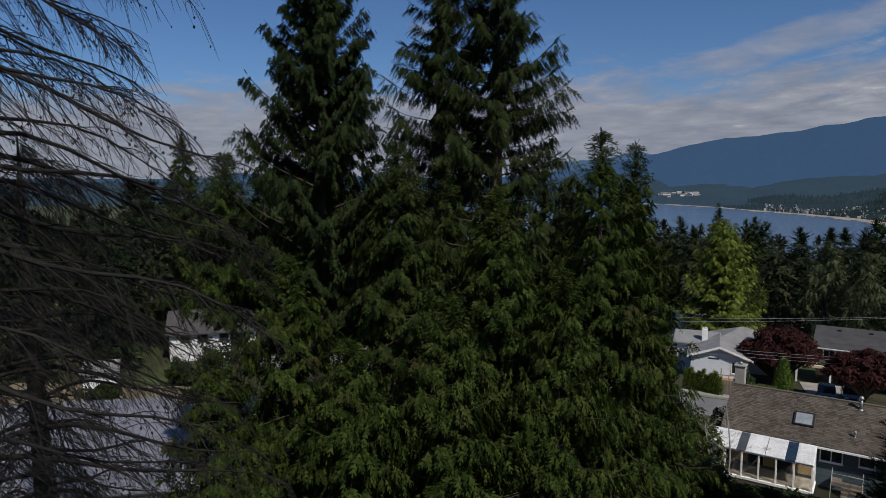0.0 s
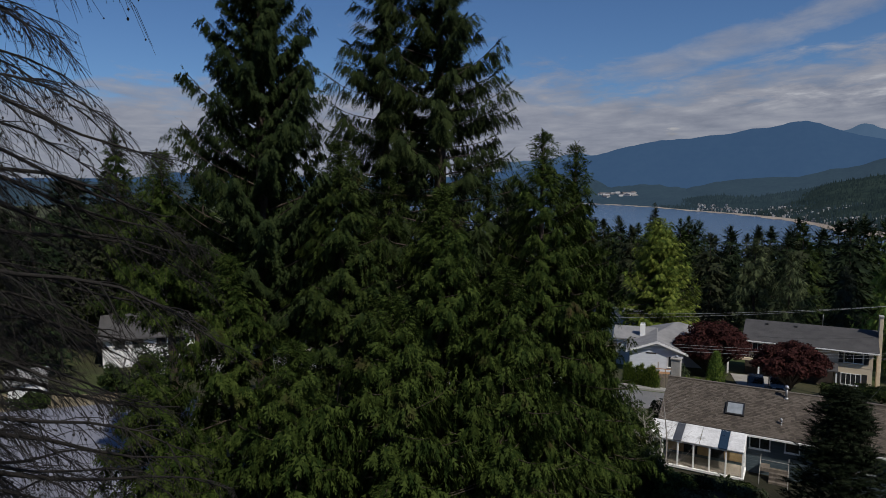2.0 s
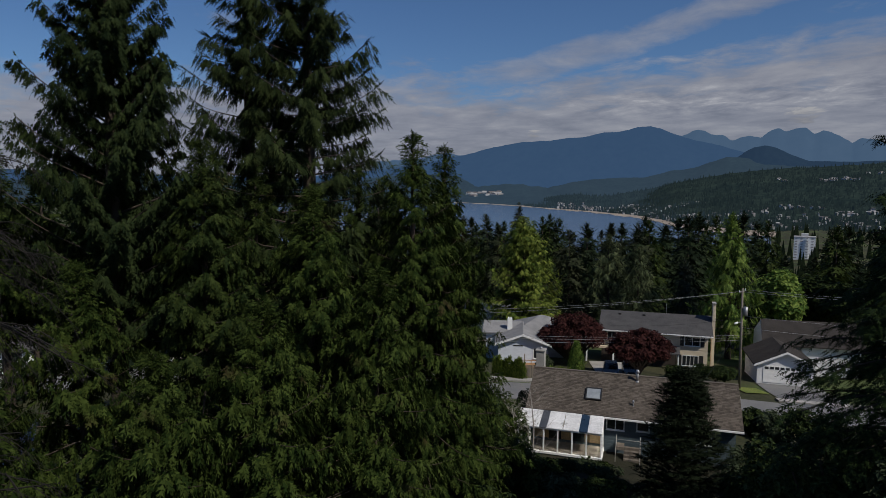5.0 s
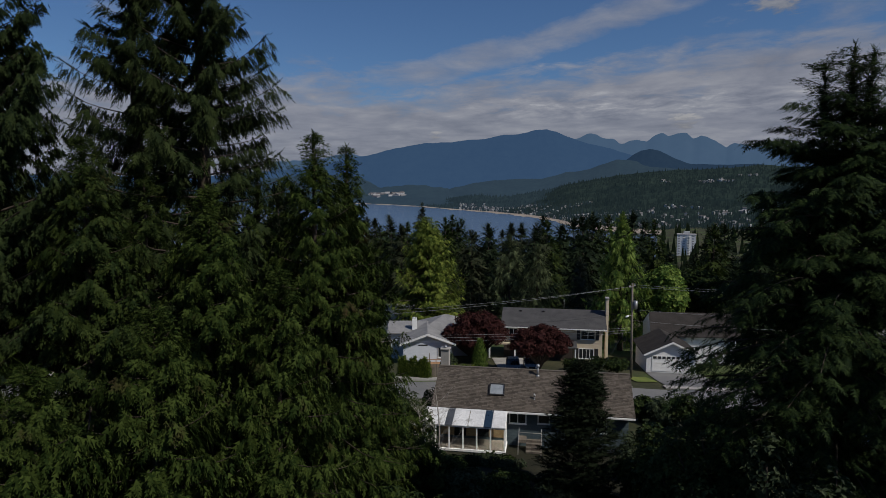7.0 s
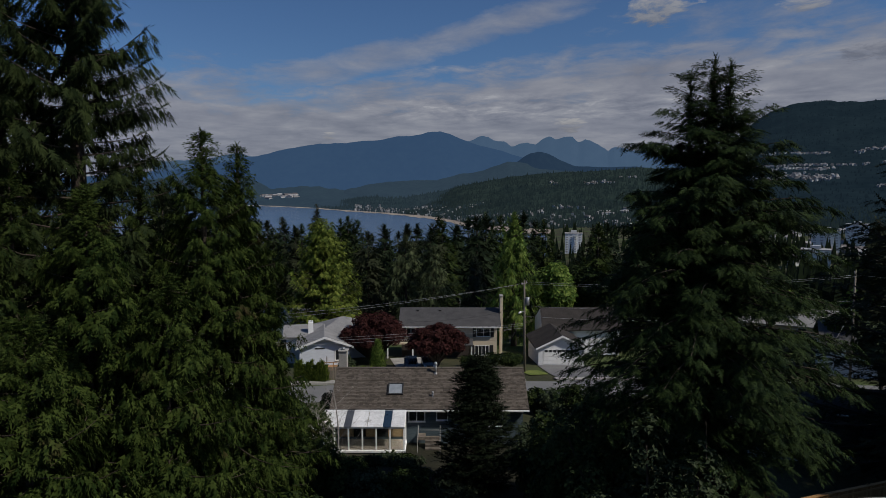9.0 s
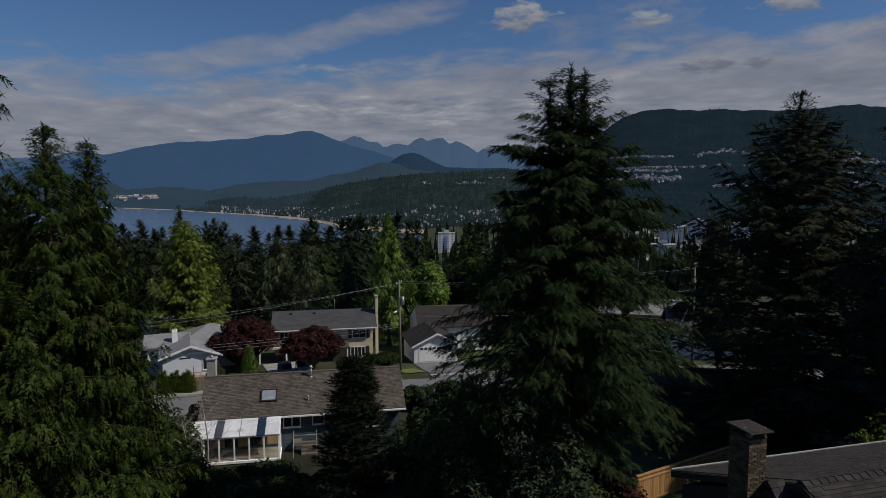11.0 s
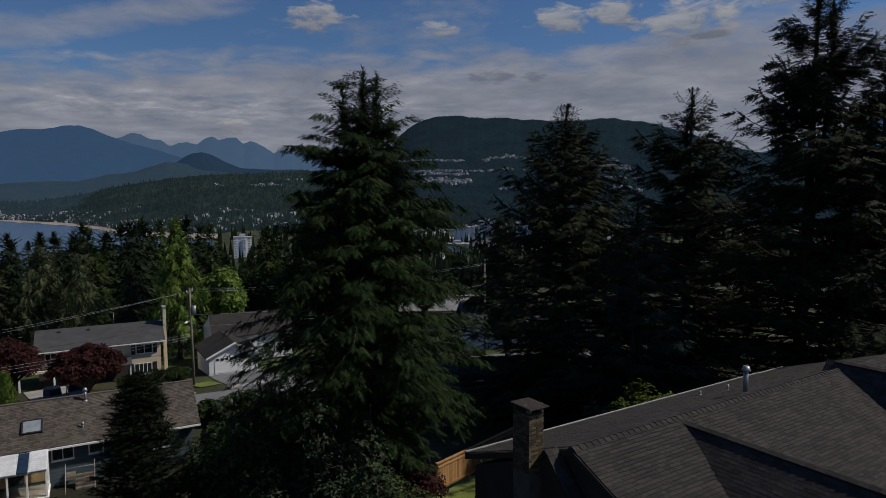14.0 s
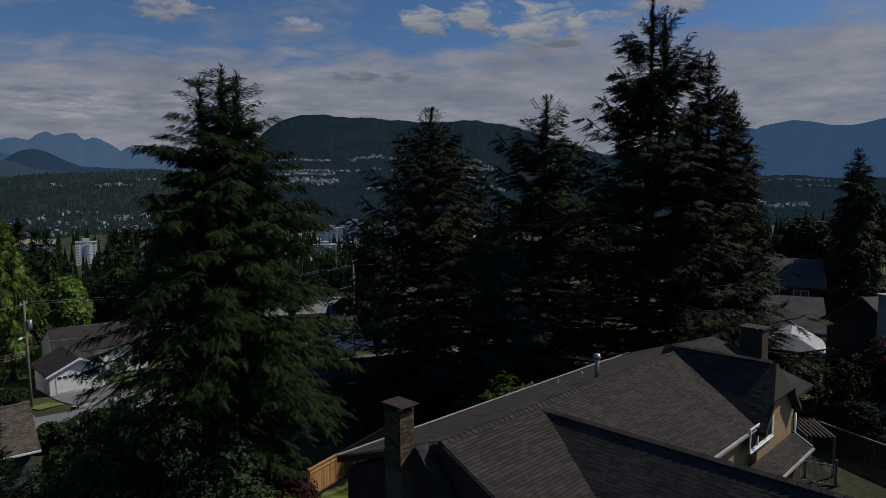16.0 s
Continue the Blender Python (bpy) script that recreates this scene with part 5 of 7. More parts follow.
# its higher hipped roof behind, and a low side roof
bm = bmesh.new()
vs = [bm.verts.new(p) for p in ((1.0, 2.6, 3.0), (11.8, 2.6, 3.0), (11.8, 13.4, 3.0), (1.0, 13.4, 3.0), (6.2, 8, 5.3), (6.8, 8, 5.3))]
for f in ((0, 1, 5, 4), (1, 2, 5), (2, 3, 4, 5), (3, 0, 4), (3, 2, 1, 0)):
    bm.faces.new([vs[k] for k in f])
part("hip_roof", bm, ROOF_PALE, hB, "light grey hipped roof")
slab("side_roof", (-2.0, 4.4, 3.35), (3.6, 4.4, 3.35), (3.6, 8, 4.38), (-2.0, 8, 4.38), 0.16, ROOF_PALE, hB)
slab("side_roof", (-2.0, 8, 4.38), (3.6, 8, 4.38), (3.6, 11.6, 3.35), (-2.0, 11.6, 3.35), 0.16, ROOF_PALE, hB)
box("rear_wall", (1.5, 8.1, -1.0), (11.3, 12.9, 2.99), WALL_PALE_BLUE, hB)
box("rear_wall", (-1.5, 4.9, -1.0), (0.3, 11.1, 3.2), WALL_PALE_BLUE, hB)
chB = new("chimney")
chB.parent = hB
box("chimney_shaft", (1.5, 5.2, 2.0), (2.2, 5.9, 5.15), PAINT_WHITE, chB, "white chimney stack", 0.02)
for k in range(3):
    tube("flue", [(1.63 + 0.22 * k, 5.55, 5.15), (1.63 + 0.22 * k, 5.55, 5.4)], 0.08, 0.08, PAINT_WHITE, chB, 8)
box("vent_slot", (2.4, -0.03, 2.55), (3.7, 0.0, 2.72), METAL_DARK, hB)
window(hB, 5.9, 1.0, 1.5, 1.3, 0.0, 2)
box("deck", (3.0, -2.2, 0.1), (7.4, 0.0, 0.3), WOOD_WARM, hB, "warm wood deck")
for k in range(6):
    box("deck_post", (3.05 + 0.85 * k, -2.18, 0.3), (3.15 + 0.85 * k, -2.08, 1.2), WOOD_WARM, hB)
box("deck_rail", (3.0, -2.2, 1.2), (7.4, -2.06, 1.27), WOOD_WARM, hB)
slab("stair", (2.2, -2.0, 0.3), (3.0, -2.0, 1.2), (3.0, -1.2, 1.2), (2.2, -1.2, 0.3), 0.12, WOOD_WARM, hB)

# the two-storey beige house
hC = thing("beige_house", frame_of(46.41, 79.44, 0.819, -0.573, -4.7), "two-storey beige house with a dark grey roof", "house")
gable_body(0.5, 14.6, 0.7, 8.5, -1.0, 4.95, 6.75, 4.6, WALL_BEIGE, hC, "beige siding")
for k in range(9):
    box("siding_board", (0.48, 0.672, 2.75 + 0.25 * k), (14.62, 0.70, 2.75 + 0.25 * k + 0.22), WALL_BEIGE, hC)
box("lower_wall", (0.5, 0.68, -1.0), (10.6, 0.698, 2.6), WALL_DARK, hC)
slab("roof", (0.05, -0.1, 4.93), (15.2, -0.1, 4.93), (15.2, 4.6, 6.92), (0.05, 4.6, 6.92), 0.18, ROOF_SLATE, hC, "dark grey roofing")
slab("roof", (0.05, 4.6, 6.92), (15.2, 4.6, 6.92), (15.2, 9.3, 4.93), (0.05, 9.3, 4.93), 0.18, ROOF_SLATE, hC)
box("gutter", (0.05, -0.22, 4.80), (15.2, -0.11, 4.92), PAINT_WHITE, hC)
for x, w in ((1.9, 1.2), (7.3, 1.6), (12.6, 1.9)):
    window(hC, x, 3.35, w, 1.15, 0.67, 2)
    for s in (-1, 1):
        box("shutter", (x + s * (w / 2 + 0.38) - 0.24, 0.60, 3.25), (x + s * (w / 2 + 0.38) + 0.24, 0.668, 4.6), METAL_DARK, hC)
window(hC, 12.4, 0.55, 2.0, 1.35, 0.67, 4)
for s in (-1, 1):
    box("shutter", (12.4 + s * 1.42 - 0.26, 0.60, 0.45), (12.4 + s * 1.42 + 0.26, 0.668, 2.0), METAL_DARK, hC)
slab("porch_roof", (6.4, -1.6, 2.55), (11.0, -1.6, 2.55), (11.0, 0.66, 3.1), (6.4, 0.66, 3.1), 0.15, ROOF_SLATE, hC)
for x in (6.6, 10.8):
    box("porch_post", (x - 0.08, -1.5, -0.2), (x + 0.08, -1.34, 2.4), PAINT_WHITE, hC)
box("carport_beam", (-1.6, -0.3, 2.3), (6.0, 0.1, 2.6), WALL_BEIGE, hC)
for x in (-1.5, 2.2):
    box("carport_post", (x - 0.1, -0.3, -0.6), (x + 0.1, -0.1, 2.3), PAINT_WHITE, hC)
chC = new("chimney")
chC.parent = hC
box("chimney_shaft", (15.21, 3.0, -1.0), (15.62, 4.1, 8.9), WALL_BEIGE, chC, "tall beige chimney", 0.03)
box("cap", (15.15, 2.9, 8.9), (15.68, 4.2, 9.02), CONCRETE, chC)
tube("mast", [(9.2, 4.6, 6.85), (9.2, 4.6, 8.4)], 0.04, 0.03, METAL_GREY, hC)
for x in (2.6, 6.0):
    box("roof_vent", (x, 3.6, 6.45), (x + 0.35, 3.95, 6.72), METAL_DARK, hC)

# the house with the white garage
hD = thing("garage_house", frame_of(60.10, 64.11, 0.846, -0.533, -4.05), "house with a white double garage and dark roofs", "house")
prism("wall", [(0, 0, -1), (0, 0, 2.35), (3.2, 0, 3.85), (6.4, 0, 2.35), (6.4, 0, -1)], (0, 8, 0), WALL_WHITE, hD, "white siding")
for sgn in (-1, 1):
    slab("roof", (3.25, -0.5, 4.08), (3.25 + sgn * 3.7, -0.5, 2.3), (3.25 + sgn * 3.7, 8.2, 2.3), (3.25, 8.2, 4.08), 0.15, SHINGLE_GREY, hD)
    slab("fascia", (3.25, -0.56, 4.10), (3.25 + sgn * 3.7, -0.56, 2.32), (3.25 + sgn * 3.7, -0.505, 2.32), (3.25, -0.505, 4.10), 0.25, PAINT_WHITE, hD)
gd = new("garage_door")
gd.parent = hD
for k in range(4):
    box("panel", (0.7, -0.05, 0.0 + 0.53 * k), (5.7, 0.0 - 0.003, 0.50 + 0.53 * k), PAINT_WHITE, gd)
for k in range(8):
    box("pane", (0.85 + 0.6 * k, -0.07, 1.68), (1.3 + 0.6 * k, -0.05, 2.0), GLASS_DARK, gd)
gable_body(2.6, 14, 8.2, 17.0, -1.0, 3.2, 5.5, 12.6, WALL_WHITE, hD, name="main_wall")
slab("main_roof", (2.0, 7.6, 3.1), (14.5, 7.6, 3.1), (14.5, 12.6, 5.65), (2.6, 12.6, 5.65), 0.16, SHINGLE_GREY, hD)
slab("main_roof", (2.6, 12.6, 5.65), (14.5, 12.6, 5.65), (14.5, 17.6, 3.1), (2.6, 17.6, 3.1), 0.16, SHINGLE_GREY, hD)

# houses beyond the clump of cedars
hE = thing("white_house", frame_of(-36.97, 83.79, 0.961, 0.276, -1.0), "white house with a dark roof half hidden by cedars", "house")
gable_body(0, 11, 0, 7.5, -2, 2.2, 4.2, 3.7, WALL_WHITE, hE, "white siding")
slab("roof", (-0.5, -0.8, 1.9), (11.5, -0.8, 1.9), (11.5, 3.7, 4.4), (-0.5, 3.7, 4.4), 0.16, ROOF_SLATE, hE)
slab("roof", (-0.5, 3.7, 4.4), (11.5, 3.7, 4.4), (11.5, 8.1, 1.9), (-0.5, 8.1, 1.9), 0.16, ROOF_SLATE, hE)
for x in (2.0, 4.2, 7.0, 9.2):
    window(hE, x, 0.6, 1.2, 1.0, 0.0, 2, frame_mat=METAL_DARK)

hF = thing("sheet_roofed_barn", frame_of(-33.64, 42.39, 0.985, 0.174, 0.0), "long low building with a blue-grey ribbed sheet roof", "building")
gable_body(0, 19, -7.0, 8.0, -1.5, 1.6, 3.25, 5.0, WALL_WHITE, hF, name="wall")
slab("roof", (-0.6, -7.6, 1.75), (19.6, -7.6, 1.75), (19.6, 5.0, 3.7), (-0.6, 5.0, 3.7), 0.10, ROOF_BLUE, hF, "blue-grey ribbed roof sheets")
slab("roof", (-0.6, 5.0, 3.7), (19.6, 5.0, 3.7), (19.6, 8.6, 1.95), (-0.6, 8.6, 1.95), 0.10, ROOF_BLUE, hF)
for k in range(34):
    x = -0.55 + k * 0.6
    slab("seam", (x, -7.6, 1.80), (x + 0.05, -7.6, 1.80), (x + 0.05, 5.0, 3.75), (x, 5.0, 3.75), 0.06, ROOF_BLUE, hF)
box("gutter", (-0.6, -7.75, 1.55), (19.6, -7.61, 1.68), METAL_DARK, hF)
hG = thing("garden_shed", frame_of(-37.31, 61.81, 0.931, 0.366, 0.4), "small white shed with a pale roof", "shed")
gable_body(1.2, 4.2, 0, 3.2, -1, 1.4, 2.1, 1.6, WALL_WHITE, hG)
slab("roof", (0.9, -0.4, 1.30), (4.5, -0.4, 1.30), (4.5, 1.6, 2.25), (0.9, 1.6, 2.25), 0.1, ROOF_PALE, hG)
slab("roof", (0.9, 1.6, 2.25), (4.5, 1.6, 2.25), (4.5, 3.6, 1.30), (0.9, 3.6, 1.30), 0.1, ROOF_PALE, hG)

# houses behind the drooping conifer and beyond the dark spruces
def plain_house(bearing, distance, turn, w, d, eave, rise, wall, roof, label, z=None, hip=0.0):
    p = on_ground(bearing, distance)
    e = thing("house", pose(p.x, p.y, p.z if z is None else z, 0, 0, turn), label, "house")
    gable_body(-w / 2, w / 2, -d / 2, d / 2, -3.5, eave, eave + rise - 0.15, 0, wall, e)
    for s in (-1, 1):
        slab("roof", (-w / 2 - 0.5, s * (d / 2 + 0.6), eave - 0.15), (w / 2 + 0.5, s * (d / 2 + 0.6), eave - 0.15), (w / 2 + 0.5 - hip, 0, eave + rise), (-w / 2 - 0.5 + hip, 0, eave + rise), 0.16, roof, e)
    for x in (-w * 0.28, w * 0.1, w * 0.34):
        window(e, x, eave - 1.7, 1.3, 1.1, -d / 2, 2)
    return e


hH = plain_house(67.14, 58, -52, 15, 9, 2.6, 2.3, WALL_PALE_BLUE, ROOF_SLATE, "house with a dark roof behind a drooping conifer")
box("roof_light", (-1.0, -3.0, 3.35), (-0.2, -2.3, 3.55), PAINT_WHITE, hH)
plain_house(69.60, 100, -60, 14, 9, 4.6, 2.2, WALL_WHITE, ROOF_SLATE, "white two-storey house among trees")
plain_house(63.46, 130, -60, 16, 9, 5, 2.2, WALL_BEIGE, ROOF_PALE, "pale house among trees down the slope")
plain_house(102.68, 78, -100, 11, 8, 5.2, 2.4, WALL_DARK, ROOF_SLATE, "dark house with a grey roof and white window trim", z=5.2)
plain_house(102.15, 66, -100, 11, 8, 2.9, 2.3, WALL_DARK, ROOF_SLATE, "low house with a grey roof behind a white canopy", z=5.2)
hL = plain_house(114.59, 57, -70, 11, 8, 4.2, 2.4, WALL_DARK, ROOF_SLATE, "dark red-brown house with a pale chimney", z=6.0)
chL = new("chimney")
chL.parent = hL
box("chimney_shaft", (-6.2, -2.5, -3), (-5.5, -1.7, 7.0), CONCRETE, chL, "pale chimney stack", 0.03)
box("cap", (-6.3, -2.6, 7.0), (-5.4, -1.6, 7.12), CONCRETE, chL)
plain_house(20.39, 128, -30, 13, 9, 3.2, 2.0, WALL_WHITE, ROOF_PALE, "pale roofed house behind a golden cedar")


# ---- the near house: brown shingled roofs with two cross gables ----
hN = thing("gabled_house", frame_of(19.106, 4.24, 0.859, -0.512), "large tan stucco house with grey shingle roofs and cross gables", "house")
RZ, SN, EAVE = 12.0, 0.45, -4.65          # main ridge, front slope, front eave
SB, BACK = 0.387, 6.2                     # rear slope and eave
XW, ZW, SWG, HW = 4.75, 11.90, 0.80, 3.3   # long wing towards the drone
XG, ZG, SG, HG = 16.3, 12.28, 1.05, 2.4   # gable with the window
YF, YR, CL = -5.1, -4.72, 1.35            # its front edge, the end of its ridge, half the clipped width
gable_body(-0.3, 19.9, -4.3, 5.3, 2.5, 9.5, RZ - 0.25, 0.0, WALL_DARK, hN, name="wall")
box("facade", (8.4, -4.42, 2.5), (19.9, -4.305, 9.75), WALL_TAN, hN, "tan stucco front")
slab("roof", (-0.45, EAVE, RZ + EAVE * SN), (20.2, EAVE, RZ + EAVE * SN), (20.2, 0, RZ), (-0.45, 0, RZ), 0.18, SHINGLE_GREY, hN, "grey shingle slope")
slab("roof", (-0.45, 0, RZ), (20.2, 0, RZ), (20.2, BACK, RZ - BACK * SB), (-0.1, BACK, RZ - BACK * SB), 0.18, SHINGLE_GREY, hN)
box("gutter", (-0.1, BACK + 0.01, RZ - BACK * SB - 0.14), (20.2, BACK + 0.09, RZ - BACK * SB + 0.06), GUTTER, hN, "white gutter")
box("gutter", (6.0, EAVE - 0.13, RZ + EAVE * SN - 0.13), (13.9, EAVE - 0.01, RZ + EAVE * SN - 0.03), GUTTER, hN, "pale gutter")
slab("rake_board", (-0.50, EAVE, RZ + EAVE * SN - 0.02), (-0.455, EAVE, RZ + EAVE * SN - 0.02), (-0.455, 0, RZ - 0.02), (-0.50, 0, RZ - 0.02), 0.22, WALL_DARK, hN)
slab("rake_board", (-0.50, 0, RZ - 0.02), (-0.455, 0, RZ - 0.02), (-0.105, BACK, RZ - BACK * SB - 0.02), (-0.15, BACK, RZ - BACK * SB - 0.02), 0.22, WALL_DARK, hN)
# the long wing
for s in (-1, 1):
    slab("roof", (XW, -0.1, ZW), (XW + s * HW, -0.1, ZW - HW * SWG), (XW + s * HW, -12.5, ZW - HW * SWG), (XW, -12.5, ZW), 0.2, SHINGLE_GREY, hN, "grey shingle slope of a wing")
prism("wing_wall", [(XW - HW + 0.3, -12.05, 2.5), (XW - HW + 0.3, -12.05, ZW - HW * SWG - 0.02), (XW, -12.05, ZW - 0.3), (XW + HW - 0.3, -12.05, ZW - HW * SWG - 0.02), (XW + HW - 0.3, -12.05, 2.5)], (0, 7.7, 0), WALL_DARK, hN)
# the gable with a clipped top
for s in (-1, 1):
    prism("roof", [(XG, 0.6, ZG), (XG + s * HG, 0.6, ZG - HG * SG), (XG + s * HG, YF, ZG - HG * SG), (XG + s * CL, YF, ZG - CL * SG), (XG, YR, ZG)], (0, 0, -0.2), SHINGLE_GREY, hN, "steep grey shingle slope")
    slab("rake_board", (XG + s * CL, YF - 0.06, ZG - CL * SG + 0.02), (XG + s * HG, YF - 0.06, ZG - HG * SG + 0.02), (XG + s * HG, YF - 0.005, ZG - HG * SG + 0.02), (XG + s * CL, YF - 0.005, ZG - CL * SG + 0.02), 0.24, WALL_DARK, hN)
prism("hip_end", [(XG, YR, ZG), (XG - CL, YF, ZG - CL * SG), (XG + CL, YF, ZG - CL * SG)], (0, 0.1, -0.15), SHINGLE_GREY, hN, "hipped end of a gable")
prism("gable_wall", [(XG - HG + 0.2, -4.75, 6.0), (XG - HG + 0.2, -4.75, ZG - HG * SG - 0.02), (XG - 1.2, -4.75, ZG - 1.55), (XG + 1.2, -4.75, ZG - 1.55), (XG + HG + 0.15, -4.75, ZG - HG * SG - 0.3), (XG + HG + 0.15, -4.75, 6.0)], (0, 0.32, 0), WALL_TAN, hN, "tan stucco gable wall")
window(hN, 14.45, 9.12, 2.6, 0.86, -4.76, 3)
box("corner_board", (15.86, -4.80, 9.05), (15.98, -4.752, 10.45), PAINT_WHITE, hN)
slab("pent_roof", (12.4, -5.70, 7.92), (18.7, -5.70, 7.92), (18.95, -4.76, 8.34), (12.4, -4.76, 8.34), 0.14, SHINGLE_GREY, hN, "narrow shingle pent roof")
box("gutter", (12.4, -5.81, 7.79), (18.7, -5.71, 7.89), GUTTER, hN)
slab("rake_board", (18.71, -5.70, 7.96), (18.78, -5.70, 7.96), (19.03, -4.76, 8.38), (18.96, -4.76, 8.38), 0.2, GUTTER, hN)
box("lower_wall", (12.6, -5.2, 2.5), (18.6, -4.76, 7.85), BRICK, hN)
window(hN, 14.6, 5.9, 1.6, 1.5, -5.21, 2)
tube("downpipe", [(18.95, -4.85, 9.3), (18.95, -4.85, 4.0)], 0.05, 0.05, PAINT_WHITE, hN)
# low steep strip of roof at the left end
slab("side_roof", (-1.0, -2.75, 8.2), (-0.46, -2.75, 8.2), (-0.46, 0.62, 11.86), (-1.0, 0.62, 11.86), 0.12, SHINGLE_GREY, hN, "narrow shingle strip")
box("side_wall", (-0.92, -2.7, 2.5), (-0.31, 1.3, 8.1), WALL_DARK, hN)
prism("side_gusset", [(-0.5, -2.7, 8.05), (-0.5, 0.55, 11.6), (-0.5, 1.3, 11.2), (-0.5, 1.3, 8.05)], (0.19, 0, 0), WALL_DARK, hN)
# hipped end beyond the gable
prism("hip_end", [(20.2, 0, RZ), (20.9, 0, RZ), (22.4, EAVE, RZ + EAVE * SN), (20.2, EAVE, RZ + EAVE * SN)], (0, 0, -0.18), SHINGLE_GREY, hN)
prism("hip_end", [(20.9, 0, RZ), (22.9, BACK, RZ - BACK * SB), (22.4, EAVE, RZ + EAVE * SN)], (0, 0, -0.18), SHINGLE_GREY, hN, "hipped end of a shingle roof")
prism("roof", [(20.2, 0, RZ), (20.9, 0, RZ), (22.9, BACK, RZ - BACK * SB), (20.2, BACK, RZ - BACK * SB)], (0, 0, -0.18), SHINGLE_GREY, hN)
box("gutter", (20.2, BACK + 0.01, RZ - BACK * SB - 0.14), (22.9, BACK + 0.09, RZ - BACK * SB + 0.02), GUTTER, hN)
box("rear_wall", (19.95, -3.9, 2.5), (22.0, 5.3, 9.3), WALL_DARK, hN)
vent_pipe(hN, (10.3, 0.9, RZ - 0.36), 0.95, 0.10, True)
vent_pipe(hN, (12.35, 3.0, RZ - 1.17), 0.3, 0.05, False)
vent_pipe(hN, (11.75, 4.0, RZ - 1.56), 0.22, 0.05, False)
# second chimney
ch2 = new("chimney")
ch2.parent = hN
box("chimney_shaft", (21.5, -2.35, 6.0), (22.5, -1.2, 12.55), WALL_DARK, ch2, "dark brick chimney stack", 0.02)
box("cap", (21.42, -2.43, 12.55), (22.58, -1.12, 12.66), MOSS, ch2)

# ---- roads and yards ----
def ribbon(name, pts, half, lift, mat, label, category, thick=0.0, step=3.0):
    """A strip laid over the ground along a line of (x, y) points."""
    pts = [Vector((p[0], p[1])) for p in pts]
    line = []
    for a, b in zip(pts, pts[1:]):
        n = max(2, int((b - a).length / step))
        line += [a.lerp(b, k / n) for k in range(n)]
    line.append(pts[-1])
    bm = bmesh.new()
    prev = None
    for k, p in enumerate(line):
        d = (line[min(k + 1, len(line) - 1)] - line[max(k - 1, 0)]).normalized()
        s = Vector((d.y, -d.x))
        row = []
        for t in (-1, -0.5, 0, 0.5, 1):
            q = p + s * half * t
            row.append(bm.verts.new((q.x, q.y, ground_at(q) + lift)))
        if thick:
            for e in (0, -1):
                v = row[e].co.copy()
                v.z -= thick
                row.insert(0 if e == 0 else len(row), bm.verts.new(v))
        if prev:
            for i in range(len(row) - 1):
                bm.faces.new((prev[i], prev[i + 1], row[i + 1], row[i]))
        prev = row
    return tagged(part(name, bm, mat), label, category, kind="structure")


ribbon("road", [(-30, 84), (0, 74), (26.6, 62.4), (49, 52.4), (72, 40), (84, 26), (92, 4), (96, -30)], 4.2, 0.06, ASPHALT, "worn grey asphalt street", "road", 0.1)
ribbon("pavement", [(-28, 90), (2, 79.6), (28.7, 67.8), (51.4, 57.4)], 0.9, 0.20, CONCRETE, "pale concrete pavement and kerb", "pavement", 0.2)
ribbon("kerb", [(55, 55.6), (74.5, 45)], 0.7, 0.20, CONCRETE, "pale concrete kerb", "kerb", 0.2)
ribbon("driveway", [(63.0, 62.3), (60.5, 57.6), (58.0, 51.8)], 3.6, 0.09, ASPHALT, "asphalt drive up to a garage", "driveway")
ribbon("driveway_1", [(47.5, 78.5), (44.0, 70.5), (41.0, 61.5)], 2.6, 0.09, CONCRETE, "concrete drive", "driveway")
ribbon("lawn_1", [(55.9, 61.5), (55.2, 58.6)], 1.4, 0.12, LAWN, "small lit lawn beside a drive", "lawn")
ribbon("lawn_2", [(29.5, 68.5), (40.0, 64.0)], 1.3, 0.12, LAWN, "grass verge", "lawn")
ribbon("lane", [(36, 108), (44, 122), (45, 150)], 2.5, 0.1, CONCRETE, "pale lane beside a golden cedar", "lane")
ribbon("yard", [(-46, 63), (-28, 66)], 5.0, 0.08, DIRT, "tan gravel yard", "yard")
ribbon("lawn_3", [(30.5, 18.2), (38.0, 13.2)], 1.8, 0.10, LAWN, "green lawn inside a fence", "lawn")
# near-black strips of ground laid beneath the groups of trees
ribbon("soil_1", [(8, 30), (20, 37), (34, 30)], 7.5, 0.05, SOIL, "dark bare soil under trees", "soil")
ribbon("soil_2", [(-26, 30), (-8, 28), (10, 26)], 11.0, 0.07, SOIL, "dark ground under cedars", "soil")
ribbon("soil_3", [(16, 18), (40, 12), (44, -12)], 7.0, 0.06, SOIL, "dark ground under spruces", "soil")


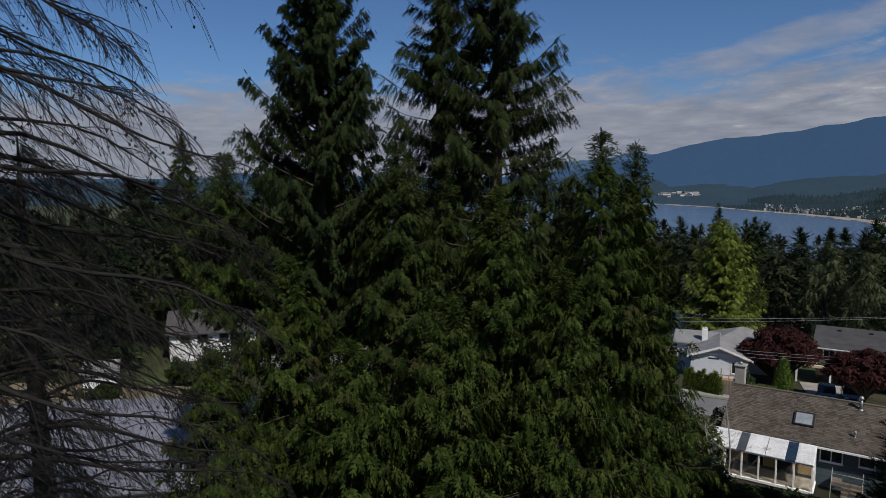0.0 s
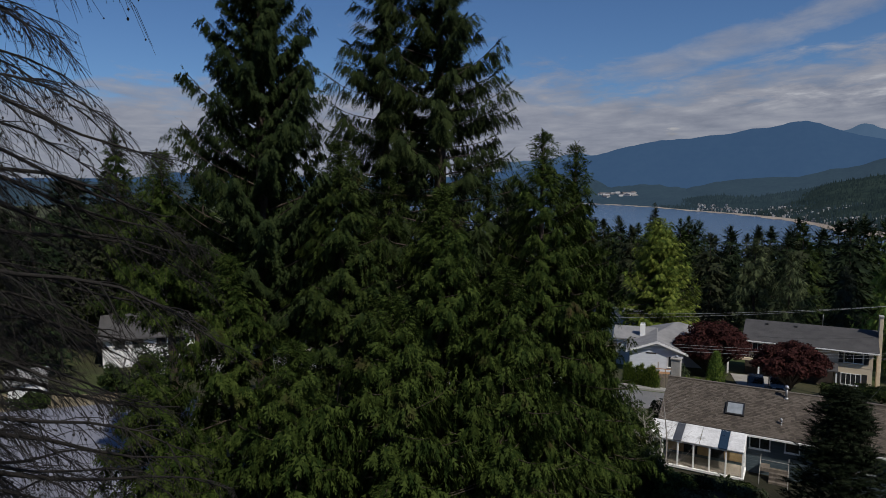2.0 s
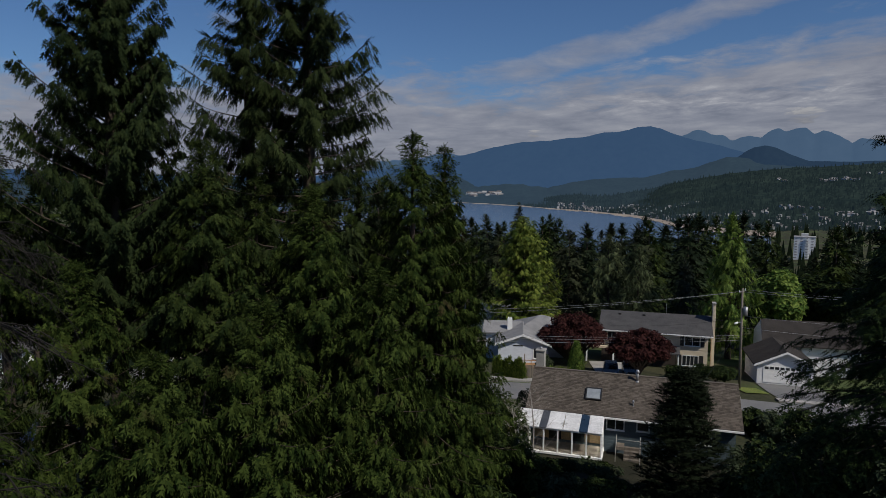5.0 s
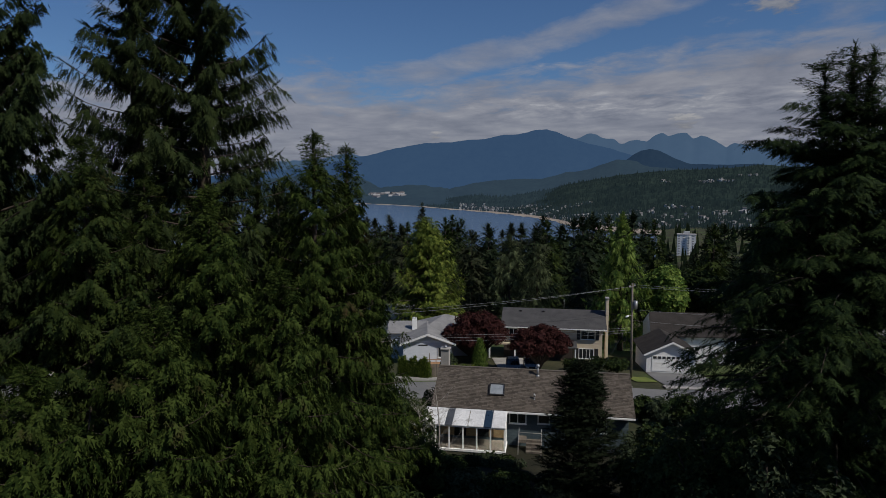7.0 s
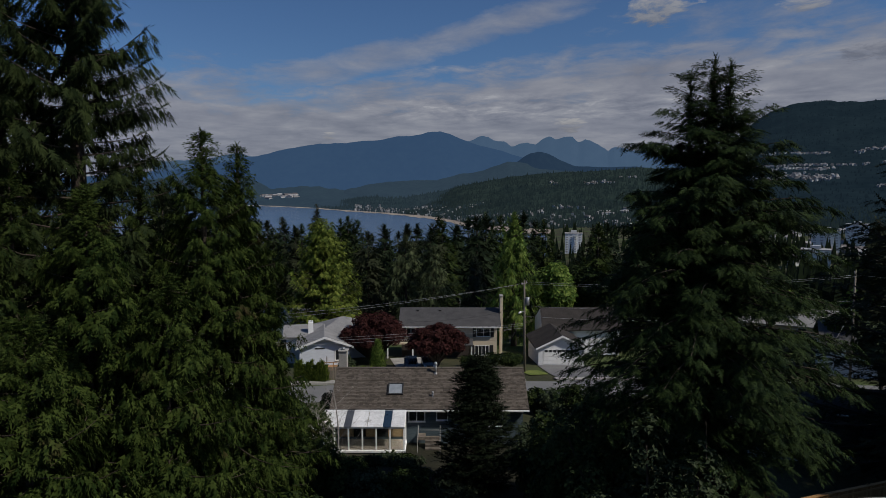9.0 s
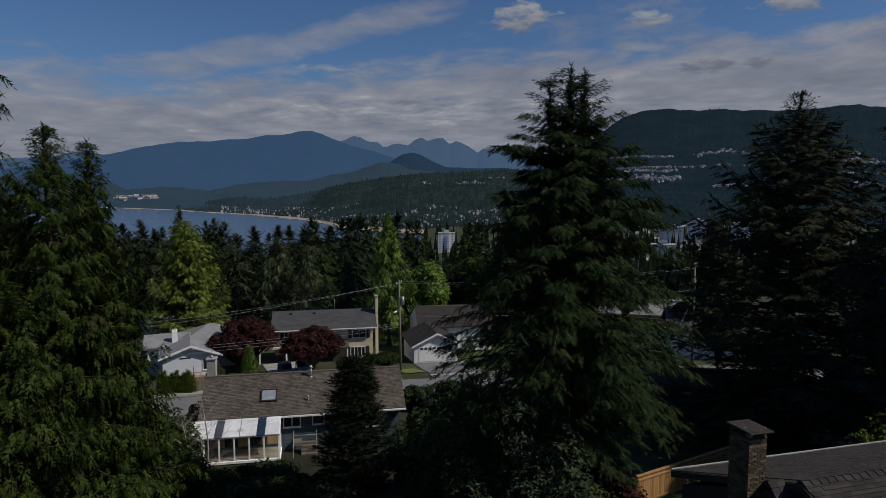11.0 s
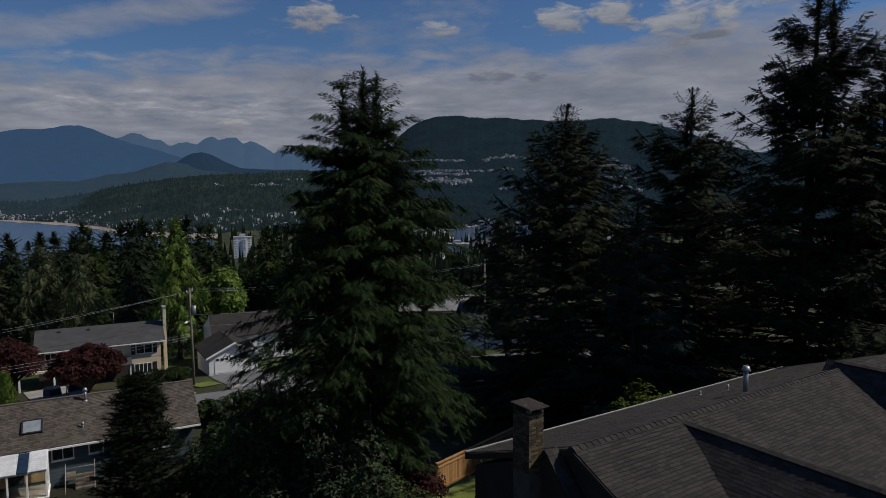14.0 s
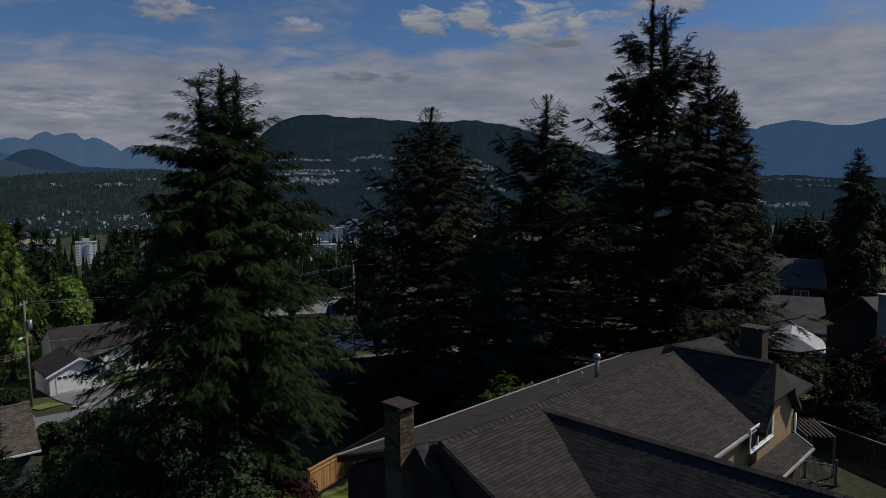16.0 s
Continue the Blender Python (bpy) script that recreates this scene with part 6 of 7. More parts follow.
# ---- broadleaved trees, shrubs and hedges ----
def leaf_mesh(name, centres, normals, sizes, mat, parent, r):
    """Small pointed leaves, a fan of four round every centre."""
    n = len(centres)
    out_v, out_f = [], []
    nx = unit(normals)
    ref = unit(r.normal(0, 1, (n, 3)))
    a = unit(np.cross(nx, ref))
    b = np.cross(nx, a)
    base = 0
    for k in range(3):
        th = 2.1 * k + r.uniform(-0.4, 0.4, n)
        d = np.cos(th)[:, None] * a + np.sin(th)[:, None] * b
        s = np.cross(nx, d)
        l = (sizes * r.uniform(0.7, 1.2, n))[:, None]
        droop = nx * (-0.25) * l
        p0, p1, p2, p3 = centres, centres + d * l * 0.5 + s * l * 0.30, centres + d * l + droop, centres + d * l * 0.5 - s * l * 0.30
        v = np.stack([p0, p1, p2, p3], 1)
        out_v.append(v)
    v = np.stack(out_v, 1)
    v = v.reshape(-1, 3)
    q = (np.arange(n * 3)[:, None] * 4 + np.arange(4)[None])
    return mesh_object(name, v, q, mat, parent)


def bush(name, p, size, mat, seed, count=1500, leaf=0.28, label="", category="shrub", trunk=0.0, lumps=9, group="", bark=None, lump=1.0):
    """A leafy crown of lumps; size (rx, ry, height of crown); trunk: height of the bare stem."""
    r = np.random.default_rng(seed)
    e = thing(name, Matrix.Translation(p), label, category, group)
    rx, ry, hz = size
    lc = unit(r.normal(0, 1, (lumps, 3))) * (r.uniform(0.02, 0.75, lumps) ** 0.33 * 0.95 if lumps > 100 else r.uniform(0.30, 0.82 if lump < 1 else 0.72, lumps))[:, None]
    lc[:, 2] = np.abs(lc[:, 2]) * 0.8 if trunk else lc[:, 2]
    lr = r.uniform(0.32, 0.52, lumps) * lump
    i = r.integers(0, lumps, count)
    d = unit(r.normal(0, 1, (count, 3)))
    rad = lr[i] * r.uniform(0.55, 1.08, count) ** 0.6
    c = lc[i] + d * rad[:, None]
    pos = np.stack([c[:, 0] * rx, c[:, 1] * ry, trunk + hz * 0.5 + c[:, 2] * hz * 0.55], -1)
    pos[:, 2] = np.maximum(pos[:, 2], 0.05)
    nor = unit(d + np.array([0, 0, 0.6]) + r.normal(0, 0.35, (count, 3)))
    leaf_mesh("crown", pos, nor, leaf * r.uniform(0.7, 1.3, count), mat, e, r)
    k = lumps
    tgt = np.stack([lc[:, 0] * rx, lc[:, 1] * ry, trunk + hz * 0.5 + lc[:, 2] * hz * 0.55], -1)
    tgt[:, 2] = np.maximum(tgt[:, 2], 0.3)
    s = np.linspace(0, 1, 5)[None, :, None]
    foot = np.array([0, 0, -0.2]) + 0 * tgt
    mid = np.array([0, 0, max(trunk, 0.15) + 0.1 * hz]) + 0 * tgt
    paths = np.where(s < 0.4, foot[:, None] + (mid - foot)[:, None] * s / 0.4, mid[:, None] + (tgt - mid)[:, None] * (s - 0.4) / 0.6)
    radii = np.repeat((0.018 * (hz + trunk) * np.linspace(1, 0.25, 5))[None], k, 0)
    v, f = tube_arrays(paths, radii, 5)
    mesh_object("trunk", v, f, bark or BARK, e, smooth=True)
    return e


def bush_at(name, b, d, rx, h, mat, seed, dz=0.0, **kw):
    return bush(name, on_ground(b, d, dz - 0.05), (rx, rx, h), mat, seed, **kw)


bush_at("maple_tree", 28.06, 88, 5.0, 8.4, MAPLE, 51, dz=-1.0, count=9000, leaf=0.34, trunk=0.4, lumps=170, lump=0.36, label="rounded dark purple maple in full leaf", category="tree")
bush_at("maple_tree", 33.89, 80, 4.4, 6.2, MAPLE, 52, count=8000, leaf=0.34, trunk=0.6, lumps=170, lump=0.36, label="spreading dark red maple before a beige house", category="tree")
bush_at("broadleaf_tree", 44.61, 115, 4.4, 12.5, FRESH, 53, count=3600, leaf=0.75, trunk=3.0, lumps=18, label="bright green sunlit broadleaf tree", category="tree")
bush_at("broadleaf_tree", 47.75, 125, 5.0, 12.0, LEAFY, 54, count=2600, leaf=0.8, trunk=3.0, lumps=16, label="green broadleaf tree by the wood", category="tree")
bush_at("rhododendron", 40.05, 84, 2.6, 2.6, LEAFY, 55, count=1300, leaf=0.3, label="rounded green evergreen shrub")
bush_at("shrub", 36.71, 83, 1.6, 1.8, LEAFY, 56, count=700, leaf=0.28, label="green garden shrub by a drive")
bush_at("shrub", 25.64, 79, 1.2, 2.4, LEAFY_GREY, 57, count=600, leaf=0.35, label="spiky grey-green garden shrub")
for k, (b, d, rx, h, mt, lf) in enumerate(((24.04, 55, 1.2, 3.0, FOREST, 0.22), (21.32, 46, 2.6, 5.0, CEDAR_DARK, 0.3), (19.32, 40, 2.6, 7.0, LEAFY, 0.28), (22.24, 38, 2.0, 4.2, LEAFY, 0.24), (24.55, 38.0, 2.2, 2.4, LEAFY, 0.26), (27.56, 37.0, 2.4, 2.0, LEAFY_GREY, 0.24), (30.58, 36.5, 2.0, 2.0, LEAFY, 0.24), (29.07, 31.0, 2.4, 2.6, LEAFY, 0.26), (33.09, 31.5, 2.6, 1.8, LEAFY, 0.22), (43.00, 44, 2.0, 3.4, LEAFY_GREY, 0.24), (44.74, 38, 2.8, 5.2, LEAFY, 0.26), (46.80, 31, 3.3, 9.0, THICKET, 0.24), (50.41, 28, 3.3, 9.6, THICKET, 0.22), (53.47, 26.0, 2.9, 8.7, LEAFY_GREY, 0.22), (49.38, 24.0, 2.9, 6.0, THICKET, 0.22), (56.34, 24.5, 2.6, 7.6, LEAFY_GREY, 0.2), (58.06, 25.0, 2.6, 6.9, THICKET, 0.2), (59.20, 23.5, 2.2, 3.6, THICKET, 0.22), (54.53, 22.0, 2.6, 4.3, THICKET, 0.2), (58.62, 20.5, 2.4, 2.9, LEAFY_GREY, 0.2), (48.39, 20.5, 2.6, 3.1, THICKET, 0.2), (43.23, 26.0, 2.6, 3.6, THICKET, 0.22), (40.17, 24.0, 2.4, 2.0, LEAFY, 0.2), (25.55, 31, 2.2, 2.6, LEAFY, 0.22), (21.04, 30, 2.2, 3.8, LEAFY, 0.24))):
    bush_at("shrub", b, d, rx, h, mt, 60 + k, count=2200 if h > 5 else 1000, leaf=lf, lumps=24, lump=0.75, label="dense leafy green shrub on the slope", group="shrubs on the slope")
bush_at("maple_tree", 60.80, 29.5, 2.4, 5.0, MAPLE, 81, count=3200, leaf=0.24, trunk=0.8, lumps=14, label="dark purple-leaved maple in deep shade", category="tree")
for k, (b, d, rx, h, mt) in enumerate(((70.41, 34, 2.0, 3.6, LEAFY), (79.15, 33.0, 2.4, 3.0, HEDGE), (82.19, 33.5, 2.2, 3.2, LEAFY), (72.99, 35, 2.2, 3.0, LEAFY), (91.31, 36.5, 2.6, 6.5, LEAFY), (87.72, 38, 2.6, 5.5, LEAFY), (105.26, 44, 1.6, 5.6, FOREST), (108.06, 47, 2.2, 5.4, LEAFY), (111.08, 49, 2.8, 5.6, MAPLE), (114.52, 48, 3.0, 5.8, MAPLE), (110.52, 45, 1.6, 3.0, FOREST), (113.35, 62, 4, 7, FOREST), (107.59, 90, 5, 9, FOREST), (110.24, 72, 4, 8, FOREST), (102.01, 90, 5, 9, FOREST), (104.48, 110, 6, 12, FOREST))):
    bush_at("shrub", b, d, rx, h, mt, 90 + k, count=800, leaf=0.25 if d < 50 else 0.5, lumps=10, label="leafy shrub beside the neighbouring houses", group="shrubs by the houses")
for k, (b, d, rx, h, mt) in enumerate(((42.49, 60, 1.8, 2.4, LEAFY), (44.42, 59, 2.2, 2.8, LEAFY_GREY), (46.45, 58, 2.2, 3.4, LEAFY), (48.69, 57, 2.2, 3.4, FOREST), (-20.59, 79, 3.4, 5.0, FOREST), (-17.78, 79, 3.2, 5.0, FOREST), (-22.89, 77, 2.2, 3.4, LEAFY), (-28.78, 70, 2.6, 2.6, LEAFY), (-31.72, 58, 2.0, 2.4, FOREST))):
    bush_at("shrub", b, d, rx, h, mt, 400 + k, count=900, leaf=0.3, lumps=18, lump=0.8, label="leafy green shrub beside a road or yard", group="garden shrubs")
bush_at("shrub", 82.4, 36.5, 2.4, 36.5 * math.tan(radians(-16.0)) + 20 - on_ground(82.4, 36.5).z, HEDGE, 131, count=2600, leaf=0.2, lumps=26, lump=0.7, label="sunlit yellow-green shrub behind a roof")
# undergrowth before the blue bungalow
rng = np.random.default_rng(71)
for k in range(58):
    b, d = (rng.uniform(19, 37), rng.uniform(30, 45.5)) if k < 46 else (rng.uniform(40, 50), rng.uniform(36, 58))
    bush_at("shrub", b, d, rng.uniform(0.8, 1.8), rng.uniform(0.5, 1.3), (LEAFY, LEAFY_GREY, FOREST)[k % 3], 310 + k, count=280, leaf=0.25, lumps=7, label="low dark shrub in rough grass", group="undergrowth")
# distant broadleaf trees between the roofs down the slope
rng = np.random.default_rng(77)
for k in range(26):
    b, d = rng.uniform(58, 72), rng.uniform(75, 230)
    bush_at("broadleaf_tree", b, d, rng.uniform(2.5, 5), rng.uniform(6, 11), (LEAFY, FOREST, FRESH, LEAFY_GREY)[k % 4], 200 + k, count=360, leaf=1.0, trunk=1.5, lumps=9, label="broadleaf tree among roofs down the slope", category="tree", group="trees among roofs")
for k in range(20):
    b, d = rng.uniform(97, 118), rng.uniform(95, 260)
    bush_at("broadleaf_tree", b, d, rng.uniform(4, 7), rng.uniform(11, 19), (FOREST, SPRUCE)[k % 2], 240 + k, count=420, leaf=1.2, trunk=1.0, lumps=9, label="dark tree behind the neighbouring roofs", category="tree", group="trees behind roofs")
for k in range(26):
    b, d = rng.uniform(-38, -12), rng.uniform(96, 135)
    bush_at("broadleaf_tree", b, d, rng.uniform(4, 6), rng.uniform(12, 18), (FOREST, SPRUCE)[k % 2], 280 + k, count=420, leaf=0.95, trunk=1.0, lumps=10, label="dark leafy tree behind the yards", category="tree", group="trees behind the yards")


def hedge_cone(p, h, rad, mat, seed, label, name="hedge_conifer", group=""):
    r = np.random.default_rng(seed)
    e = thing(name, Matrix.Translation(p), label, "hedge", group)
    n = int(420 * h * rad)
    z = r.random(n) * h
    a = r.uniform(0, 6.28, n)
    rr = rad * np.minimum(1, (1.05 - z / h) * 1.7) ** 0.8 * r.uniform(0.6, 1.0, n)
    o = np.stack([np.cos(a) * rr, np.sin(a) * rr, z], -1)
    along = np.stack([np.cos(a) * 0.5, np.sin(a) * 0.5, 1.0 + 0 * a], -1) + r.normal(0, 0.25, (n, 3))
    nor = np.stack([np.cos(a), np.sin(a), 0.2 + 0 * a], -1)
    fronds_mesh("foliage", "cedar", o, along, nor, r.uniform(0.26, 0.42, n), mat, e, 1.4)
    tube("stem", [(0, 0, -0.2), (0, 0, h * 0.7)], 0.06, 0.02, BARK, e)
    return e


for k in range(9):
    b = 21.2 + 0.32 * k
    hedge_cone(on_ground(b, 75.5 - 0.2 * k, -0.1), 2.3 + 0.3 * math.sin(k * 2.1), 0.36, HEDGE, 120 + k, "clipped green cedar hedge plant", group="hedge along the street")
for k in range(9):
    b = 26.0 + 0.24 * k
    hedge_cone(on_ground(b, 74.5, -0.1), 1.5 + 0.15 * math.sin(k * 1.7), 0.45, HEDGE, 130 + k, "small green cedar hedge plant", group="low hedge along the street")
hedge_cone(on_ground(28.46, 78, -0.1), 4.4, 1.0, FRESH, 140, "bright green clipped cone conifer", "cone_conifer")
fp = thing("fence_panel", frame_of(*on_ground(23.93, 75)[:2], 0.9, -0.42, on_ground(23.93, 75).z), "grey wooden fence and gate along the street", "fence")
for k in range(16):
    box("board", (k * 0.14, 0, -0.2), (k * 0.14 + 0.12, 0.03, 1.7), WOOD_GREY, fp)
tube("post", [(-0.1, 0, -0.3), (-0.1, 0, 3.0)], 0.06, 0.06, WOOD_GREY, fp)

# ---- street poles and wires ----
def pole(name, p, h, lean, label, arm=True, can=True):
    e = thing(name, Matrix.Translation(p), label, "pole")
    tube("shaft", [(0, 0, -0.5), (lean[0] * 0.5, lean[1] * 0.5, h * 0.5), (lean[0], lean[1], h)], 0.17, 0.11, WOOD_POLE, e, 10)
    if arm:
        tube("crossarm", [(lean[0] - 0.9, lean[1] - 0.5, h - 0.4), (lean[0] + 0.9, lean[1] + 0.5, h - 0.4)], 0.05, 0.05, WOOD_POLE, e)
        for s in (-0.8, 0, 0.8):
            tube("insulator", [(lean[0] + s, lean[1] + s * 0.55, h - 0.4), (lean[0] + s, lean[1] + s * 0.55, h - 0.12)], 0.05, 0.035, PAINT_WHITE, e)
    if can:
        tube("transformer", [(lean[0] * 0.8 + 0.3, lean[1] * 0.8 - 0.25, h - 3.2), (lean[0] * 0.8 + 0.3, lean[1] * 0.8 - 0.25, h - 2.2)], 0.26, 0.26, METAL_GREY, e, 12)
        tube("bracket", [(lean[0], lean[1], h * 0.66), (lean[0] - 0.8, lean[1] - 0.3, h * 0.665)], 0.04, 0.04, METAL_GREY, e)
        tube("lamp_head", [(lean[0] - 0.8, lean[1] - 0.3, h * 0.665), (lean[0] - 1.3, lean[1] - 0.45, h * 0.66)], 0.12, 0.10, PAINT_WHITE, e)
    return e


P1, P2 = Vector((54.78, 61.04, -3.4)), Vector((83.34, 34.19, -2.6))
pole("utility_pole", P1, 11.9, (-0.15, 0.05), "weathered wooden utility pole with transformer and street lamp")
pole("utility_pole", P2, 13.1, (0.1, 0.1), "weathered wooden utility pole with a crossarm", can=False)
P0 = Vector((14.0, 80.0, ground_at((14, 80))))


def wire(a, b, sag, mat=None, rad=0.011):
    pts = [Vector(a).lerp(Vector(b), k / 14) - Vector((0, 0, sag * 4 * (k / 14) * (1 - k / 14))) for k in range(15)]
    e = tube("overhead_wire", pts, rad, rad, mat or CABLE, None, 4)
    return tagged(e, "thin overhead wire slung between street poles", "wire", group="overhead wires")


for dz, dx, low in ((11.6, -0.6, 6.2), (11.5, 0.6, 6.6), (6.3, 0.0, 4.6), (6.0, 0.1, 4.2), (5.7, 0.0, 3.7)):
    wire(P1 + Vector((dx, dx * 0.5, dz)), P0 + Vector((dx, dx, low)), 0.7, CABLE_PALE, 0.011)
for dz, dx in ((11.6, -0.8), (11.6, 0.8), (8.6, 0.0), (7.2, 0.0)):
    wire(P1 + Vector((dx, dx * 0.5, dz)), P2 + Vector((dx, dx * 0.5, dz + 0.9)), 0.8, CABLE_PALE, 0.012)
for dz in (12.6, 9.2):
    wire(P2 + Vector((0, 0, dz)), Vector((98, -4, 11.5 + (dz - 12.6))), 0.9, CABLE_PALE, 0.013)
wire(P1 + Vector((0, 0, 8.4)), Vector((48.0, 80.0, 0.6)), 0.5)
wire(P1 + Vector((0, 0, 8.0)), Vector((33.0, 42.0, 3.6)), 0.5)
wire(P2 + Vector((0, 0, 9.0)), Vector((52.0, 24.0, 6.0)), 0.6, CABLE_PALE)

# ---- parked car ----
def parked_car(p, turn, paint, label):
    e = thing("car", pose(p.x, p.y, p.z, 0, 0, turn), label, "car")
    prism("body", [(-2.2, -0.88, 0.3), (-2.25, -0.88, 0.75), (-1.3, -0.88, 0.92), (1.0, -0.88, 0.95), (2.15, -0.88, 0.85), (2.2, -0.88, 0.35)], (0, 1.76, 0), paint, e)
    prism("cabin", [(-1.3, -0.78, 0.92), (-0.6, -0.74, 1.45), (0.9, -0.74, 1.47), (1.7, -0.78, 0.94)], (0, 1.54, 0), GLASS_DARK, e)
    prism("roof", [(-0.62, -0.76, 1.44), (-0.5, -0.74, 1.50), (0.8, -0.74, 1.52), (0.95, -0.76, 1.46)], (0, 1.5, 0), paint, e)
    for x in (-1.35, 1.35):
        for y in (-0.8, 0.8):
            w = new("wheel")
            w.parent = e
            tube("tyre", [(x, y - 0.1, 0.33), (x, y + 0.1, 0.33)], 0.33, 0.33, RUBBER, w, 16)
            tube("rim", [(x, y - 0.11, 0.33), (x, y + 0.11, 0.33)], 0.2, 0.2, METAL_GREY, w, 12)
    for y in (-0.6, 0.6):
        box("headlight", (-2.27, y - 0.18, 0.62), (-2.2, y + 0.18, 0.76), PAINT_WHITE, e)
    return e


parked_car(on_ground(31.48, 82.5, 0.1), 60, CAR_DARK, "dark parked car on a concrete drive")
parked_car(on_ground(33.09, 84.0, 0.1), 62, CAR_DARK, "dark parked car beside a maple")

# ---- fence beside the near house, canopy, gate and trellis ----
fa, fb = Vector((33.2, 16.45)), Vector((42.2, 13.95))
fd = (fb - fa).normalized()
fz = 1.7
fn = thing("board_fence", frame_of(fa.x, fa.y, fd.x, fd.y, fz), "new honey-coloured cedar board fence with cap rail", "fence")
ln = (fb - fa).length
n = int(ln / 0.15)
for k in range(n):
    box("board", (k * 0.15, 0, 0.05), (k * 0.15 + 0.135, 0.025, 1.75), WOOD_FENCE, fn)
for k in range(4):
    box("post", (k * ln / 3 - 0.06, 0.03, -0.6), (k * ln / 3 + 0.06, 0.15, 1.85), WOOD_FENCE, fn)
box("cap_rail", (-0.1, -0.06, 1.76), (ln + 0.1, 0.14, 1.82), WOOD_FENCE, fn)
for z in (0.15, 1.5):
    box("rail", (0, -0.05, z), (ln, -0.005, z + 0.1), WOOD_FENCE, fn)
tp = pose(*on_ground(105.55, 59)[:2], 4.6, 0, 0, -14)
tent = thing("canopy", tp, "white canvas canopy pitched in a yard", "canopy")
bm = bmesh.new()
ring = []
for x, y in ((-3.0, -2.1), (-1.0, -2.2), (1.0, -2.2), (3.0, -2.1), (3.1, 0), (3.0, 2.1), (0, 2.2), (-3.0, 2.1), (-3.1, 0)):
    ring.append(bm.verts.new((x, y, 2.9 + 0.10 * math.sin(x * 2 + y))))
r1, r2 = bm.verts.new((-2.0, 0.3, 4.1)), bm.verts.new((2.1, 0.2, 4.3))
for f in ((0, 1, r1), (1, 2, r2, r1), (2, 3, r2), (3, 4, r2), (4, 5, r2), (5, 6, r2), (6, r1, r2), (6, 7, r1), (7, 8, r1), (8, 0, r1)):
    bm.faces.new([ring[k] if isinstance(k, int) else k for k in f])
bmesh.ops.solidify(bm, geom=bm.faces[:], thickness=0.04)
part("canvas", bm, TARP, tent)
for x, y in ((-2.9, -2.0), (2.9, -2.0), (2.9, 2.0), (-2.9, 2.0)):
    tube("leg", [(x, y, -1.3), (x, y, 2.95)], 0.04, 0.04, METAL_GREY, tent)
gate = thing("garden_gate", pose(37.37, -10.87, 3.85, 0, 0, -101), "dark metal garden gate between posts", "gate")
for x in (0.0, 2.0):
    box("post", (x - 0.06, -0.06, -0.4), (x + 0.06, 0.06, 1.7), WOOD_GREY, gate)
for z in (0.25, 1.35):
    box("rail", (0.06, -0.02, z), (1.94, 0.02, z + 0.05), METAL_GREY, gate)
for k in range(13):
    tube("bar", [(0.15 + k * 0.14, 0, 0.27), (0.15 + k * 0.14, 0, 1.38)], 0.012, 0.012, METAL_GREY, gate, 5)
tr = thing("trellis", pose(37.95, -13.06, 6.4, 0, 0, 6), "dark timber pergola slats", "pergola")
for k in range(7):
    box("slat", (0.0, k * 0.24, 0.0), (3.0, k * 0.24 + 0.05, 0.08), WOOD_GREY, tr)
for y in (0.0, 1.44):
    box("beam", (0, y, -0.12), (3.0, y + 0.1, -0.002), WOOD_GREY, tr)
    for x in (0.0, 2.9):
        box("post", (x, y, -2.6), (x + 0.1, y + 0.1, -0.122), WOOD_GREY, tr)
f2 = thing("dark_fence", frame_of(42.38, -13.46, -0.802, -0.597, 3.98), "dark board fence with a pale cap rail", "fence")
for k in range(40):
    box("board", (k * 0.2, 0, -0.4), (k * 0.2 + 0.185, 0.03, 1.8), WALL_DARK, f2)
box("cap_rail", (0, -0.05, 1.81), (8.0, 0.09, 1.88), WOOD_GREY, f2)


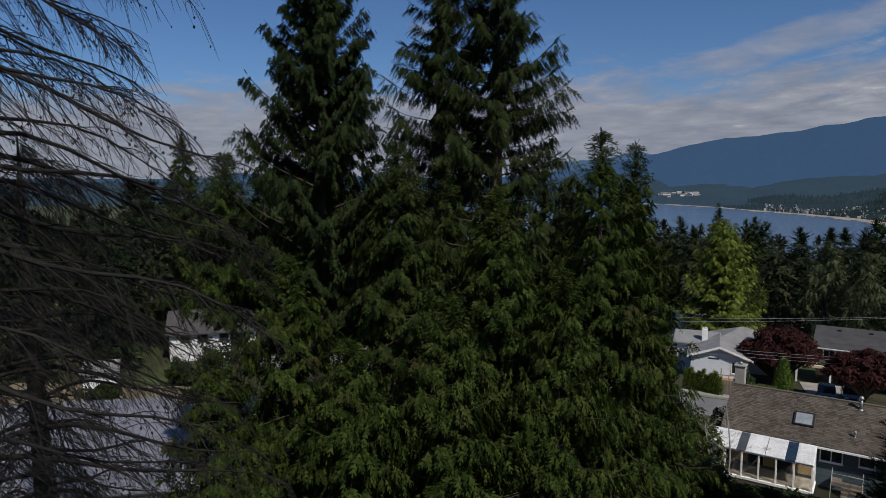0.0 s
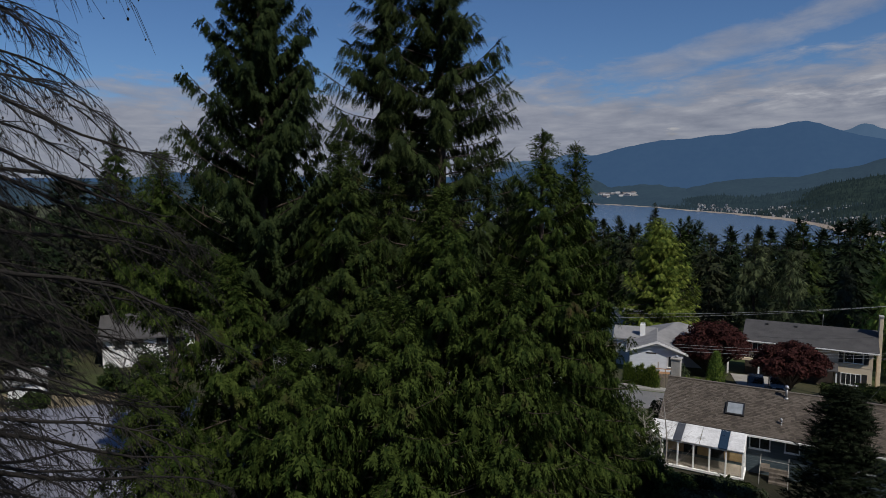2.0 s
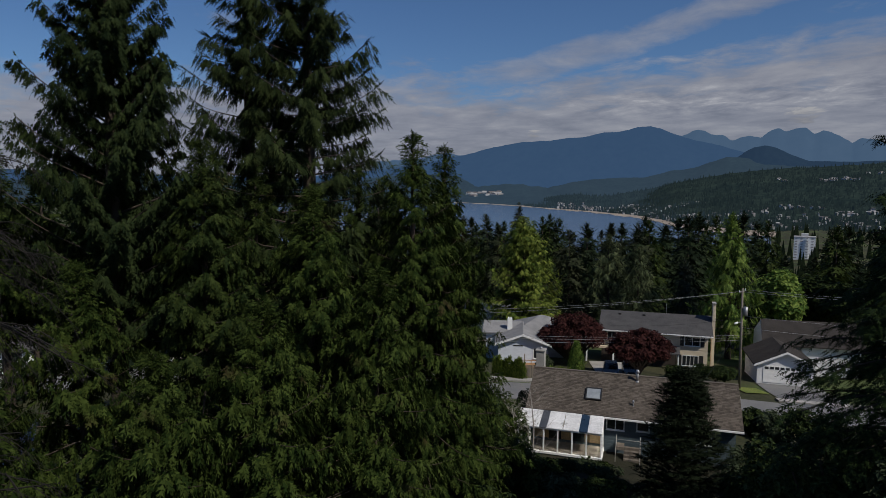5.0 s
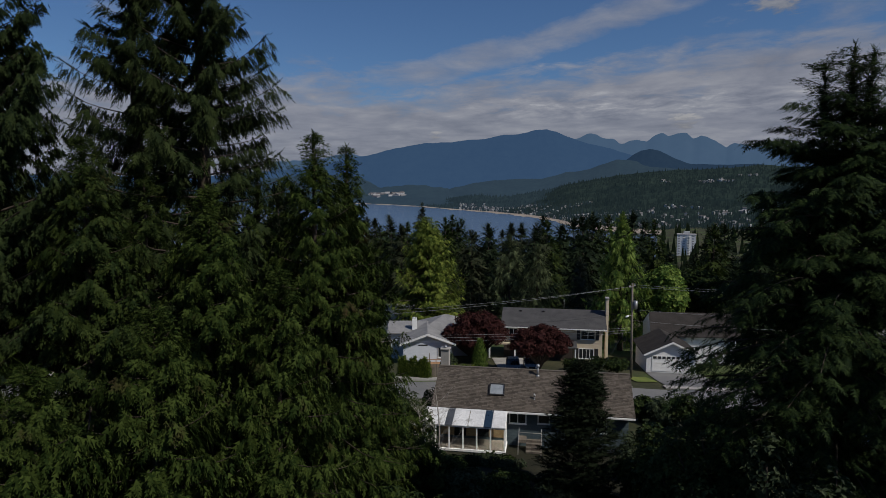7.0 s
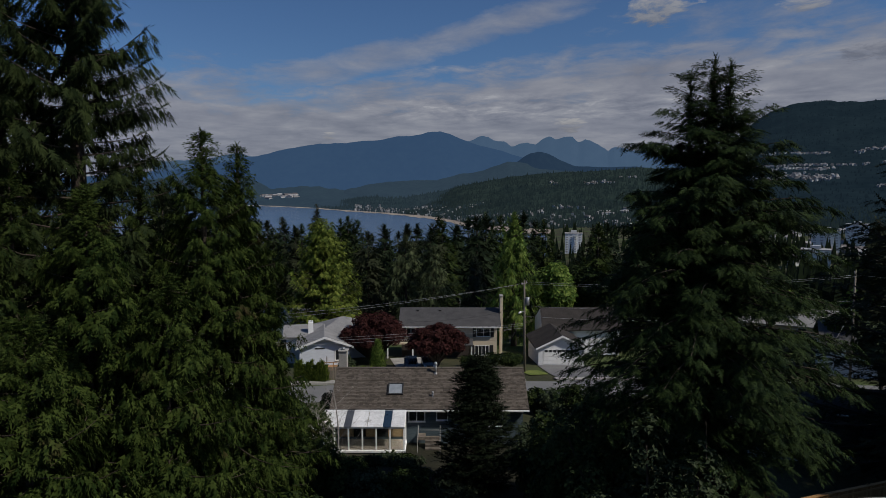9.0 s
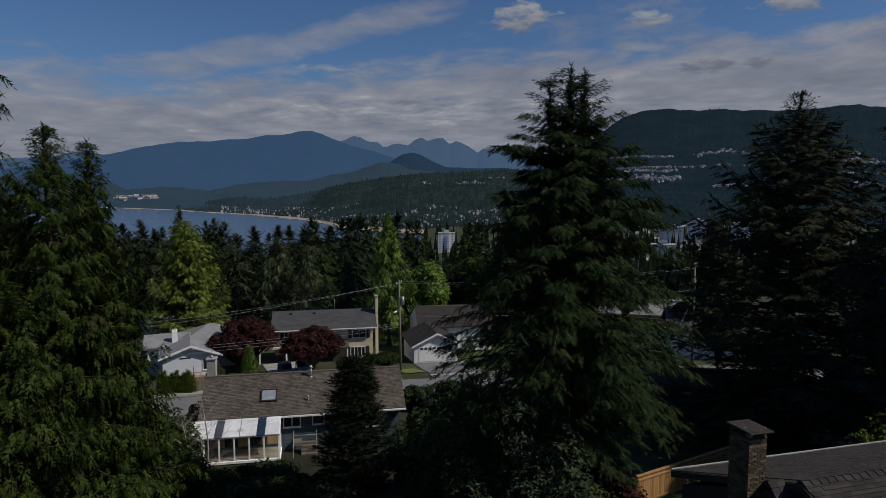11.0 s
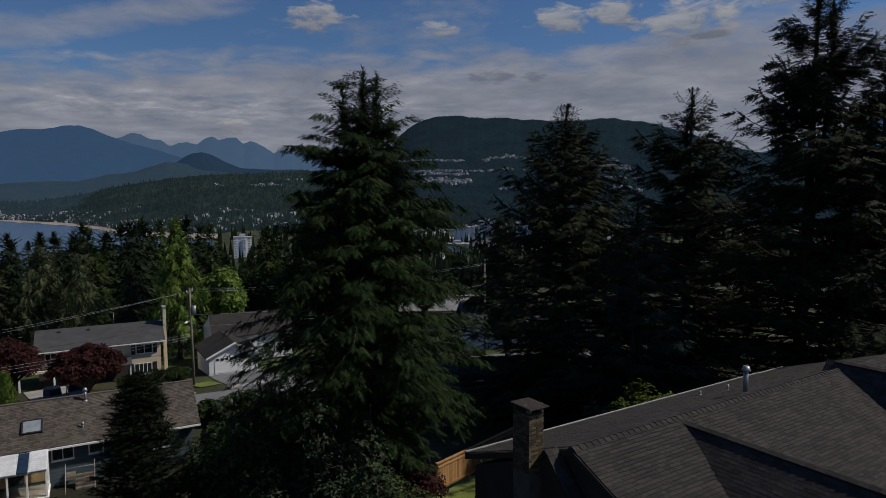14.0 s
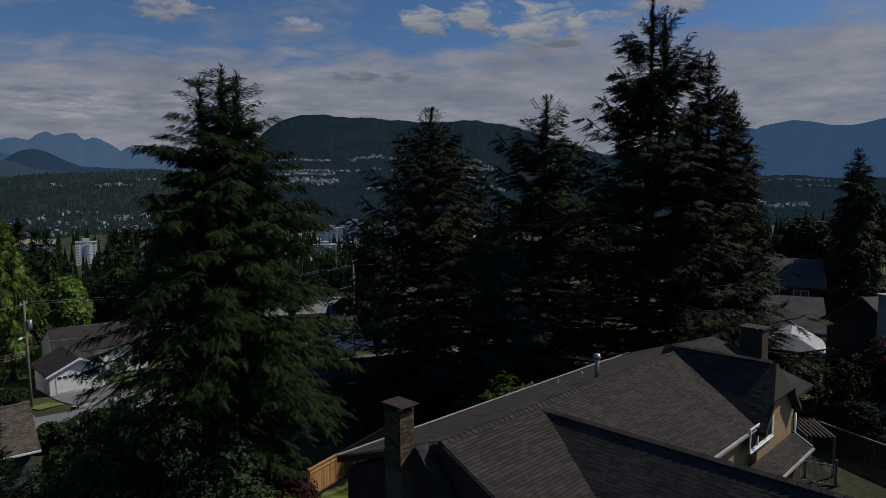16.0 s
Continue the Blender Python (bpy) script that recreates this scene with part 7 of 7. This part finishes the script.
# ---- bare trees ----
def bare_tree(name, p, height, reach, seed, limbs, shoots, twigs, mat, label, droop=0.5, rise=0.15, cones=0, lo=0.1, hang=1.0, twig=0.9, thick=1.0, sector=None):
    """A leafless tree: trunk, limbs, side shoots and hanging twigs."""
    r = np.random.default_rng(seed)
    e = thing(name, Matrix.Translation(p), label, "tree")
    zz = np.linspace(0, 1, 12)
    bend = np.stack([0.15 * np.sin(zz * 4), 0.15 * np.cos(zz * 5), zz * height - 0.3 * (zz < 0.01)], -1)
    woods = [tube_arrays(bend[None], ((0.014 * height * thick) * (1 - zz) ** 0.8 + 0.012)[None], 9)]
    n = limbs
    h = lo + (0.98 - lo) * (np.arange(n) + r.random(n)) / n
    az = np.arange(n) * 2.39996 + r.normal(0, 0.3, n)
    if sector:
        az = r.uniform(sector[0], sector[1], n)
    L = reach * (1 - h) ** 0.6 * r.uniform(0.7, 1.1, n) + 0.4
    out = np.stack([np.cos(az), np.sin(az), 0 * az], -1)
    wob = r.normal(0, 1, (n, 2))

    def limb(i, s):
        z = L[i] * (rise * s - droop * s ** 2)
        side = np.stack([-out[i][..., 1], out[i][..., 0], 0 * s], -1)
        w = (0.05 * np.sin(s * 5 + wob[i][..., 0] * 3) * L[i] * s)[..., None]
        return np.stack([0 * s, 0 * s, h[i] * height], -1) + out[i] * (L[i] * s)[..., None] + side * w + np.stack([0 * s, 0 * s, z + 0.03 * L[i] * np.sin(s * 9 + wob[i][..., 1] * 4)], -1)

    ii = np.repeat(np.arange(n)[:, None], 10, 1)
    ss = np.repeat(np.linspace(0, 1, 10)[None], n, 0)
    woods.append(tube_arrays(limb(ii, ss), ((0.006 + 0.008 * L)[:, None] * np.linspace(1, 0.15, 10)[None]) * thick, 5))
    i = np.repeat(np.arange(n), shoots)
    m = len(i)
    s = np.clip(np.tile((np.arange(shoots) + 0.7) / shoots, n) + r.normal(0, 0.02, m), 0.1, 0.99)
    side = np.where(np.arange(m) % 2, 1.0, -1.0)
    ang = az[i] + side * r.uniform(0.25, 0.95, m)
    l2 = 0.30 * L[i] * (1.25 - s) * r.uniform(0.5, 1.2, m) + 0.15
    d2 = np.stack([np.cos(ang), np.sin(ang), r.uniform(-0.9, 0.15, m) * hang], -1)
    p2 = limb(i, s)
    t = np.linspace(0, 1, 4)[None, :, None]
    path2 = p2[:, None] + d2[:, None] * l2[:, None, None] * t - np.array([0, 0, 1.0]) * (0.35 * hang * l2[:, None, None] * t ** 2)
    woods.append(tube_arrays(path2, np.repeat((0.010 * thick * np.linspace(1, 0.35, 4))[None], m, 0), 3))
    j = np.repeat(np.arange(m), twigs)
    k = len(j)
    tt = np.tile((np.arange(twigs) + 0.8) / twigs, m)
    p3 = p2[j] + d2[j] * (l2[j] * tt)[:, None] - np.array([0, 0, 1.0]) * (0.35 * hang * l2[j] * tt ** 2)[:, None]
    a3 = ang[j] + r.uniform(-1.2, 1.2, k)
    d3 = np.stack([0.5 * np.cos(a3), 0.5 * np.sin(a3), r.uniform(-1.3, 0.1, k) * hang], -1)
    l3 = twig * r.uniform(0.2, 0.7, k)
    t3 = np.linspace(0, 1, 2)[None, :, None]
    path3 = p3[:, None] + d3[:, None] * l3[:, None, None] * t3 + r.normal(0, 0.02, (k, 2, 3)) * t3
    woods.append(tube_arrays(path3, np.repeat((0.0045 * thick * np.linspace(1, 0.5, 2))[None], k, 0), 3))
    for nm, (v, f) in zip(("trunk", "branchwood", "spray_wood", "twig_growth"), woods):
        ob = mesh_object(nm, v, f, mat, e, smooth=True)
        if nm != "trunk":
            tagged(ob, kind="stuff")
    if cones:
        q = r.integers(0, k, cones)
        c = path3[q, -1]
        o = np.array([(1, 0, 0), (0, 1, 0), (-1, 0, 0), (0, -1, 0), (0, 0, 1.4), (0, 0, -1.4)]) * 0.022
        v = c[:, None] + o[None] * r.uniform(0.7, 1.3, (cones, 1, 1))
        f = np.array([(0, 1, 4), (1, 2, 4), (2, 3, 4), (3, 0, 4), (1, 0, 5), (2, 1, 5), (3, 2, 5), (0, 3, 5)])
        ob = mesh_object("cone_growth", v.reshape(-1, 3), (f[None] + 6 * np.arange(cones)[:, None, None]).reshape(-1, 3), mat, e)
        tagged(ob, "small dark cones", kind="stuff")
    return e


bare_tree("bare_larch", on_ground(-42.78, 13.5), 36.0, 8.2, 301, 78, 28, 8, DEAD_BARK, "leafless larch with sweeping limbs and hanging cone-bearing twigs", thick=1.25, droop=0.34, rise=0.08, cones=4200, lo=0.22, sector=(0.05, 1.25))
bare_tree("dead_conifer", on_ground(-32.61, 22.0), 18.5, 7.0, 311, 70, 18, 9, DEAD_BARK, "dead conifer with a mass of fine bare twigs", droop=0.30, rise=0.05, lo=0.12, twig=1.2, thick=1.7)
bare_tree("bare_birch", on_ground(24.54, 42.0), 6.0, 2.0, 302, 16, 8, 3, PALE_BARK, "small bare pale-barked tree before a sunroom", droop=-0.5, rise=0.5, lo=0.15, hang=-0.6, twig=0.6, thick=0.8)
bare_tree("bare_birch", on_ground(22.94, 41.0), 5.0, 1.6, 303, 14, 8, 3, PALE_BARK, "small bare pale-barked tree before a sunroom", droop=-0.5, rise=0.5, lo=0.15, hang=-0.6, twig=0.6, thick=0.8)


# ---- towers in the valley ----
def tower(b, d, w, dp, h, turn, label, floors):
    p = on_ground(b, d)
    e = thing("apartment_tower", pose(p.x, p.y, p.z, 0, 0, turn), label, "building")
    box("wall", (-w / 2, -dp / 2, -3), (w / 2, dp / 2, h), PAINT_WHITE, e)
    box("roof", (-w / 2 - 0.4, -dp / 2 - 0.4, h), (w / 2 + 0.4, dp / 2 + 0.4, h + 0.8), TOWN_ROOF, e)
    box("lift_house", (-w / 6, -dp / 6, h + 0.8), (w / 6, dp / 6, h + 4), TOWN_WHITE, e)
    for f in range(floors):
        z = h * (f + 0.35) / floors
        for k in range(4):
            x = -w / 2 + w * (k + 0.2) / 4
            box("window", (x, -dp / 2 - 0.15, z), (x + w * 0.11, -dp / 2 - 0.002, z + h / floors * 0.4), TOWN_ROOF, e)
        box("balcony", (w * 0.02, -dp / 2 - 1.6, z - 0.5), (w * 0.22, -dp / 2 - 0.16, z + 0.4), PAINT_WHITE, e)
    return e


tower(46.11, 780, 20, 16, 23, -46, "white apartment tower rising from the wood", 8)
tower(65.62, 900, 30, 20, 26, -64, "white apartment block in the valley town", 8)
tower(65.02, 700, 24, 18, 18, -64, "pale low apartment block in the valley town", 5)
tower(67.64, 1000, 26, 20, 30, -68, "pale apartment tower in the valley town", 9)
tower(70.98, 820, 20, 18, 36, -72, "pale apartment tower beside a spruce", 11)

# ---- pieces of the near house: shingles, ridge caps and chimney bricks ----
upN = Vector((0, 1, SN)).normalized()
rowN = math.sqrt(1 + SN * SN)


def on_slope(x, s):
    y, x = EAVE + s / rowN, x - 0.45
    z = RZ + y * SN
    return abs(x - XW) > (ZW - z) / SWG - 0.06 and abs(x - XG) > (ZG - z) / SG - 0.06


pieces = tabs((-0.45, EAVE, RZ + EAVE * SN + 0.004), (1, 0, 0), upN, 20.6, 5.10, 0.32, 0.14, 21, on_slope)
near = [p for p in pieces if -0.3 < p[0][0].x < 4.6]
near.sort(key=lambda p: abs(p[0][0].x - 2.4) + abs(p[0][0].y + 1.6) * 0.6)
kept = near[:300]
ids = {id(p) for p in kept}
tabs_mesh("shingles", [p for p in pieces if id(p) not in ids], SHINGLE_GREY, hN, "weathered grey laminated shingles")
shapes = {}
for low, top in kept:
    w = round((low[1] - low[0]).length, 2)
    if w not in shapes:
        o = low[0]
        me = bpy.data.meshes.new("shingle")
        vv = [tuple(q - o) for q in low] + [tuple(q - o) for q in top]
        me.from_pydata(vv, [], [(4, 5, 6, 7), (0, 1, 5, 4), (1, 2, 6, 5), (3, 0, 4, 7), (2, 3, 7, 6)])
        me.materials.append(SHINGLE_PIECE)
        shapes[w] = me
    ob = new("shingle", shapes[w])
    ob.parent = hN
    ob.location = low[0]
# wings, both faces
def clipped(s, h):
    """Leaves the clipped corner of the gable free; s from the front, h up the slope."""
    down = HG - h / math.sqrt(1 + SG * SG)
    return s > (YR - YF) * (1 - down / CL) + 0.30


for x, y0, y1, zr, half, slope, test in ((XW, -0.2, -12.5, ZW, HW, SWG, None), (XG, 0.55, YF, ZG, HG, SG, clipped)):
    for s in (-1, 1):
        u2 = Vector((-s, 0, slope)).normalized()
        tabs_mesh("shingles", tabs((x + s * half, y1, zr - half * slope + 0.004), (0, 1, 0), u2, y0 - y1, half * math.sqrt(1 + slope * slope), 0.32, 0.14, 30 + s, test, 0.007), SHINGLE_GREY, hN, "weathered grey laminated shingles")
tabs_mesh("shingles", tabs((-0.1, BACK, RZ - BACK * SB + 0.004), (1, 0, 0), Vector((0, -1, SB)).normalized(), 20.2, BACK * math.sqrt(1 + SB * SB), 0.32, 0.14, 41), SHINGLE_GREY, hN, "weathered grey laminated shingles")
cap_me = bpy.data.meshes.new("ridge_cap")
cap_me.from_pydata([(0, -0.16, -0.04), (0, 0, 0.045), (0, 0.16, -0.05), (0.3, -0.15, -0.065), (0.3, 0, 0.015), (0.3, 0.15, -0.065), (0, -0.16, -0.08), (0, 0.16, -0.08)], [], [(0, 3, 4, 1), (1, 4, 5, 2), (0, 1, 2, 7, 6)])
cap_me.materials.append(SHINGLE_PIECE)
for k in range(62):
    ob = new("ridge_cap", cap_me)
    ob.parent = hN
    ob.location = (-0.45 + k * 0.28, 0, RZ + 0.03)
for k in range(44):
    ob = new("ridge_cap", cap_me)
    ob.parent = hN
    ob.matrix_basis = Matrix.Translation((XW, -0.3 - k * 0.28, ZW + 0.03)) @ Matrix.Rotation(radians(-90), 4, "Z")
for k in range(17):
    ob = new("ridge_cap", cap_me)
    ob.parent = hN
    ob.matrix_basis = Matrix.Translation((XG, 0.2 - k * 0.28, ZG + 0.03)) @ Matrix.Rotation(radians(-90), 4, "Z")

# brick chimney on the end wall
ch = new("chimney")
ch.parent = hN
CX, CY, CW, CD = -0.70, 1.77, 0.62, 0.8267
box("core", (CX - CW / 2 + 0.02, CY - CD / 2 + 0.02, 3.0), (CX + CW / 2 - 0.02, CY + CD / 2 - 0.02, 12.74), MORTAR, ch, "mortar joints")
def brick_shape(length):
    me = bpy.data.meshes.new("brick")
    bm = bmesh.new()
    add_box(bm, (0, 0, 0), (length, 0.05, 0.066), 0.004)
    bm.to_mesh(me)
    bm.free()
    me.materials.append(BRICK)
    return me


full_brick, half_brick = brick_shape(0.197), brick_shape(0.094)
rb = random.Random(8)
for row in range(26):
    z = 12.66 - row * 0.078
    for side in (0, 1, 3):
        wide, deep = (CW, CD) if side == 0 else (CD, CW)
        x, n = -wide / 2, round(wide / 0.2067)
        for me, w in ([(half_brick, 0.1033)] + [(full_brick, 0.2067)] * (n - 1) + [(half_brick, 0.1033)] if row % 2 else [(full_brick, 0.2067)] * n):
            ob = new("brick", me)
            ob.parent = ch
            ob.matrix_basis = Matrix.Translation((CX, CY, z)) @ Matrix.Rotation(side * math.pi / 2, 4, "Z") @ Matrix.Translation((x + 0.005, -deep / 2 - 0.004 * rb.random(), 0))
            x += w
box("crown", (CX - 0.33, CY - 0.43, 12.74), (CX + 0.33, CY + 0.43, 12.80), MOSS, ch, "mossy concrete crown", 0.03)
box("cap", (CX - 0.42, CY - 0.60, 12.96), (CX + 0.40, CY + 0.46, 13.02), MOSS, ch, "lichen-covered flat cap slab", 0.02)
for sx in (-1, 1):
    for sy in (-1, 1):
        box("leg", (CX + sx * 0.24 - 0.07, CY + sy * 0.32 - 0.07, 12.80), (CX + sx * 0.24 + 0.07, CY + sy * 0.32 + 0.07, 12.96), BRICK, ch)
tabs_mesh("shingles", tabs((-1.0, -2.75, 8.204), (1, 0, 0), Vector((0, 3.37, 3.66)).normalized(), 0.54, 4.95, 0.32, 0.14, 51), SHINGLE_GREY, hN, "weathered grey laminated shingles")
tabs_mesh("shingles", tabs((12.4, -5.70, 7.925), (1, 0, 0), Vector((0, 0.94, 0.42)).normalized(), 6.3, 1.02, 0.32, 0.14, 52), SHINGLE_GREY, hN, "weathered grey laminated shingles")
